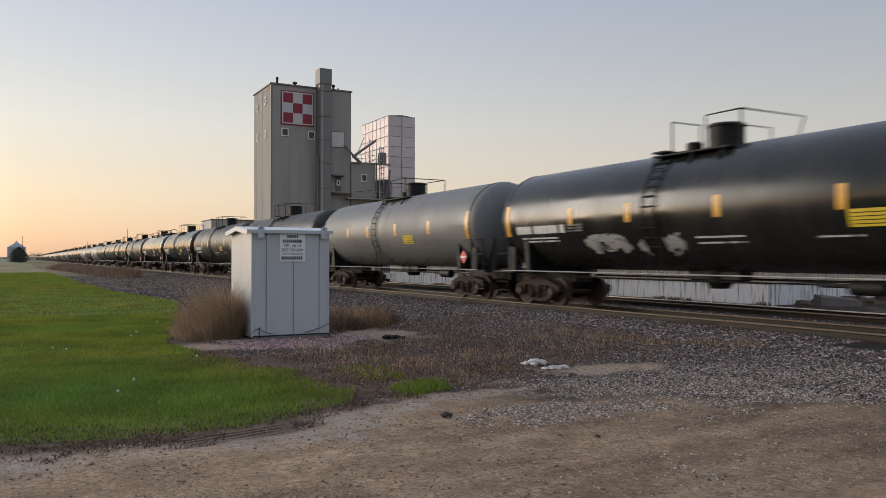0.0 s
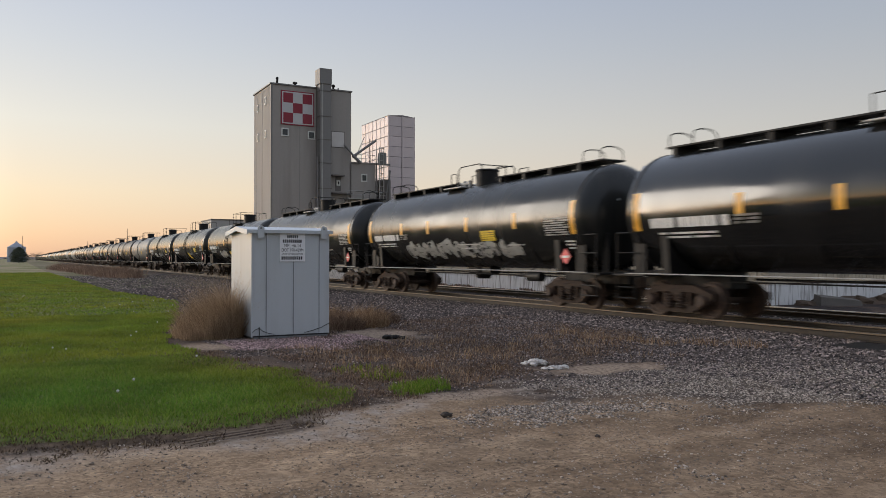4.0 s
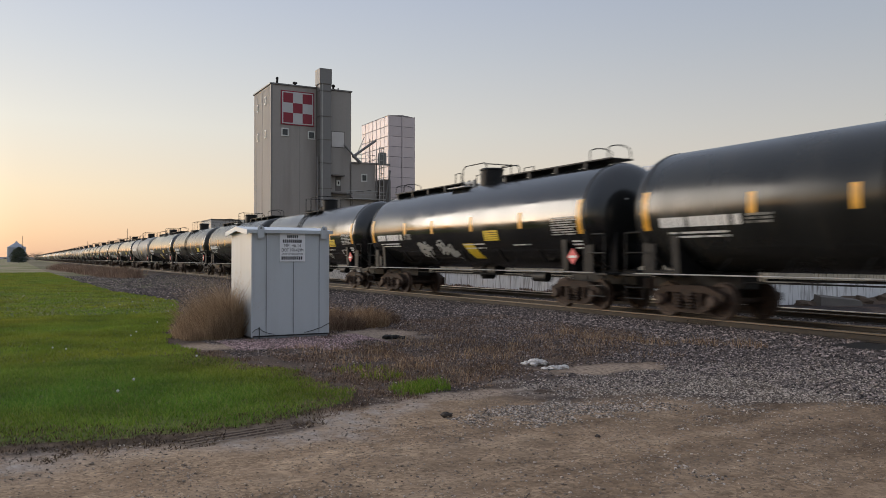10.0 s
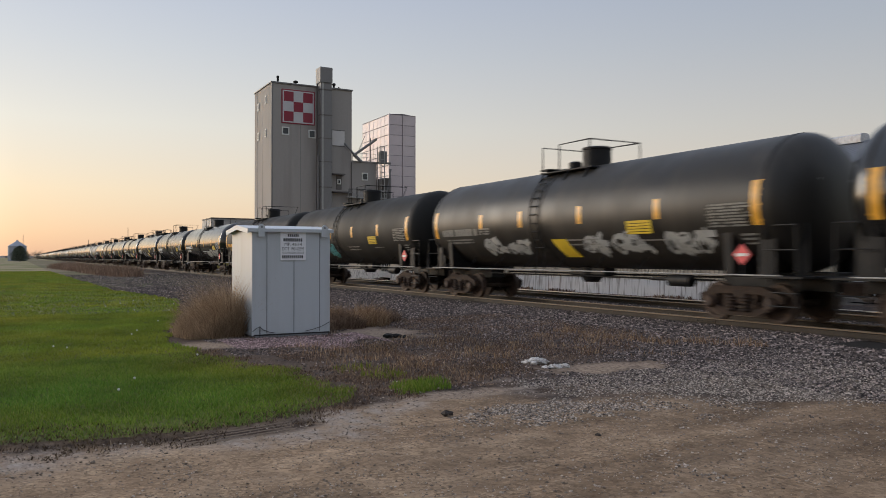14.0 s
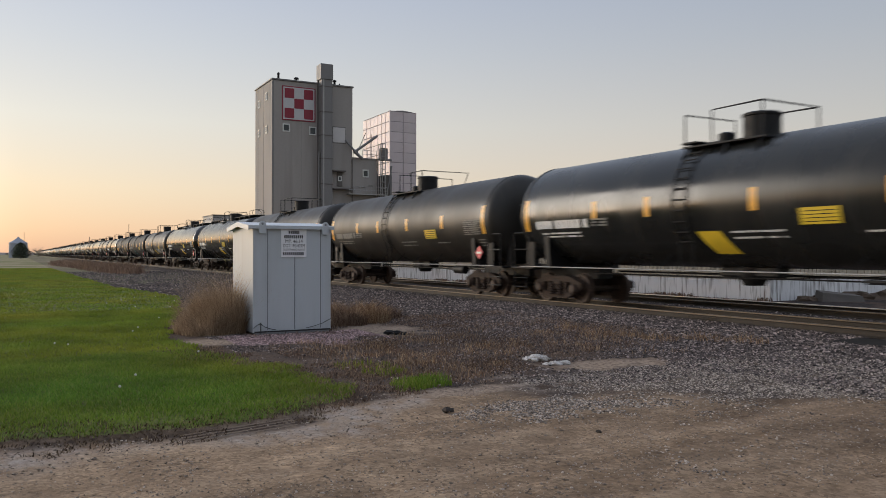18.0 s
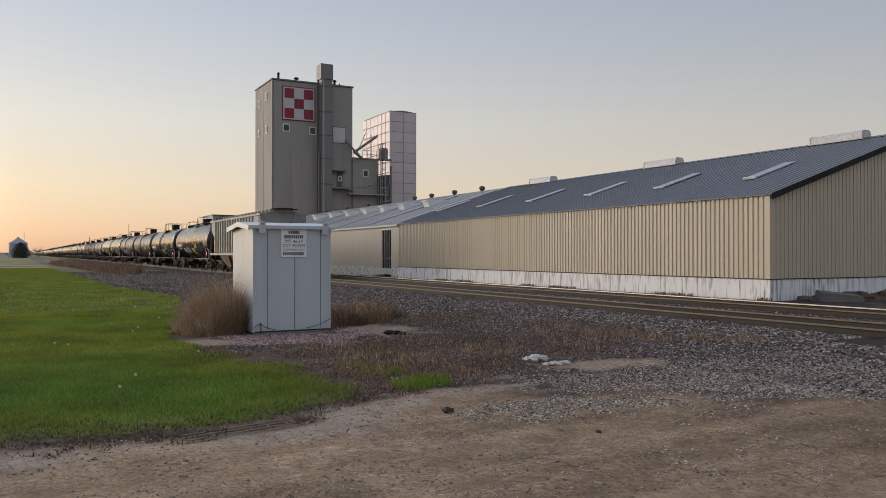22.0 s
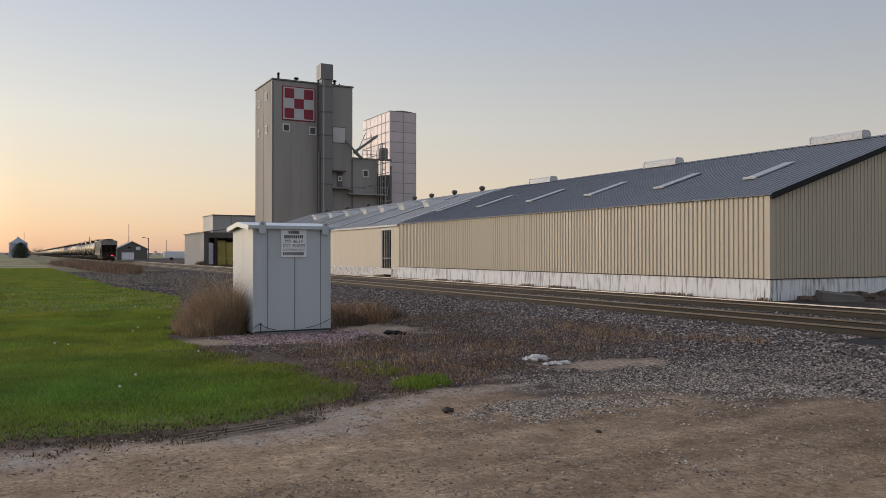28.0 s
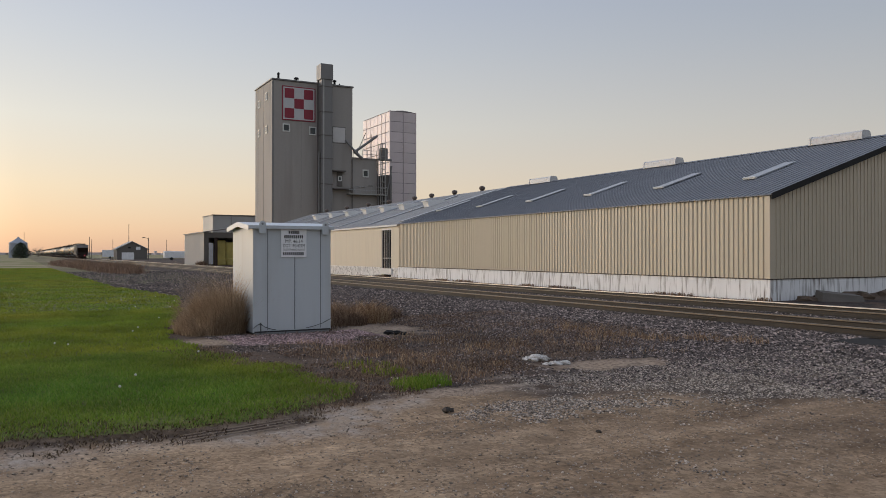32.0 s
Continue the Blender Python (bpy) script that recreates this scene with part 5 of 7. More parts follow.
def bars(x0, x1, z0, z1, w, seed):
    """A row of unreadable lettering: short bars with word gaps."""
    r = random.Random(seed)
    s = Shape()
    x = x0
    while x < x1 - 0.03:
        e = min(x1, x + w * r.uniform(0.75, 1.3))
        p = skin(x, e, z0, z1, 0.007)
        s.add(p.v, p.f)
        x = e + (0.03 if r.random() < 0.8 else 0.14)
    return s


def tank_meshes():
    prof = []
    for k in range(14):
        t = math.pi / 2 * k / 13
        prof.append((-BODY - 0.74 * math.cos(t) ** 0.85, max(0.02, TANK_R * math.sin(t) ** 0.8)))
    prof[-1] = (-BODY, TANK_R)
    full = prof + [(-2.6, TANK_R), (2.6, TANK_R)] + [(-u, r) for u, r in prof[::-1]]
    tk = {}
    tk["tank"] = Shape().lathe(full, "x", (0, 0, TANK_Z), 56)
    tk["far_tank"] = Shape().lathe(full[::2] if len(full) % 2 else full, "x", (0, 0, TANK_Z), 28)
    band = Shape()
    band.lathe([(-0.05, TANK_R + 0.001), (-0.045, TANK_R + 0.008), (0.045, TANK_R + 0.008), (0.05, TANK_R + 0.001)], "x", (0, 0, TANK_Z), 56)
    tk["middle_band"] = Shape().lathe([(-1.3, TANK_R + 0.001), (-1.29, TANK_R + 0.012), (-0.56, TANK_R + 0.012), (-0.55, TANK_R + 0.001)], "x", (0, 0, TANK_Z), 56)
    tk["side_pad"] = skin(0.0, 0.1, 1.42, 1.83, 0.03, slant=0.16)
    mr = Shape()
    zt2 = TANK_Z + TANK_R
    for a, b, h in ((-1.75, -1.3, 0.55), (1.75, 2.35, 0.5)):
        for y in (-0.5, 0.5):
            mr.path([(a, y, zt2 - 0.1), (a, y, zt2 + h), (b, y, zt2 + h), (b, y, zt2 - 0.1)], 0.022, 6)
    for y in (-0.75, 0.75):
        mr.path([(-0.7, y, zt2 - 0.15), (-0.7, y, zt2 + 0.6), (-0.5, y, zt2 + 0.72), (0.9, y, zt2 + 0.72), (1.05, y, zt2 + 0.6), (1.05, y, zt2 - 0.15)], 0.022, 6)
    mr.tube((0.98, -0.75, zt2 + 0.68), (0.98, 0.75, zt2 + 0.68), 0.022, 6)
    tk["manway_rail"] = mr
    vp = Shape().tube((-1.5, -0.35, zt2 + 0.1), (-0.4, -0.35, zt2 + 0.12), 0.06, 8).tube((-1.5, 0.3, zt2 + 0.1), (-0.4, 0.3, zt2 + 0.12), 0.06, 8)
    for x in (-1.4, -0.9, -0.5):
        vp.tube((x, -0.35, zt2 - 0.08), (x, -0.35, zt2 + 0.22), 0.07, 8)
    vp.box(-1.7, -0.3, -0.9, -0.5, zt2 - 0.1, zt2 - 0.05, 0.01)
    tk["valve_piping"] = vp
    tk["band"] = band
    sill = Shape().box(-8.7, -5.6, -0.3, 0.3, 0.75, 1.2, 0.02)
    tk["stub_sill"] = sill
    ring = []
    for k in range(11):
        a = radians(-155 + 13 * k)
        ring.append(((TANK_R + 0.02) * math.cos(a), TANK_Z + (TANK_R + 0.02) * math.sin(a)))
    tk["cradle"] = Shape().prism(ring[::-1] + [(-1.42, 1.08), (1.42, 1.08)], "x", -0.12, 0.12)
    pipe = Shape()
    pipe.tube((-8.2, -1.5, 1.13), (8.2, -1.5, 1.13), 0.017, 6)
    tk["side_handrail"] = pipe
    tk["handrail_bracket"] = Shape().tube((0, -1.5, 1.13), (0.12, -1.12, 1.56), 0.014, 5)
    tk["end_platform"] = Shape().box(-8.75, -7.5, -1.5, 1.5, 1.06, 1.12, 0.01)
    end = Shape()
    for x in (-8.6, -7.75):
        end.tube((x, -1.46, 1.1), (x, -1.46, 2.25), 0.022, 6)
    end.tube((-8.6, -1.46, 2.25), (-7.75, -1.46, 2.25), 0.022, 6)
    end.tube((-8.6, -1.46, 1.7), (-7.75, -1.46, 1.7), 0.018, 6)
    tk["grab_rail"] = end
    stp = Shape()
    for z in (0.45, 0.75):
        stp.tube((-8.6, -1.46, z), (-7.9, -1.46, z), 0.018, 6)
    for x in (-8.6, -7.9):
        stp.tube((x, -1.46, 0.42), (x, -1.46, 1.1), 0.018, 6)
    tk["step_ladder"] = stp
    tk["splash_plate"] = Shape().box(-8.0, -7.55, -1.37, -1.33, 1.1, 2.05, 0.008)
    tk["end_post"] = Shape().box(-8.5, -8.2, -0.92, -0.88, 1.1, 2.3, 0.008)
    cp = Shape().box(-9.02, -8.7, -0.14, 0.14, 0.68, 0.98, 0.03).box(-9.05, -8.95, -0.2, 0.16, 0.66, 1.0, 0.03)
    tk["coupler"] = cp
    # centre fittings
    val = Shape().lathe([(0.75, 0.25), (0.9, 0.34), (1.25, 0.36)], "z", n=16).box(-0.9, 0.9, -0.25, 0.25, 0.95, 1.25, 0.05)
    tk["bottom_outlet"] = val
    rods = Shape().tube((-5.5, -0.5, 0.95), (5.5, -0.5, 0.95), 0.02, 6).tube((-5.5, 0.4, 1.0), (5.5, 0.4, 1.0), 0.03, 6)
    for x in (-5, -2.5, 2.5, 5):
        rods.tube((x, -0.5, 0.95), (x, -0.5, 1.35), 0.015, 5)
    tk["brake_rigging"] = rods
    tk["brake_cylinder"] = Shape().tube((4.2, -0.75, 0.92), (4.95, -0.75, 0.92), 0.16, 14).tube((3.4, -0.7, 0.95), (4.2, -0.7, 0.95), 0.05, 8)
    top = TANK_Z + TANK_R
    mw = Shape().lathe([(top - 0.08, 0.45), (top + 0.5, 0.45), (top + 0.52, 0.48), (top + 0.57, 0.48), (top + 0.6, 0.42)], "z", (0.25, 0, 0), 28)
    tk["manway"] = mw
    tk["valve_housing"] = Shape().lathe([(top - 0.05, 0.22), (top + 0.22, 0.22), (top + 0.26, 0.15)], "z", (-0.85, 0, 0), 16)
    pl = Shape().box(-1.45, 1.15, -1.0, -0.6, top - 0.17, top - 0.12, 0.008).box(-1.45, 1.15, 0.6, 1.0, top - 0.17, top - 0.12, 0.008)
    pl.box(-1.45, -0.95, -1.0, 1.0, top - 0.06, top - 0.01, 0.008)
    for x in (-1.3, 0.0, 1.0):
        for s in (-1, 1):
            pl.tube((x, s * 0.95, top - 0.16), (x, s * 1.15, TANK_Z + math.sqrt(TANK_R ** 2 - 1.15 ** 2)), 0.03, 6)
    tk["platform"] = pl
    rl_ = Shape()
    zt = top + 0.72
    rl_.path([(-1.4, -0.93, top - 0.15), (-1.4, -0.93, zt), (-1.4, 0.95, zt), (-1.4, 0.95, top - 0.15)], 0.024, 6)
    rl_.path([(-0.5, -0.93, top - 0.15), (-0.5, -0.93, zt), (1.02, -0.93, zt), (1.02, 1.1, zt), (1.02, 1.1, top - 0.2)], 0.024, 6)
    rl_.path([(-0.5, 0.95, top - 0.15), (-0.5, 0.95, zt), (1.02, 1.1, zt)], 0.024, 6)
    rl_.tube((1.02, -0.93, zt), (1.02, -0.93, top - 0.15), 0.024, 6)
    tk["platform_railing"] = rl_
    rb = Shape()
    rb.path([(-0.75, -0.93, top - 0.15), (-0.75, -0.93, zt), (-0.75, 0.1, zt), (-0.75, 0.1, top - 0.02)], 0.024, 6)
    rb.path([(0.4, -0.93, top - 0.15), (0.4, -0.93, zt), (1.5, -0.93, zt), (1.5, 1.4, zt), (1.5, 1.0, top - 0.2)], 0.024, 6)
    rb.path([(1.5, -0.93, zt), (1.5, -0.93, top - 0.15)], 0.024, 6)
    rb.path([(0.9, -0.6, zt - 0.25), (0.9, 0.9, zt - 0.25), (0.9, 0.9, top - 0.1)], 0.02, 6)
    tk["rail_long"] = rb
    ld = Shape()
    pts = []
    for k in range(9):
        a = radians(-35 + 13.5 * k)
        pts.append((0, -(TANK_R + 0.06) * math.cos(a), TANK_Z + (TANK_R + 0.06) * math.sin(a)))
    pts.insert(0, (0, pts[0][1], 1.0))
    tk["ladder"] = ld.path(pts, 0.017, 6)
    tk["rung"] = Shape().tube((0, 0, 0), (0.45, 0, 0), 0.018, 6)
    wk = Shape()
    for a, b in ((-7.7, -1.3), (1.6, 7.7)):
        for y in (-0.32, 0.0, 0.32):
            wk.box(a, b, y - 0.15, y + 0.15, top + 0.12, top + 0.17, 0.006)
        x = a + 0.2
        while x < b:
            wk.box(x, x + 0.16, -0.46, 0.46, top - 0.08, top + 0.12, 0.01)
            x += 1.55
    tk["walkway"] = wk
    hoop = Shape()
    for x in (-7.6, -6.75, 6.75, 7.6):
        arc = [(x, -0.45 * math.cos(math.pi * q / 10), top + 0.42 + 0.16 * math.sin(math.pi * q / 10)) for q in range(11)]
        hoop.path([(x, -0.45, top + 0.12)] + arc + [(x, 0.45, top + 0.12)], 0.018, 6)
    tk["end_hoop"] = hoop
    # markings
    tk["writing_block"] = Shape()
    for k in range(4):
        p = skin(-0.4, 0.4, 2.27 + k * 0.075, 2.287 + k * 0.075, 0.009)
        tk["writing_block"].add(p.v, p.f)
    fr = Shape()
    for a, b, c, d in ((-0.3, 0.3, 1.68, 1.71), (-0.3, 0.3, 1.96, 1.99), (-0.3, -0.27, 1.68, 1.99), (0.27, 0.3, 1.68, 1.99)):
        p = skin(a, b, c, d, 0.007)
        fr.add(p.v, p.f)
    tk["stencil_box"] = fr
    tk["edge_mark"] = skin(-0.14, 0.14, 2.27, 3.29)
    tk["side_mark"] = skin(-0.11, 0.11, 2.53, 3.06)
    tk["yellow_panel"] = skin(-0.47, 0.47, 2.22, 2.58)
    tk["tilted_panel"] = skin(-0.55, 0.18, 1.54, 2.1, slant=-0.32)
    tk["reporting_mark"] = bars(-7.15, -4.55, 2.33, 2.58, 0.2, 3)
    small = Shape()
    for x0, x1, z, h in ((-6.9, -5.0, 2.16, 0.05), (-6.7, -5.0, 2.06, 0.05), (0.55, 2.05, 2.04, 0.045), (0.6, 2.0, 1.9, 0.045), (3.9, 5.0, 1.98, 0.04), (7.15, 7.6, 2.04, 0.05), (7.15, 7.55, 1.94, 0.05), (7.2, 7.6, 1.84, 0.04)):
        q = bars(x0, x1, z, z + h, 0.13, int(90 + x0 * 7))
        small.add(q.v, q.f)
    tk["small_lettering"] = small
    tk["mark_block"] = Shape()
    for k in range(3):
        q = bars(-4.42, -3.72, 2.35 + 0.085 * k, 2.405 + 0.085 * k, 0.12, 40 + k)
        tk["mark_block"].add(q.v, q.f)
    blk = Shape()
    for k in range(8):
        q = bars(6.25 + 0.05 * (k % 2), 7.5 - 0.08 * (k % 3), 2.26 + k * 0.072, 2.302 + k * 0.072, 0.15, 50 + k)
        blk.add(q.v, q.f)
    tk["data_block"] = blk
    hb = Shape()
    for k, (a, b) in enumerate(((-0.55, 0.6), (-0.5, 0.35), (-0.45, 0.5))):
        z = 3.25 - k * 0.13
        hb.box(BODY + 0.66, BODY + 0.7, a, b, z, z + 0.07)
    tk["head_lettering"] = hb
    x = 0.0
    tk["placard"] = Shape().add([(x - 0.25, -1.46, 1.6), (x, -1.46, 1.34), (x + 0.25, -1.46, 1.6), (x, -1.46, 1.86), (x - 0.25, -1.44, 1.6), (x, -1.44, 1.34), (x + 0.25, -1.44, 1.6), (x, -1.44, 1.86)],
                                [(0, 1, 2, 3), (7, 6, 5, 4), (0, 4, 5, 1), (1, 5, 6, 2), (2, 6, 7, 3), (3, 7, 4, 0)])
    tk["placard_band"] = Shape().box(x - 0.16, x + 0.16, -1.468, -1.461, 1.56, 1.63)
    tk["placard_bracket"] = Shape().tube((x, -1.45, 1.1), (x, -1.45, 1.4), 0.02, 6)
    return tk


TS = tank_meshes()
T_MAT = dict(rung=M_BLACK, handrail_bracket=M_BLACK, rail_long=M_BLACK, side_pad=M_BLACK, manway_rail=M_BLACK, valve_piping=M_PIPE, band=M_BLACK, stub_sill=M_BLACK, cradle=M_BLACK, side_handrail=M_PIPE, end_platform=M_BLACK, grab_rail=M_BLACK, step_ladder=M_BLACK, splash_plate=M_BLACK, end_post=M_BLACK, coupler=M_TRUCK, bottom_outlet=M_BLACK, brake_rigging=M_BLACK,
             brake_cylinder=M_BLACK, manway=M_BLACK, valve_housing=M_BLACK, platform=M_BLACK, platform_railing=M_BLACK, ladder=M_BLACK, walkway=M_BLACK, end_hoop=M_BLACK,
             edge_mark=M_YELLOW, side_mark=M_YELLOW, yellow_panel=M_LEMON, writing_block=M_BLACK, stencil_box=M_WHITE, tilted_panel=M_LEMON, reporting_mark=M_WHITE, small_lettering=M_WHITE, mark_block=M_FADED, data_block=M_DULL,
             head_lettering=M_WHITE, placard=M_RED, placard_band=M_WHITE, placard_bracket=M_BLACK)
TMESH = {k: TS[k].mesh(k, T_MAT[k]) for k in T_MAT}
for k in ("reporting_mark", "small_lettering", "mark_block", "data_block", "head_lettering"):
    TMESH[k + "_dim"] = TS[k].mesh(k, M_FADED)
for k in ("reporting_mark", "small_lettering"):
    TMESH[k + "_amber"] = TS[k].mesh(k, M_YELLOW)
TANK = {k: TS["tank"].mesh("tank", m) for k, m in M_TANK.items()}
MIDBAND = {k: TS["middle_band"].mesh("middle_band", m) for k, m in M_TANK.items()}
FARTANK = {k: TS["far_tank"].mesh("tank", m) for k, m in M_TANK.items()}
TONE = dict(flat="flat dull black", gloss="glossy black", satin="satin black", matte="weathered dull black", grey="grey", pale="pale grey")


def ribbon(s, pts, w, lift):
    """A painted stroke along points (x, z) on the tank's near side."""
    for (xa, za), (xb, zb) in zip(pts, pts[1:]):
        dx, dz = xb - xa, zb - za
        q = math.hypot(dx, dz) or 1
        nx, nz = -dz / q * w, dx / q * w
        vs = []
        for x, z in ((xa + nx, za + nz), (xa - nx, za - nz), (xb - nx, zb - nz), (xb + nx, zb + nz)):
            z = min(max(z, 1.3), 4.2)
            y = -math.sqrt((TANK_R + lift) ** 2 - (z - TANK_Z) ** 2)
            vs.append((x, y, z))
        vs += [(x, y * 0.9985, z) for x, y, z in vs]
        s.add(vs, [(0, 1, 2, 3), (7, 6, 5, 4), (0, 4, 5, 1), (1, 5, 6, 2), (2, 6, 7, 3), (3, 7, 4, 0)])


def scrawl(seed, x0, x1, z0=1.62, z1=2.2):
    """Sprayed bubble letters: looping strokes with a fill."""
    r = random.Random(seed)
    s = Shape()
    n = max(1, round((x1 - x0) / 0.55))
    for k in range(n):
        cx, cz = x0 + (k + 0.5) * (x1 - x0) / n, (z0 + z1) / 2 + r.uniform(-0.05, 0.05)
        rx, rz = (x1 - x0) / n * 0.5, (z1 - z0) / 2
        for loop in range(3):
            a0 = r.uniform(0, 6.28)
            ox, oz = r.uniform(-0.3, 0.3) * rx, r.uniform(-0.3, 0.3) * rz
            f = r.uniform(0.45, 0.95)
            pts = [(cx + ox + f * rx * math.cos(a0 + t * 0.55), cz + oz + f * rz * math.sin(a0 + t * 0.55 + 0.3 * math.sin(t))) for t in range(r.randint(6, 11))]
            ribbon(s, pts, r.uniform(0.022, 0.045), 0.006 + 0.0006 * loop)
        for _ in range(6):
            xa, za = cx + r.uniform(-0.8, 0.8) * rx, cz + r.uniform(-0.7, 0.7) * rz
            ribbon(s, [(xa, za), (xa + r.uniform(-0.25, 0.3), za + r.uniform(-0.12, 0.12)), (xa + r.uniform(-0.1, 0.4), za + r.uniform(-0.2, 0.2))], r.uniform(0.04, 0.09), 0.0045)
    return s


MARKS = {8: (-4.25, -1.35, 1.75, 4.5), 21: (-4.25, -2.1, 1.3, 4.55)}
LONG_RAIL = (0, 8, 12, 13, 14, 15, 20)


def tank_car(i, tone, top, yellow=None, tilt=None, white=(), teal=(), box=None, squares=False, name=False, blotch=False, dim=False, amber=False):
    label = f"{TONE[tone]} railway tank car " + ("with top walkway" if top == "W" else "with railed top platform")
    if white or teal:
        label += " and graffiti"
    car = thing("tank_car", pose(0, NEAR_TRACK, RAIL_TOP), label, "tank car", "tank cars of the train")
    tank = part("tank", TANK[tone], None, car, TONE[tone] + " cylindrical tank")
    for k in ("side_handrail", "bottom_outlet", "brake_rigging", "brake_cylinder", "manway"):
        part(k, TMESH[k], None, car)
    for k in range(9):
        part("handrail_bracket", TMESH["handrail_bracket"], None, car).matrix_basis = pose(-7.2 + k * 1.8, 0, 0)
    for x in (-BODY, BODY):
        part("band", TMESH["band"], None, tank).matrix_basis = pose(x, 0, 0)
    for turn in (0, 180):
        for k in ("end_platform", "coupler", "stub_sill"):
            part(k, TMESH[k], None, car).matrix_basis = pose(0, 0, 0, 0, 0, turn)
        for dy in (0, 1):
            for k in ("grab_rail", "step_ladder", "splash_plate", "end_post"):
                shift = {"grab_rail": 2.92, "step_ladder": 2.92, "splash_plate": 2.7, "end_post": 1.8}[k] * dy
                part(k, TMESH[k], None, car).matrix_basis = pose(0, 0, 0, 0, 0, turn) @ pose(0, shift, 0)
    for x in (-6.75, 6.75):
        part("cradle", TMESH["cradle"], None, car).matrix_basis = pose(x, 0, 0)
    for k in (("platform", "rail_long" if i in LONG_RAIL else "platform_railing", "valve_housing") if top == "P" else ("walkway", "end_hoop", "valve_piping", "manway_rail")):
        part(k, TMESH[k], None, car)
    if top == "W":
        for x in (-5.0, -2.6, 0.0, 2.6, 5.0):
            part("side_pad", TMESH["side_pad"], None, car).matrix_basis = pose(x, 0, 0)
    if top == "P":
        part("middle_band", MIDBAND[tone], None, tank)
        ladder = part("ladder", TMESH["ladder"], None, car, "curved steel side ladder")
        ladder.matrix_basis = pose(-1.15, 0, 0)
        part("stile", TMESH["ladder"], None, ladder).matrix_basis = pose(0.45, 0, 0)
        for k in range(12):
            a = radians(-35 + 9.5 * k)
            part("rung", TMESH["rung"], None, ladder).matrix_basis = pose(0, -(TANK_R + 0.06) * math.cos(a), TANK_Z + (TANK_R + 0.06) * math.sin(a))
    for x in (-BODY + 0.14, BODY - 0.14):
        part("edge_mark", TMESH["edge_mark"], None, tank, "yellow reflective edge mark").matrix_basis = pose(x, 0, 0)
    for x in MARKS.get(i, (-4.25, -1.75, 1.35, 4.55)):
        part("side_mark", TMESH["side_mark"], None, tank, "yellow reflective side mark").matrix_basis = pose(x, 0, 0)
    for k in ("reporting_mark", "small_lettering", "mark_block", "data_block", "head_lettering"):
        tagged(part(k, TMESH[k + "_amber"] if amber and k in ("reporting_mark", "small_lettering") else TMESH[k + "_dim"] if dim else TMESH[k], None, tank), kind="stuff")
    if yellow is not None:
        p = part("yellow_panel", TMESH["yellow_panel"], None, tank, "yellow panel with dark lines of writing")
        p.matrix_basis = pose(yellow, 0, -0.05)
        part("writing_block", TMESH["writing_block"], None, p)
    if tilt is not None:
        part("tilted_panel", TMESH["tilted_panel"], None, tank, "slanted yellow painted panel").matrix_basis = pose(tilt, 0, 0)
    if box is not None:
        part("stencil_box", TMESH["stencil_box"], None, tank, "white stencilled frame").matrix_basis = pose(box - 0.4, 0, 0)
    pl = part("placard", TMESH["placard"], None, car, "red diamond placard")
    pl.matrix_basis = pose(7.15, 0, 0)
    part("placard_band", TMESH["placard_band"], None, pl)
    part("placard_bracket", TMESH["placard_bracket"], None, pl)
    for k, (a, b) in enumerate(white):
        part("graffiti", scrawl(i * 7 + k, a - 0.3, b - 0.3), M_SPRAY, tank, "pale sprayed graffiti")
    for k, (a, b) in enumerate(teal):
        part("graffiti", scrawl(i * 7 + k + 3, a - 0.3, b - 0.3, 1.55, 2.3), M_TEAL, tank, "teal sprayed graffiti")
    if squares:
        for x0, w_, z0, h_ in ((-4.45, 0.5, 1.8, 0.28), (-2.3, 0.75, 1.75, 0.32), (0.3, 1.4, 1.6, 0.65), (2.2, 0.85, 1.65, 0.6), (3.75, 1.0, 1.85, 0.4)):
            part("painted_patch", skin(x0, x0 + w_, z0, z0 + h_, slant=-0.12), M_BLACK, tank, "black painted patch")
    if name:
        s = Shape()
        for q in range(7):
            p = skin(-6.6 + q * 0.53, -6.6 + q * 0.53 + 0.45, 2.62, 2.98, 0.007)
            s.add(p.v, p.f)
        part("name_bars", s, M_WHITE, tank, "white block lettering band")
    if blotch:
        s = Shape()
        for q in range(9):
            t = 0.7 * q
            ribbon(s, [(-0.5 + 0.3 * math.cos(t), 2.95 + 0.4 * math.sin(t)), (-0.5 + 0.3 * math.cos(t + 0.7), 2.95 + 0.4 * math.sin(t + 0.7))], 0.11, 0.006)
        ribbon(s, [(-0.8, 2.35), (-0.2, 2.15), (0.1, 1.95)], 0.1, 0.006)
        part("graffiti", s, M_WHITE, tank, "white sprayed figure")
    for x in (-6.75, 6.75):
        add_truck(car, x)
    return car


def far_car(tone, top):
    """Plainer build for cars that stay far down the line."""
    car = thing("tank_car", pose(0, NEAR_TRACK, RAIL_TOP), f"{TONE[tone]} railway tank car far down the train", "tank car", "tank cars of the train")
    tank = part("tank", FARTANK[tone], None, car)
    part("stub_sill", TMESH["stub_sill"], None, car).matrix_basis = pose(0, 0, 0, 0, 0, 180)
    for k in ("stub_sill", "side_handrail", "end_platform", "manway", "ladder"):
        part(k, TMESH[k], None, car)
    part("end_platform", TMESH["end_platform"], None, car).matrix_basis = pose(0, 0, 0, 0, 0, 180)
    for k in (("platform", "platform_railing") if top == "P" else ("walkway", "end_hoop")):
        part(k, TMESH[k], None, car)
    for x in (-6.75, 6.75):
        add_truck(car, x, full=False)
    return car


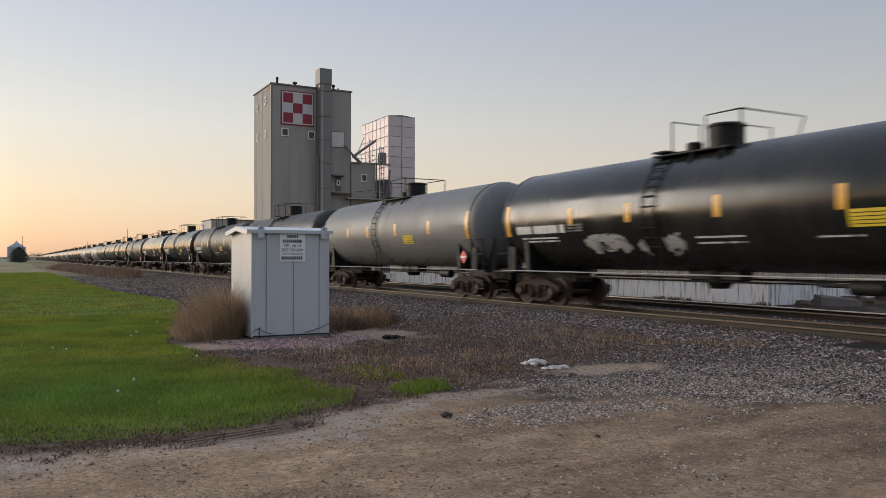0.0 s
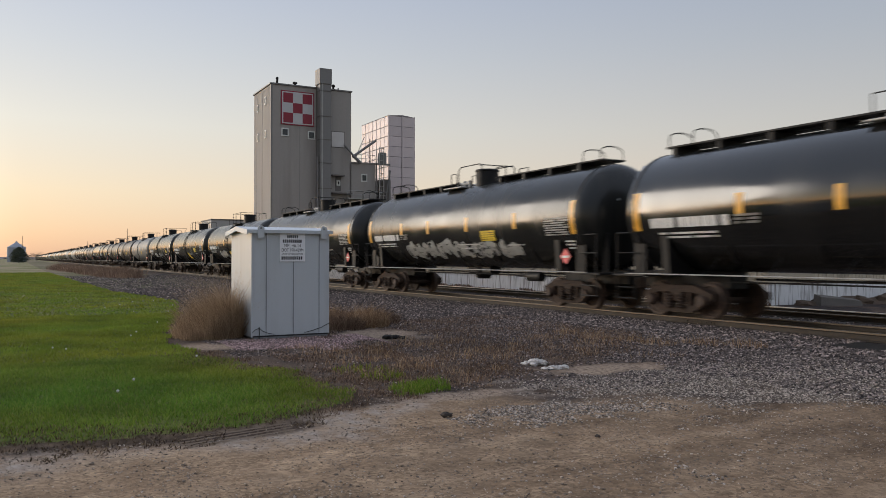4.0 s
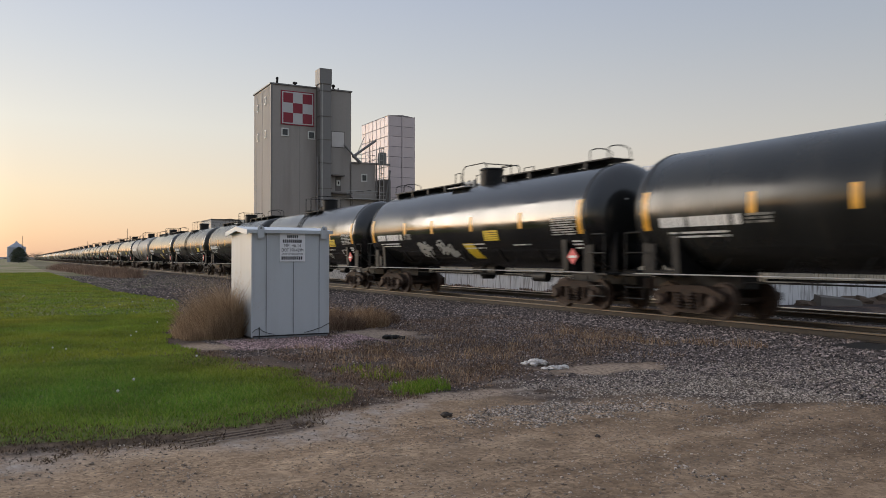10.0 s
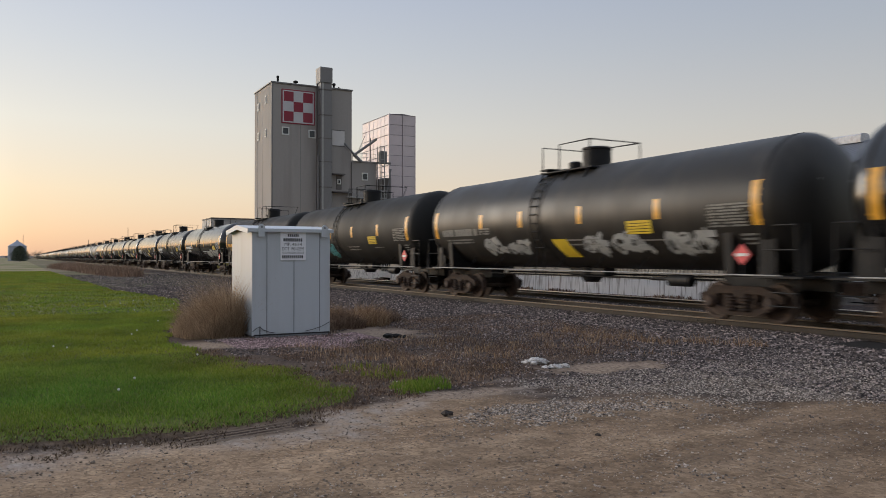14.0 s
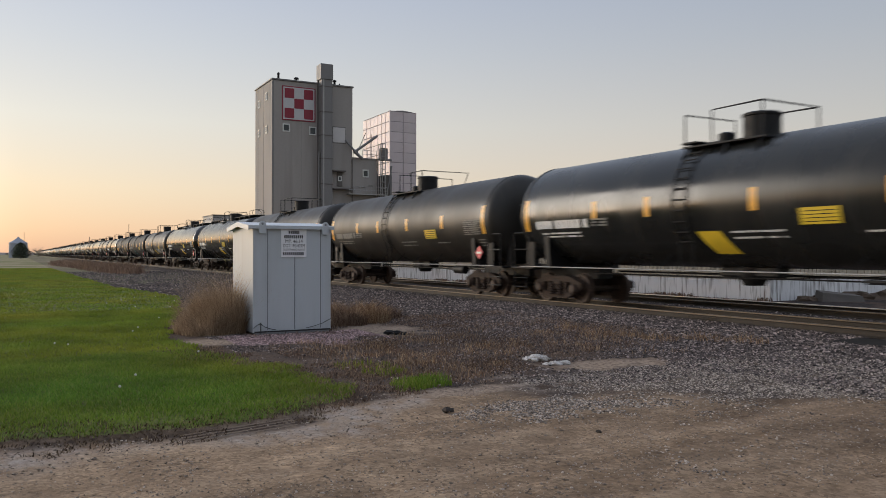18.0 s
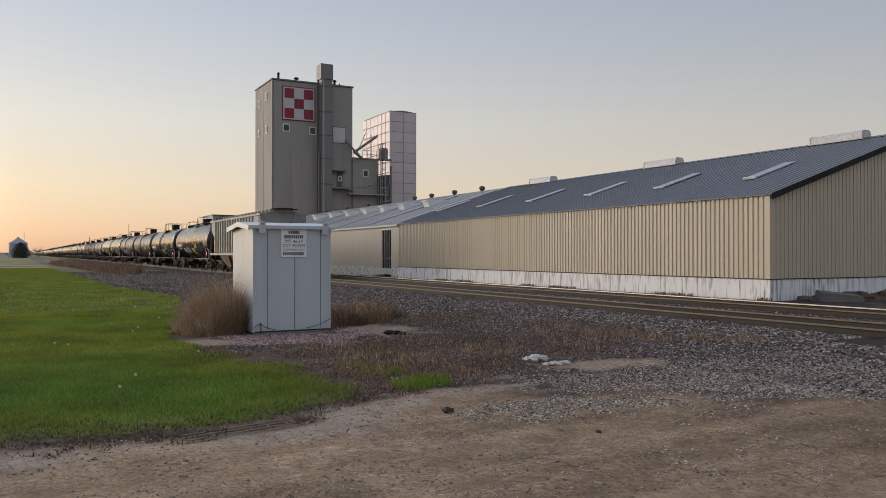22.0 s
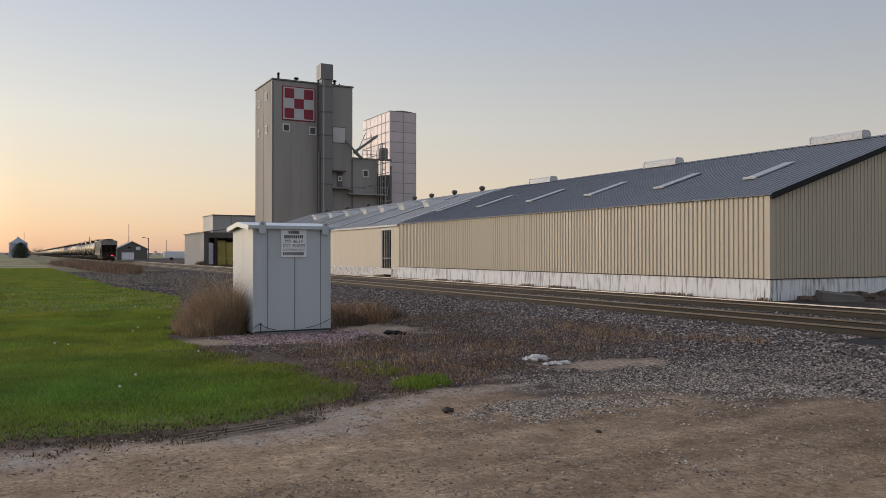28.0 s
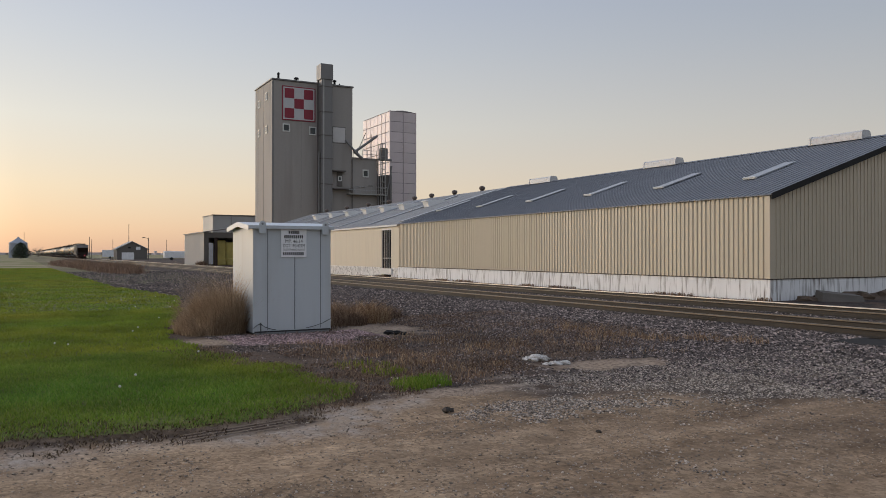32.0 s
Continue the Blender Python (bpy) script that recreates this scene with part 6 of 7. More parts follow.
def hopper_car():
    car = thing("hopper_car", pose(0, NEAR_TRACK, RAIL_TOP), "weathered grey ribbed covered hopper car with dark brown end", "hopper car")
    L, hw, z0, z1 = 8.2, 1.6, 1.62, 4.38
    zc, zm, xc = 3.8, 2.65, 2.0
    ring = [(-L, zc), (-L + xc, zm), (-L + xc, z0), (L - xc, z0), (L - xc, zm), (L, zc), (L, z1), (-L, z1)]
    body = Shape()
    body.add([(x, -hw, z) for x, z in ring] + [(x, hw, z) for x, z in ring] + [(-L, -0.5, z1 + 0.2), (L, -0.5, z1 + 0.2), (-L, 0.5, z1 + 0.2), (L, 0.5, z1 + 0.2)],
             [(0, 1, 4, 5), (1, 2, 3, 4), (0, 5, 6, 7), (8, 13, 12, 9), (9, 12, 11, 10), (8, 15, 14, 13), (0, 8, 9, 1), (1, 9, 10, 2), (2, 10, 11, 3), (3, 11, 12, 4), (4, 12, 13, 5),
              (7, 6, 17, 16), (16, 17, 19, 18), (18, 19, 14, 15), (0, 7, 16, 18, 15, 8), (5, 13, 14, 19, 17, 6)])
    b = part("body", body, M_HOPPER, car, "grey ribbed hopper body", smooth=False)
    rib = Shape().box(-0.1, 0.1, -hw - 0.11, -hw, z0 + 0.02, z1 - 0.06, 0.015).mesh("rib", M_HOPPER)
    for k in range(15):
        x = -6.02 + k * 0.86
        r = part("rib", rib, None, b)
        r.matrix_basis = pose(x, 0, 0)
    part("top_chord", Shape().box(-L, L, -hw - 0.08, -hw + 0.03, z1 - 0.12, z1 + 0.03, 0.01).box(-L, L, hw - 0.03, hw + 0.08, z1 - 0.12, z1 + 0.03, 0.01), M_HOPPER, car)
    part("side_sill", Shape().box(-L, L, -hw - 0.08, -hw + 0.05, z0 - 0.18, z0 + 0.02, 0.01).box(-L, L, hw - 0.05, hw + 0.08, z0 - 0.18, z0 + 0.02, 0.01), M_HOPPER, car)
    part("centre_sill", Shape().box(-8.6, 8.6, -0.3, 0.3, 0.8, 1.3, 0.02), M_HOPDARK, car)
    # dark brown sloped ends
    for s in (-1, 1):
        e = Shape()
        a, c = s * (L + 0.01), s * (L - 2.9)
        e.add([(a, -hw + 0.05, 3.55), (a, hw - 0.02, 3.55), (c, hw - 0.2, 1.3), (c, -hw + 0.2, 1.3), (a - s * 0.1, -hw + 0.05, 3.55), (a - s * 0.1, hw - 0.05, 3.55), (c - s * 0.1, hw - 0.2, 1.3), (c - s * 0.1, -hw + 0.2, 1.3)],
              [(0, 1, 2, 3), (7, 6, 5, 4), (0, 4, 5, 1), (1, 5, 6, 2), (2, 6, 7, 3), (3, 7, 4, 0)])
        w = s * (L - xc + 0.02)
        e.box(w - 0.015, w + 0.015, -hw - 0.01, hw + 0.01, 1.2, zm)
        part("end_sheet", e, M_HOPDARK, car, "dark brown end sheet", smooth=False)
        part("end_top", Shape().prism([(-hw, 3.5), (hw, 3.5), (hw, z1), (0.5, z1 + 0.2), (-0.5, z1 + 0.2), (-hw, z1)], "x", min(a, a + s * 0.02), max(a, a + s * 0.02)), M_HOPGREY, car, "dusty grey upper end panel", smooth=False)
        for y in (-hw + 0.05, -0.45, 0.45, hw - 0.05):
            part("end_post", Shape().box(a - 0.05, a + 0.05, y - 0.05, y + 0.05, 1.1, 3.8, 0.01), M_HOPPER if abs(y) > 1 else M_HOPDARK, car)
        part("end_platform", Shape().box(min(a, a - s * 0.9), max(a, a - s * 0.9), -hw, hw, 1.0, 1.12, 0.01), M_HOPDARK, car)
        lad = Shape()
        for y in (-hw - 0.02, hw + 0.02):
            for x in (a, a - s * 0.45):
                lad.tube((x, y, 0.6), (x, y, z1), 0.02, 6)
            for k in range(10):
                lad.tube((a, y, 0.7 + k * 0.38), (a - s * 0.45, y, 0.7 + k * 0.38), 0.016, 6)
        for k in range(7):
            lad.tube((a + s * 0.06, hw - 0.5, 1.0 + k * 0.4), (a + s * 0.06, hw + 0.05, 1.0 + k * 0.4), 0.02, 6)
            lad.tube((a + s * 0.06, -hw - 0.05, 1.0 + k * 0.4), (a + s * 0.06, -hw + 0.5, 1.0 + k * 0.4), 0.02, 6)
        part("end_ladder", lad, M_HOPDARK, car)
        part("end_mark", Shape().box(s * 6.1 - 0.12, s * 6.1 + 0.12, -hw - 0.115, -hw - 0.1, z0 + 0.1, z0 + 1.1), M_YELLOW, car, "yellow reflective mark", smooth=False)
        cp = part("coupler", TMESH["coupler"], None, car)
        cp.matrix_basis = pose(0, 0, 0, 0, 0, 0 if s < 0 else 180)
    # three discharge bays
    for k in range(3):
        x = -3.95 + k * 3.95
        bay = Shape()
        tiers = ((z0, 1.95, hw - 0.1), (1.25, 1.5, 1.36), (0.92, 1.14, 1.18), (0.68, 0.86, 1.04), (0.54, 0.6, 0.95), (0.46, 0.45, 0.9))
        for z, a, c in tiers:
            bay.v += [(x - a, -c, z), (x + a, -c, z), (x + a, c, z), (x - a, c, z)]
        for j in range(len(tiers) - 1):
            bay.f += [(4 * j + q, 4 * j + (q + 1) % 4, 4 * j + 4 + (q + 1) % 4, 4 * j + 4 + q) for q in range(4)]
        bay.f += [(0, 3, 2, 1), (20, 21, 22, 23)]
        hb = part("discharge_bay", bay, M_HOPRUST, car, "sloped discharge bay", smooth=False)
        part("outlet_gate", Shape().box(x - 0.55, x + 0.55, -1.0, 1.0, 0.33, 0.46, 0.02), M_HOPDARK, hb)
    for x in (-4.3, -1.7, 0.9, 3.6):
        part("side_mark", Shape().box(x - 0.1, x + 0.1, -hw - 0.115, -hw - 0.1, z0 + 0.1, z0 + 0.6), M_YELLOW, car, "yellow reflective mark", smooth=False)
    part("data_block", Shape().box(3.85, 4.5, -hw - 0.012, -hw - 0.004, z0 + 0.2, z0 + 0.65), M_WHITE, car, smooth=False)
    wk = Shape()
    for y in (-0.45, -0.15, 0.15, 0.45):
        wk.box(-L - 0.4, L + 0.4, y - 0.13, y + 0.13, z1 + 0.36, z1 + 0.4)
    x = -L
    while x < L:
        part("board_bracket", Shape().box(x, x + 0.2, -0.75, 0.75, z1 + 0.12, z1 + 0.36, 0.01), M_HOPPER, car, smooth=False)
        x += 1.02
    for s in (-1, 1):
        wk.box(s * (L + 0.1) - 0.35, s * (L + 0.1) + 0.35, -0.95, 0.95, z1 + 0.3, z1 + 0.34)
    part("running_board", wk, M_BLACK, car, "dark roof running board")
    # hatches coloured dark to stand for the shade under the running board
    hatch = Shape()
    for x in (-6, -3, 0, 3, 6):
        hatch.box(x - 1.3, x + 1.3, -0.3, 0.3, z1 + 0.2, z1 + 0.34, 0.03)
    part("roof_hatch", hatch, M_HOPDARK, car)
    lamp = part("marker_lamp", Shape().box(L + 0.86, L + 1.0, 0.35, 0.6, 0.95, 1.35, 0.03), M_BLACK, car, "rear marker lamp box")
    part("lens", Shape().lathe([(L + 1.0, 0.07), (L + 1.03, 0.055)], "x", (0, 0.475, 1.2), 14), M_LIGHT, lamp, "glowing red lens")
    for x in (-6.5, 6.5):
        add_truck(car, x)
    return car


CARS = []


def couple(i, *a, **k):
    CARS.append((i, tank_car(i, *a, **k)))


couple(-7, "satin", "P", 3.0)
couple(-6, "matte", "P", 3.0)
couple(-5, "gloss", "W", 2.5)
couple(-4, "satin", "P", 3.0)
couple(-3, "matte", "P", 3.2)
couple(-2, "matte", "P", 3.2)
couple(-1, "grey", "P", 2.6, dim=True)
couple(0, "satin", "P", 5.15, white=((-3.5, -1.7), (-1.1, 0.3)))
couple(1, "satin", "P", 3.95, 0.5)
couple(2, "satin", "P", 4.95, 0.35, white=((-3.6, -1.0),), teal=((0.4, 1.6), (3.6, 5.1)))
couple(3, "satin", "W", 2.9)
couple(4, "satin", "W", 2.8, white=((-3.8, -1.75), (-1.7, -0.1), (0.0, 1.4), (1.6, 3.4), (3.55, 4.8)))
couple(5, "gloss", "W", 2.6)
couple(6, "grey", "P", 2.35, white=((4.5, 5.9),), squares=True, name=True, dim=True)
couple(7, "gloss", "W", 3.1, 0.7)
couple(8, "satin", "P", 5.25, box=6.45)
couple(9, "satin", "W", 2.8, 1.6)
couple(10, "gloss", "P", 4.8, 0.0, white=((-3.85, -0.7), (0.3, 1.5), (2.6, 4.2)), box=6.5)
couple(11, "gloss", "W", 2.65, 1.35, white=((-3.0, -1.9), (-1.2, 0.0)))
couple(12, "satin", "P", 5.3, box=6.45)
couple(13, "gloss", "P", 5.4, white=((2.2, 6.9),))
couple(14, "flat", "P", 4.3, white=((-3.2, -1.8), (-1.25, 0.05)), dim=True, amber=True)
couple(15, "flat", "P", 3.85, teal=((-2.2, -1.1),), dim=True)
couple(16, "matte", "P", 3.85, 0.65, white=((-4.0, -2.85), (-2.55, -1.3), (1.55, 2.6), (2.9, 4.1), (4.9, 6.45)), dim=True)
couple(17, "gloss", "W", 2.55, 1.1)
couple(18, "satin", "W", 2.6, 1.3)
couple(19, "matte", "P", 3.5, 0.3, white=((-4.5, -1.8),), blotch=True, dim=True)
couple(20, "matte", "P", 3.5, dim=True)
couple(21, "satin", "P", 2.95, 0.35, box=6.2)
couple(22, "satin", "W", 2.35, 0.9, white=((-3.8, -2.3), (-2.15, -0.9)))
pick = random.Random(11)
protos = {}
for i in range(-8, -56, -1):
    key = (pick.choice(["satin", "gloss", "matte", "satin", "pale", "gloss"]), pick.choice("PPW"))
    if key not in protos:
        protos[key] = far_car(*key)
        CARS.append((i, protos[key]))
    else:
        CARS.append((i, copy_thing(protos[key], pose(0, NEAR_TRACK, RAIL_TOP))))
HOPPER = hopper_car()


def motions():
    """The whole train runs down the line at one steady speed."""
    for i, car in CARS:
        abeam = FIRST_ABEAM + PERIOD * i + 7.75 / SPEED
        walk(car, [(t, pose(-SPEED * (t - abeam), NEAR_TRACK, RAIL_TOP)) for t in (0.0, 8.0, 16.0, 24.0, 32.0)])
    walk(HOPPER, [(t, pose(-SPEED * (t - 18.698 - 0.3743), NEAR_TRACK, RAIL_TOP)) for t in (0.0, 8.0, 16.0, 24.0, 32.0)])



# ---- loose ground cover ----
grain = np.random.default_rng(21)


def scatter(n, x0, x1, y0, y1, keep, size, lift=0.0):
    out = []
    xs, ys, ss = grain.uniform(x0, x1, n), grain.uniform(y0, y1, n), grain.uniform(size[0], size[1], n)
    for x, y, s in zip(xs, ys, ss):
        if keep(x, y):
            out.append((x, y, ground_z(x, y) + lift + s * 0.15, s))
    return out


def off_lawn(x, y):
    return lawn_mask(x, y) < -0.05 and not (-19 < x < -16.9 and 4.4 < y < 6.3)


def in_grit(x, y):
    return pale_stone(x, y) + 0.5 * wobble(x, y, 0.6, 6.0) + 0.7 * wobble(x, y, 2.3, 1.0) + 0.5 * wobble(x, y, 5.0, 9.0) > 0.8 * grain.random() and bareness(x, y) < 0.4


def on_road(x, y):
    return lawn_mask(x, y) < -0.1 and wobble(x, y, 0.9, 3.0) + 0.5 * wobble(x, y, 3.1, 7.0) > 1.1 * grain.random() - 0.5


def in_yard(x, y):
    return off_lawn(x, y) and x < along([(3.4, -8.9), (5.5, -8.5), (6.2, -8.2), (9, -8.0)], y) and wobble(x, y, 0.7, 4.4) + 0.5 * wobble(x, y, 2.4, 8.4) > 0.7 * grain.random() - 0.6 and bareness(x, y) < 0.35 and not (x > -13.8 and y < 6.2 and grain.random() < 0.75)


pebble_batch("ballast_gravel", scatter(26000, -24, -5, 12.3, 15.4, lambda x, y: not (x > -9.9 and y > 14.0) and grain.random() < 0.35 + 0.5 * (y - 12.3) + wobble(x, y, 1.3, 3.0), (0.024, 0.055)), M_BALLAST, "coarse dark ballast on the track shoulder", 0.8)
pebble_batch("ballast_gravel", scatter(42000, -19, -3, 9.2, 14.6, lambda x, y: not (x > -9.9 and y > 14.0) and grain.random() < 0.45 + 0.2 * (y - 9.4) + 0.8 * wobble(x, y, 1.1, 5.0) and bareness(x, y) < 0.5, (0.013, 0.034)), M_BALLAST, "dark purple-grey crushed ballast beside the rails")
pebble_batch("ballast_gravel", scatter(15000, -36, -19, 8.0, 15.35, off_lawn, (0.022, 0.042)), M_BALLAST, "dark purple-grey crushed ballast beside the rails")
pebble_batch("ballast_gravel", scatter(15000, -30, -3, 15.5, 22.6, lambda x, y: True, (0.02, 0.042)), M_BALLAST, "dark ballast between the tracks")
pebble_batch("ballast_gravel", scatter(17000, -85, -30, 3.6, 15.3, off_lawn, (0.03, 0.06)), M_BALLAST, "purple-grey gravel bank along the lawn")
pebble_batch("yard_gravel", scatter(44000, -19, -7.6, 3.4, 12.0, in_yard, (0.009, 0.026)), M_BALLAST, "mixed small gravel round the hut")
pebble_batch("crushed_stone", scatter(100000, -10.2, -4.2, 4.2, 14.0, in_grit, (0.007, 0.018)), M_GRIT, "pale crushed stone spread beside the road")
pebble_batch("road_pebbles", scatter(52000, -9.2, -3.8, -3.4, 10.5, on_road, (0.003, 0.011)), M_DIRTSTONE, "small pebbles on the dirt road")
pebble_batch("road_clods", scatter(4200, -9.2, -4, -3, 10.5, lambda x, y: lawn_mask(x, y) < -0.1 and wobble(x, y, 0.7, 13.0) > -0.05, (0.008, 0.02)), M_DIRTSTONE, "scattered clods and stones on the dirt road", 0.6)
M_PINK = island_stone("pink_granite_chips", (0.1, 0.06, 0.06), (0.66, 0.46, 0.44), middle=0.5)
pebble_batch("pink_gravel", scatter(9000, -17.0, -14.2, 3.7, 6.9, lambda x, y: off_lawn(x, y) and x + 0.4 * abs(y - 5.2) < -14.6 + 0.9 * wobble(x, y, 1.2, 2.0), (0.01, 0.028)), M_PINK, "pinkish granite chips before the hut")


def blades(name, spots, material, label, category, lean=0.6, wide=0.012, kind="stuff", m=None):
    """Grass blades, two-sided slivers bent once; spots: x, y, z, height."""
    s = np.array(spots)
    n = len(s)
    a, b = grain.uniform(0, 6.283, n), grain.uniform(0, 6.283, n)
    h = s[:, 3]
    w = wide * grain.uniform(0.6, 1.3, n)
    k = lean * grain.uniform(0.1, 1.0, n) * h
    c, d = np.cos(a) * w, np.sin(a) * w
    e, f = np.cos(b) * k, np.sin(b) * k
    v = np.zeros((n, 5, 3))
    v[:, 0] = np.stack([s[:, 0] - c, s[:, 1] - d, s[:, 2]], 1)
    v[:, 1] = np.stack([s[:, 0] + c, s[:, 1] + d, s[:, 2]], 1)
    v[:, 2] = np.stack([s[:, 0] + c * 0.8 + e * 0.35, s[:, 1] + d * 0.8 + f * 0.35, s[:, 2] + h * 0.6], 1)
    v[:, 3] = np.stack([s[:, 0] - c * 0.8 + e * 0.35, s[:, 1] - d * 0.8 + f * 0.35, s[:, 2] + h * 0.6], 1)
    v[:, 4] = np.stack([s[:, 0] + e, s[:, 1] + f, s[:, 2] + h], 1)
    base = np.arange(n) * 5
    faces = [q for i in base.tolist() for q in ((i, i + 1, i + 2, i + 3), (i + 3, i + 2, i + 4))]
    me_ = bpy.data.meshes.new(name)
    me_.from_pydata(v.reshape(-1, 3).tolist(), [], faces)
    me_.materials.append(material)
    ob = tagged(new(name, me_), label, category, kind=kind)
    if m is not None:
        ob.matrix_basis = m
    return ob


def blade_mat(name, stops, rough=0.55, through=0.3, hue=(0.5, 0.5)):
    m = bpy.data.materials.new(name)
    m.use_nodes = True
    n, l = m.node_tree.nodes, m.node_tree.links
    bsdf = n["Principled BSDF"]
    geo = n.new("ShaderNodeNewGeometry")
    rp = n.new("ShaderNodeValToRGB")
    while len(rp.color_ramp.elements) < len(stops):
        rp.color_ramp.elements.new(0.5)
    for e, (p, c) in zip(rp.color_ramp.elements, stops):
        e.position, e.color = p, (*c, 1)
    l.new(geo.outputs["Random Per Island"], rp.inputs[0])
    tc = n.new("ShaderNodeTexCoord")
    nz = n.new("ShaderNodeTexNoise")
    nz.inputs["Scale"].default_value, nz.inputs["Detail"].default_value = 0.7, 4
    l.new(tc.outputs["Object"], nz.inputs[0])
    mr = n.new("ShaderNodeMapRange")
    mr.inputs[1].default_value, mr.inputs[2].default_value, mr.inputs[3].default_value, mr.inputs[4].default_value = 0.3, 0.7, 0.68, 1.28
    l.new(nz.outputs[0], mr.inputs[0])
    hsv = n.new("ShaderNodeHueSaturation")
    l.new(rp.outputs[0], hsv.inputs["Color"])
    l.new(mr.outputs[0], hsv.inputs["Value"])
    wide_n = n.new("ShaderNodeTexNoise")
    wide_n.inputs["Scale"].default_value, wide_n.inputs["Detail"].default_value = 0.22, 3
    l.new(tc.outputs["Object"], wide_n.inputs[0])
    hm = n.new("ShaderNodeMapRange")
    hm.inputs[1].default_value, hm.inputs[2].default_value, hm.inputs[3].default_value, hm.inputs[4].default_value = 0.35, 0.65, *hue
    l.new(wide_n.outputs[0], hm.inputs[0])
    l.new(hm.outputs[0], hsv.inputs["Hue"])
    l.new(hsv.outputs[0], bsdf.inputs["Base Color"])
    bsdf.inputs["Roughness"].default_value = rough
    bsdf.inputs["Specular IOR Level"].default_value = 0.1
    tr = n.new("ShaderNodeBsdfTranslucent")
    l.new(hsv.outputs[0], tr.inputs[0])
    mx = n.new("ShaderNodeMixShader")
    mx.inputs[0].default_value = through
    l.new(bsdf.outputs[0], mx.inputs[1])
    l.new(tr.outputs[0], mx.inputs[2])
    l.new(mx.outputs[0], n["Material Output"].inputs[0])
    return m


M_GRASS = blade_mat("lawn_grass_blade", [(0.0, (0.098, 0.165, 0.021)), (0.5, (0.16, 0.25, 0.033)), (0.85, (0.215, 0.29, 0.046)), (1.0, (0.28, 0.29, 0.08))], hue=(0.465, 0.522))
M_DRY = blade_mat("dry_grass_stem", [(0.0, (0.15, 0.085, 0.05)), (0.5, (0.34, 0.215, 0.125)), (1.0, (0.62, 0.45, 0.28))], 0.8, 0.2)
M_WEED = blade_mat("dead_brown_weed", [(0.0, (0.075, 0.047, 0.035)), (0.5, (0.18, 0.115, 0.08)), (1.0, (0.4, 0.29, 0.2))], 0.85, 0.15)
M_GRASSFAR = blade_mat("far_lawn_grass_blade", [(0.0, (0.165, 0.222, 0.029)), (0.6, (0.205, 0.275, 0.036)), (1.0, (0.255, 0.3, 0.05))], hue=(0.462, 0.518))
M_TAN = blade_mat("pale_tan_dry_grass", [(0.0, (0.15, 0.1, 0.062)), (0.5, (0.37, 0.26, 0.165)), (1.0, (0.66, 0.5, 0.34))], 0.8, 0.25)
M_STRIP = blade_mat("grey_brown_brush", [(0.0, (0.13, 0.083, 0.06)), (0.5, (0.24, 0.16, 0.115)), (1.0, (0.38, 0.275, 0.2))], 0.9, 0.15)
M_THATCH = blade_mat("dark_dead_thatch", [(0.0, (0.04, 0.026, 0.018)), (0.6, (0.12, 0.082, 0.052)), (1.0, (0.33, 0.25, 0.16))], 0.9, 0.1)


def turf(n, x0, x1, y0, y1, h0, h1):
    out = []
    xs, ys, hs = grain.uniform(x0, x1, n), grain.uniform(y0, y1, n), grain.uniform(h0, h1, n)
    for x, y, h in zip(xs, ys, hs):
        d = lawn_mask(x, y)
        if d > 0.0 and (x < -14.5 or d > (1.15 if y < 3.2 else 0.75) * grain.random() + 0.4 * wobble(x, y, 1.8, 4.0)):
            out.append((x, y, ground_z(x, y) - 0.01, h * (1.0 + 0.5 * max(0, 0.5 - d) + 0.5 * max(0, wobble(x, y, 1.1, 2.0)))))
    return out


blades("lawn_grass", turf(150000, -14.5, -7.6, -3.0, 5.6, 0.03, 0.07), M_GRASS, "short green lawn grass with longer edge", "grass", wide=0.0045, lean=1.3)
blades("lawn_grass", turf(60000, -26, -14.5, -4.5, 4.5, 0.035, 0.07), M_GRASSFAR, "short green lawn grass", "grass", wide=0.012, lean=1.1)
blades("lawn_grass", turf(72000, -110, -26, -6.0, 6.5, 0.04, 0.07), M_GRASSFAR, "short green lawn grass farther out", "grass", wide=0.028, lean=1.1)
# dead thatch and straw along the lawn's ragged edge
edge, thatch = [], []
for x, y, h in zip(grain.uniform(-16, -7.3, 110000), grain.uniform(-3, 8.5, 110000), grain.uniform(0.015, 0.06, 110000)):
    d = lawn_mask(x, y)
    if -0.5 < d < 0.9 and wobble(x, y, 1.4, 6.6) + 0.5 * wobble(x, y, 4.2, 3.3) > 0.9 * abs(d - 0.2) - 0.45:
        if y < 2.9:
            thatch.append((x, y, ground_z(x, y) - 0.01, h * 0.8))
        elif x < along([(2.5, -7.9), (3.7, -8.6), (5, -8.9), (9, -9)], y):
            edge.append((x, y, ground_z(x, y) - 0.01, h * 1.1))
blades("dry_edge_grass", edge, M_WEED, "brown dry grass along the lawn's edge", "dry grass", wide=0.005, lean=1.3)
blades("dead_thatch", thatch, M_THATCH, "dark dead thatch along the lawn's front edge", "dry grass", wide=0.006, lean=1.6)
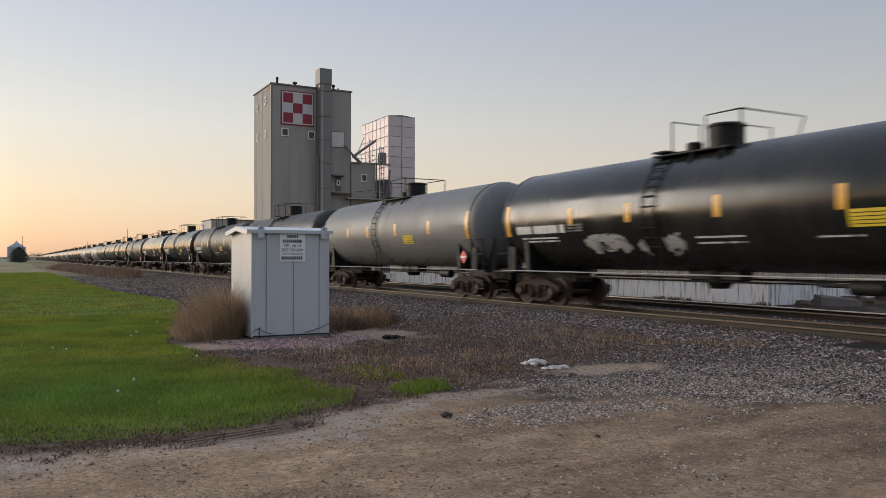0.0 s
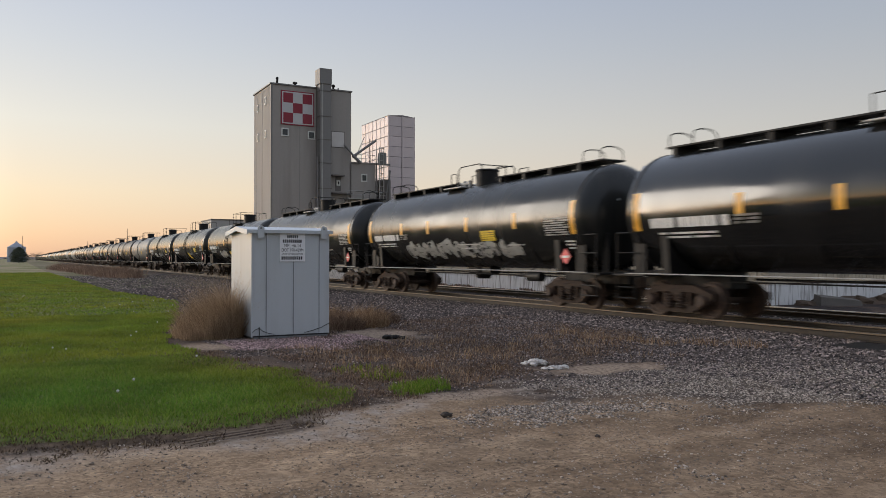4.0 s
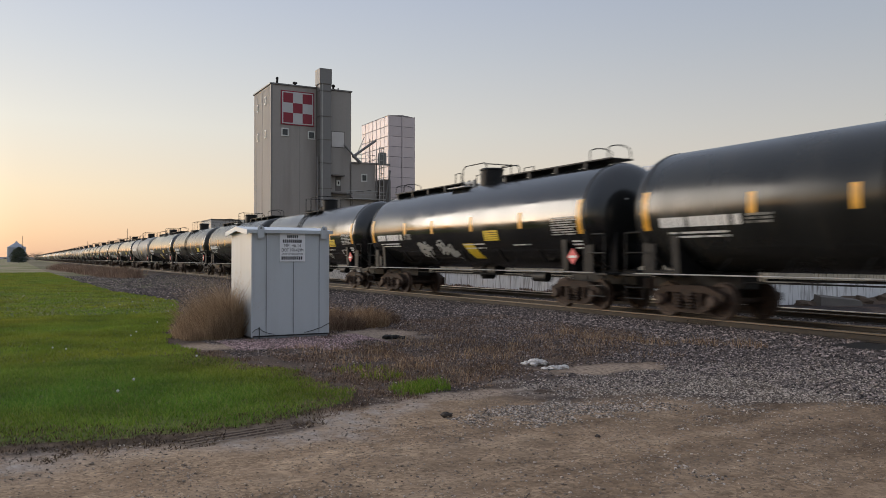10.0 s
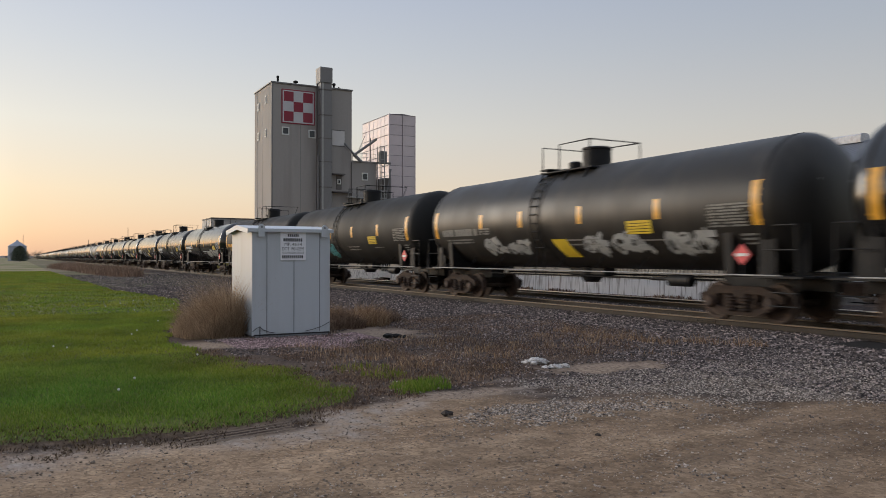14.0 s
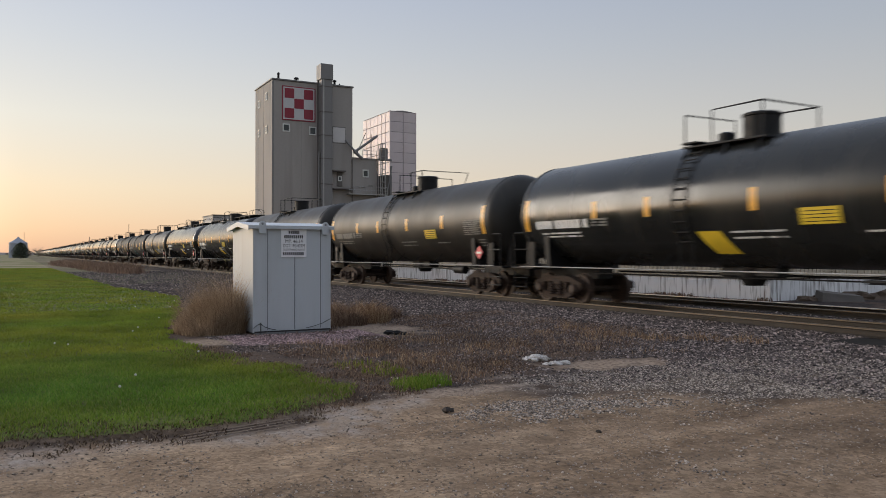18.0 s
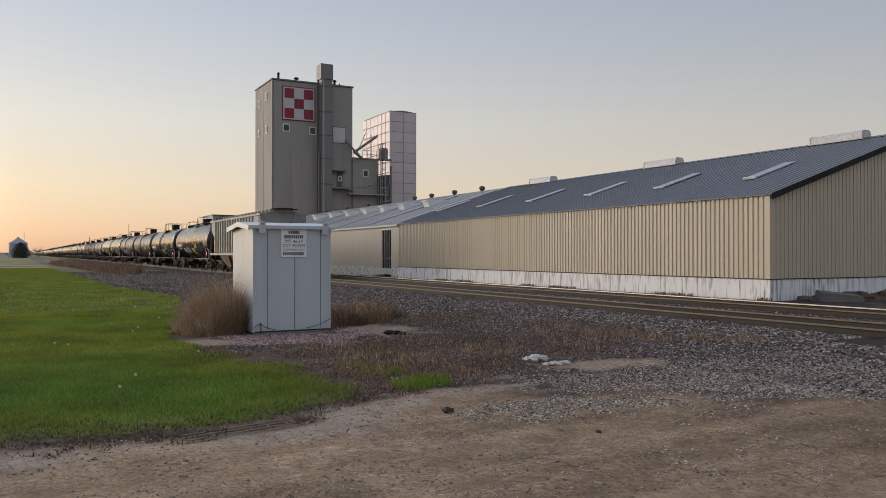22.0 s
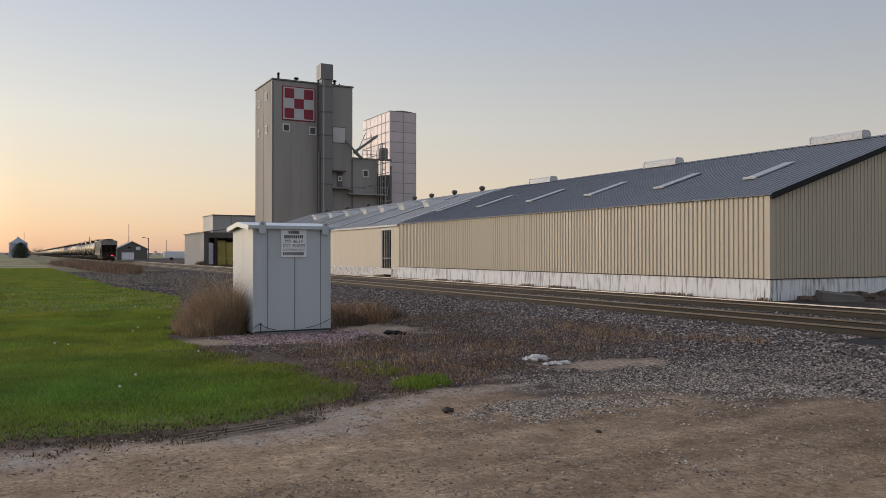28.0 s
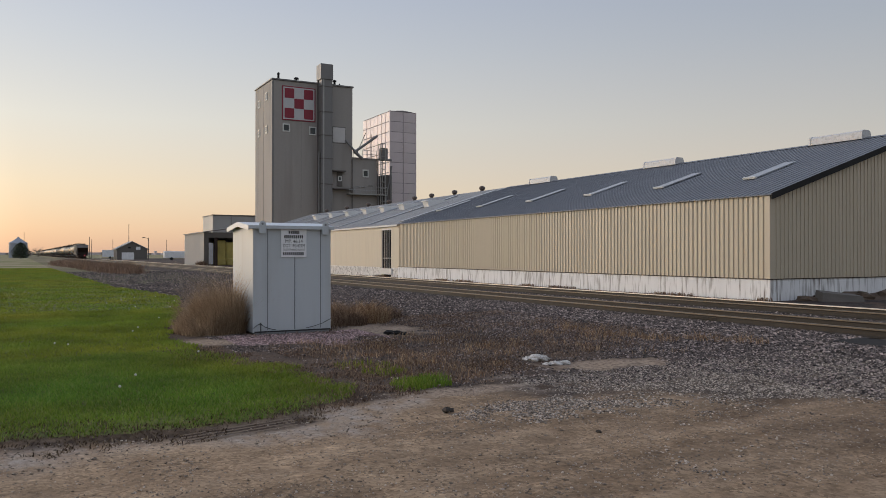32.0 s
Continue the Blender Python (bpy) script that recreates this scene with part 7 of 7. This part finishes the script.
# green tufts in the gravel
tuft = []
for cx, cy, r, n in ((-9.3, 4.85, 0.25, 330), (-9.5, 4.65, 0.25, 280), (-9.7, 5.05, 0.25, 200), (-9.15, 4.5, 0.2, 120), (-10.6, 4.75, 0.3, 140), (-11.3, 4.7, 0.4, 120)):
    for _ in range(n):
        a, q = grain.uniform(0, 6.283), r * math.sqrt(grain.random())
        x, y = cx + q * math.cos(a), cy + 1.2 * q * math.sin(a)
        tuft.append((x, y, ground_z(x, y) - 0.01, grain.uniform(0.04, 0.13)))
blades("grass_tufts", tuft, M_GRASS, "green grass tufts in the gravel", "grass", wide=0.007)
# brown dead weeds over the yard
tall = []
for _ in range(85):
    cx, cy = grain.uniform(-15.5, -9.6), grain.uniform(4.6, 10.5)
    if not off_lawn(cx, cy) or (-11.2 < cx < -9.4 and 7.4 < cy < 9.9):
        continue
    for _ in range(24):
        px, py = cx + grain.normal(0, 0.12), cy + grain.normal(0, 0.14)
        tall.append((px, py, ground_z(px, py) - 0.01, grain.uniform(0.03, 0.16)))
blades("weed_tufts", tall, M_DRY, "scattered tufts of dead orange-brown weeds", "weeds", wide=0.005, lean=0.9)
weeds = [(x, y, ground_z(x, y) - 0.01, h) for x, y, h in zip(grain.uniform(-20, -8.7, 75000), grain.uniform(4.2, 12.8, 75000), grain.uniform(0.015, 0.085, 75000))
         if off_lawn(x, y) and wobble(x, y, 0.55, 9.1) + 0.6 * wobble(x, y, 2.1, 1.1) > 0.9 * grain.random() - 0.5 and bareness(x, y) < 0.3 and x < along([(4.2, -9.0), (6, -9.6), (8, -10.5), (11.5, -11.5)], y)]
blades("dead_weeds", weeds, M_WEED, "low dead brown weeds over the gravel yard", "weeds", wide=0.0045, lean=1.2)


# flattened dead mat of weeds between lawn and gravel
mat_w = [(x, y, ground_z(x, y) - 0.008, h) for x, y, h in zip(grain.uniform(-14.5, -9.0, 26000), grain.uniform(4.0, 7.2, 26000), grain.uniform(0.012, 0.045, 26000))
         if lawn_mask(x, y) < 0.05 and wobble(x, y, 1.1, 21.0) + 0.6 * wobble(x, y, 2.9, 2.1) > 0.8 * grain.random() - 0.35 and x < along([(4.0, -9.1), (5.5, -9.0), (7.2, -10.0)], y)]
blades("dead_weed_mat", mat_w, M_WEED, "flattened mat of dead brown weeds beside the lawn", "weeds", wide=0.007, lean=2.2)


def clump(x, y, rx, ry, h, n, material, label, wide=0.006):
    """One tall dry grass clump, densest at its foot."""
    sp = []
    for _ in range(n):
        a, q = grain.uniform(0, 6.283), math.sqrt(grain.random())
        px, py = rx * q * math.cos(a), ry * q * math.sin(a)
        sp.append((px, py, -0.02, h * (1.1 - 0.6 * q) * grain.uniform(0.3, 1.0) ** 0.8))
    return blades("dry_grass_clump", sp, material, label, "dry grass", lean=1.1, wide=wide, kind="", m=pose(x, y, ground_z(x, y)))


for x, y, rx, ry, h, n in ((-17.75, 4.15, 0.5, 0.28, 1.8, 3000), (-18.35, 3.95, 0.6, 0.42, 1.6, 3000), (-18.7, 3.65, 0.6, 0.45, 1.25, 2600), (-17.5, 3.75, 0.42, 0.36, 1.05, 2200), (-18.2, 3.3, 0.5, 0.35, 0.7, 1600), (-17.6, 3.35, 0.4, 0.3, 0.5, 1200), (-20.4, 4.4, 1.0, 0.6, 1.1, 2000)):
    clump(x, y, rx, ry, h, n, M_TAN, "tall tan dry grass beside the hut wall", 0.0024)
for x, y, rx, ry, h, n in ((-18.4, 7.1, 0.7, 0.6, 0.62, 2000), (-19.0, 8.0, 0.8, 0.6, 0.75, 2200), (-20.0, 7.2, 0.8, 0.7, 0.8, 1900), (-19.7, 8.8, 0.6, 0.5, 0.6, 1200)):
    clump(x, y, rx, ry, h, n, M_WEED if h < 0.7 else M_DRY, "rusty dry grass behind the hut", 0.004)
for x, y in ((-13.2, 11.0), (-12.5, 11.3), (-11.9, 11.5), (-11.3, 12.2), (-10.6, 12.6), (-14.4, 11.2), (-28, 9.5), (-32, 8.4)):
    clump(x, y, 0.5, 0.35, 0.3, 150, M_DRY, "thin dry grass tuft in the ballast", 0.005)
far_w = []
for _ in range(120):
    cx = -76 - 75 * grain.random() ** 1.3
    cy = along([(-165, 5.6), (-120, 6.4), (-95, 7.6), (-80, 8.4), (-72, 9.0)], cx) + grain.normal(0, 0.5)
    hh = grain.uniform(0.6, 1.25)
    for _ in range(170):
        far_w.append((cx + grain.normal(0, 1.6), cy + grain.normal(0, 0.6), -0.02, hh * grain.uniform(0.4, 1.0)))
blades("weed_strip", far_w, M_STRIP, "strip of dead brown weeds between lawn and track", "weeds", wide=0.02, lean=0.9)
bush = [(grain.normal(0, 0.5), grain.normal(0, 0.35), 0, grain.uniform(0.2, 0.8)) for _ in range(500)]
blades("dry_grass_clump", bush, M_WEED, "brown dry brush at the store corner", "dry grass", wide=0.03, kind="", m=pose(-119.5, 23.6, 0.05))

# weeds at the warehouse foot
wf = [(x, 23.95 - abs(grain.normal(0, 0.2)), 0.04, grain.uniform(0.04, 0.2) * (1 if wobble(x, 0, 0.4, 3) > 0.05 else 0.35)) for x in grain.uniform(-58, -19, 6500)]
blades("wall_weeds", wf, M_WEED, "dead weeds along the concrete base", "weeds", wide=0.014)


def lump(name, pts, mat_, label, category, m, seed, squash=0.6):
    """A broken lump: jittered ball pieces."""
    r = random.Random(seed)
    s = Shape()
    for (x, y, z, q) in pts:
        vs, fs = [], []
        n, k = 9, 6
        for j in range(k + 1):
            for i in range(n):
                t, u = math.pi * j / k, 2 * math.pi * i / n
                d = q * (1 + r.uniform(-0.32, 0.28))
                vs.append((x + d * math.sin(t) * math.cos(u), y + d * math.sin(t) * math.sin(u), z + squash * d * math.cos(t)))
        for j in range(k):
            for i in range(n):
                fs.append((j * n + i, j * n + (i + 1) % n, (j + 1) * n + (i + 1) % n, (j + 1) * n + i))
        s.add(vs, fs)
    return solid(name, s, mat_, label, category, m=m, smooth=False)


for k, (x, y, z, r) in enumerate(((-10.6, 7.5, 0.05, 0.11), (-10.57, 7.63, 0.04, 0.1), (-10.66, 7.38, 0.03, 0.08), (-10.5, 7.42, 0.03, 0.06))):
    lump("concrete_lump", [(0, 0, 0, r)], M_ROCK, "white broken concrete lump in the gravel", "rubble", pose(x, y, z), 30 + k, 0.55)
for k, (x, y, z, r) in enumerate(((-10.12, 7.55, 0.015, 0.1), (-10.1, 7.72, 0.015, 0.1), (-10.15, 7.41, 0.01, 0.07))):
    lump("concrete_lump", [(0, 0, 0, r)], M_ROCK, "flat white broken concrete lump", "rubble", pose(x, y, z), 40 + k, 0.42)
lump("earth_clod", [(0, 0, 0, 0.05), (0.04, 0.04, 0, 0.035)], M_TIE, "dark clod at the road's edge", "clod", pose(-7.68, 4.21, 0.02), 3)
lump("earth_clod", [(0, 0, 0, 0.03)], M_TIE, "dark stone on the dirt road", "stone", pose(-6.05, 5.05, 0.01), 4)
lump("earth_clod", [(0, 0, 0.03, 0.12), (0.0, 0.2, 0.02, 0.1), (0.1, 0.32, 0, 0.09)], M_DARK, "black scrap lying by the slab", "scrap", pose(-15.6, 7.1, 0.02), 6, 0.4)


M_SOIL = mat("bare_brown_soil", (0.11, 0.078, 0.055), 0.95, spread=0.35, scale=3, fine=30, bump=0.8, dist=0.02)
M_SAND = mat("sandy_bare_patch", (0.25, 0.185, 0.135), 0.95, spread=0.2, scale=3, fine=40, bump=0.5)
cr = Shape().box(-9.8, 6, 13.95, 15.05, -0.05, 0.075, 0.02).box(-9.3, 6, 15.5, 16.8, 0.0, 0.2, 0.02)
solid("crossing_pavement", cr, M_ASPHALT, "dark asphalt edge of the road crossing", "pavement", kind="structure")
blk = Shape().add([(-0.1, -0.75, 0), (0.5, -0.75, 0), (0.5, 0.8, 0), (-0.1, 0.8, 0), (-0.1, -0.7, 0.42), (0.45, -0.7, 0.34), (0.45, 0.75, 0.2), (-0.1, 0.75, 0.26)],
                  [(0, 3, 2, 1), (4, 5, 6, 7), (0, 1, 5, 4), (1, 2, 6, 5), (2, 3, 7, 6), (3, 0, 4, 7)])
solid("concrete_block", blk, M_SLABDARK, "dark broken concrete block by the gable wall", "rubble", smooth=False, m=pose(-18.2, 26.35, 0.04, 0, 0, -28))
for k, (x, y, r) in enumerate(((-18.8, 25.5, 0.55), (-19.0, 27.2, 0.8), (-18.7, 28.4, 0.8), (-18.3, 29.6, 0.95), (-17.7, 31.2, 1.1))):
    lump("soil_mound", [(0, 0, 0, r)], M_SOIL, "low mound of bare brown soil by the gable wall", "soil mound", pose(x, y, 0.03), 12 + k, 0.34)
# tyre marks across the road's edge
tm = Shape()
for k in range(5):
    q = 0.11 * k
    tm.add([(-8.0 + q, 1.35, 0.0), (-7.985 + q, 1.35, 0.0), (-8.185 + q, 2.5, 0.02), (-8.2 + q, 2.5, 0.02), (-7.993 + q, 1.35, 0.012), (-8.193 + q, 2.5, 0.026)],
           [(0, 1, 4), (1, 2, 5, 4), (0, 4, 5, 3), (3, 5, 2)])
tagged(solid("tyre_marks", tm, M_SAND, "thin parallel tyre ridges in dried mud", "tyre marks", smooth=False), kind="stuff")


def dandelion(x, y):
    z = ground_z(x, y)
    d = thing("dandelion", pose(x, y, z), "white dandelion seed head in the lawn", "dandelion", "dandelions")
    part("stem", Shape().tube((0, 0, 0), (0.01, 0, 0.15), 0.003, 5), M_GRASS, d)
    part("seed_head", Shape().lathe([(0.135, 0.004), (0.143, 0.014), (0.153, 0.018), (0.163, 0.014), (0.169, 0.004)], "z", (0.01, 0, 0), 10), M_FRAMEW, d, "fluffy white seed head")


for x, y in ((-10.95, 1.31), (-10.1, 1.03), (-13.2, 2.55), (-20.5, 3.0), (-24.5, 3.9), (-25.2, 3.0), (-18.0, 2.2), (-28.0, 4.6), (-30.5, 3.6), (-29.0, 3.0), (-27.5, 2.4), (-15.2, 0.7), (-15.6, 0.5), (-32, 5.0), (-31, 4.4), (-17.2, 2.0)):
    dandelion(x, y)


# ---- far trees ----
# leaf greens lifted so that the colour carries the far tree's haze
def leaf_mat():
    return blade_mat("haze_paled_evergreen_leaf", [(0.0, (0.035, 0.05, 0.032)), (0.6, (0.07, 0.088, 0.06)), (1.0, (0.11, 0.125, 0.085))], 0.7, 0.1)


M_LEAF = leaf_mat()


def tree(x, y, h, w, leaves, label, bare=False, seed=1):
    r = random.Random(seed)
    t = thing("tree", pose(x, y, 0), label, "tree")
    tr = Shape().tube((0, 0, 0), (0, 0, h * 0.75), 0.22, 8, 0.06)
    tips = []
    for k in range(26 if not bare else 46):
        z = h * r.uniform(0.15, 0.75)
        a = r.uniform(0, 6.283)
        q = w * 0.5 * r.uniform(0.5, 1.0)
        tip = (q * math.cos(a), q * math.sin(a), min(h, z + h * r.uniform(0.08, 0.3)))
        tr.tube((0, 0, z), tip, 0.07, 5, 0.02)
        tips.append(tip)
        if bare:
            for _ in range(4):
                tr.tube(tip, (tip[0] + r.uniform(-0.8, 0.8), tip[1] + r.uniform(-0.8, 0.8), tip[2] + r.uniform(0.2, 1.0)), 0.025, 4, 0.01)
    part("trunk", tr, M_TIMBER, t, "trunk with limbs")
    if not bare:
        s = Shape()
        for _ in range(leaves):
            u = r.random()
            z = h * (0.06 + 0.92 * u)
            q = 0.5 * w * (math.sin(math.pi * min(1, 0.25 + 0.75 * u)) ** 0.7) * r.uniform(0.3, 1.05)
            a = r.uniform(0, 6.283)
            c = Vector((q * math.cos(a), q * math.sin(a), z))
            d1 = Vector((r.uniform(-1, 1), r.uniform(-1, 1), r.uniform(-1, 1))).normalized() * r.uniform(0.15, 0.35)
            d2 = Vector((r.uniform(-1, 1), r.uniform(-1, 1), r.uniform(-1, 1))).normalized() * r.uniform(0.1, 0.25)
            s.quad(tuple(c - d1), tuple(c + d2), tuple(c + d1), tuple(c - d2))
        part("crown", s, M_LEAF, t, "dense dark crown", smooth=False)


tree(-335, -0.9, 6.2, 6.2, 2600, "dense dark evergreen tree by the grain bin", seed=3)
tree(-560, 8.5, 6.0, 8.0, 0, "bare leafless shrub far down the line", bare=True, seed=5)
tree(-575, 4.0, 5.0, 9.0, 0, "bare leafless shrub far down the line", bare=True, seed=6)
motions()
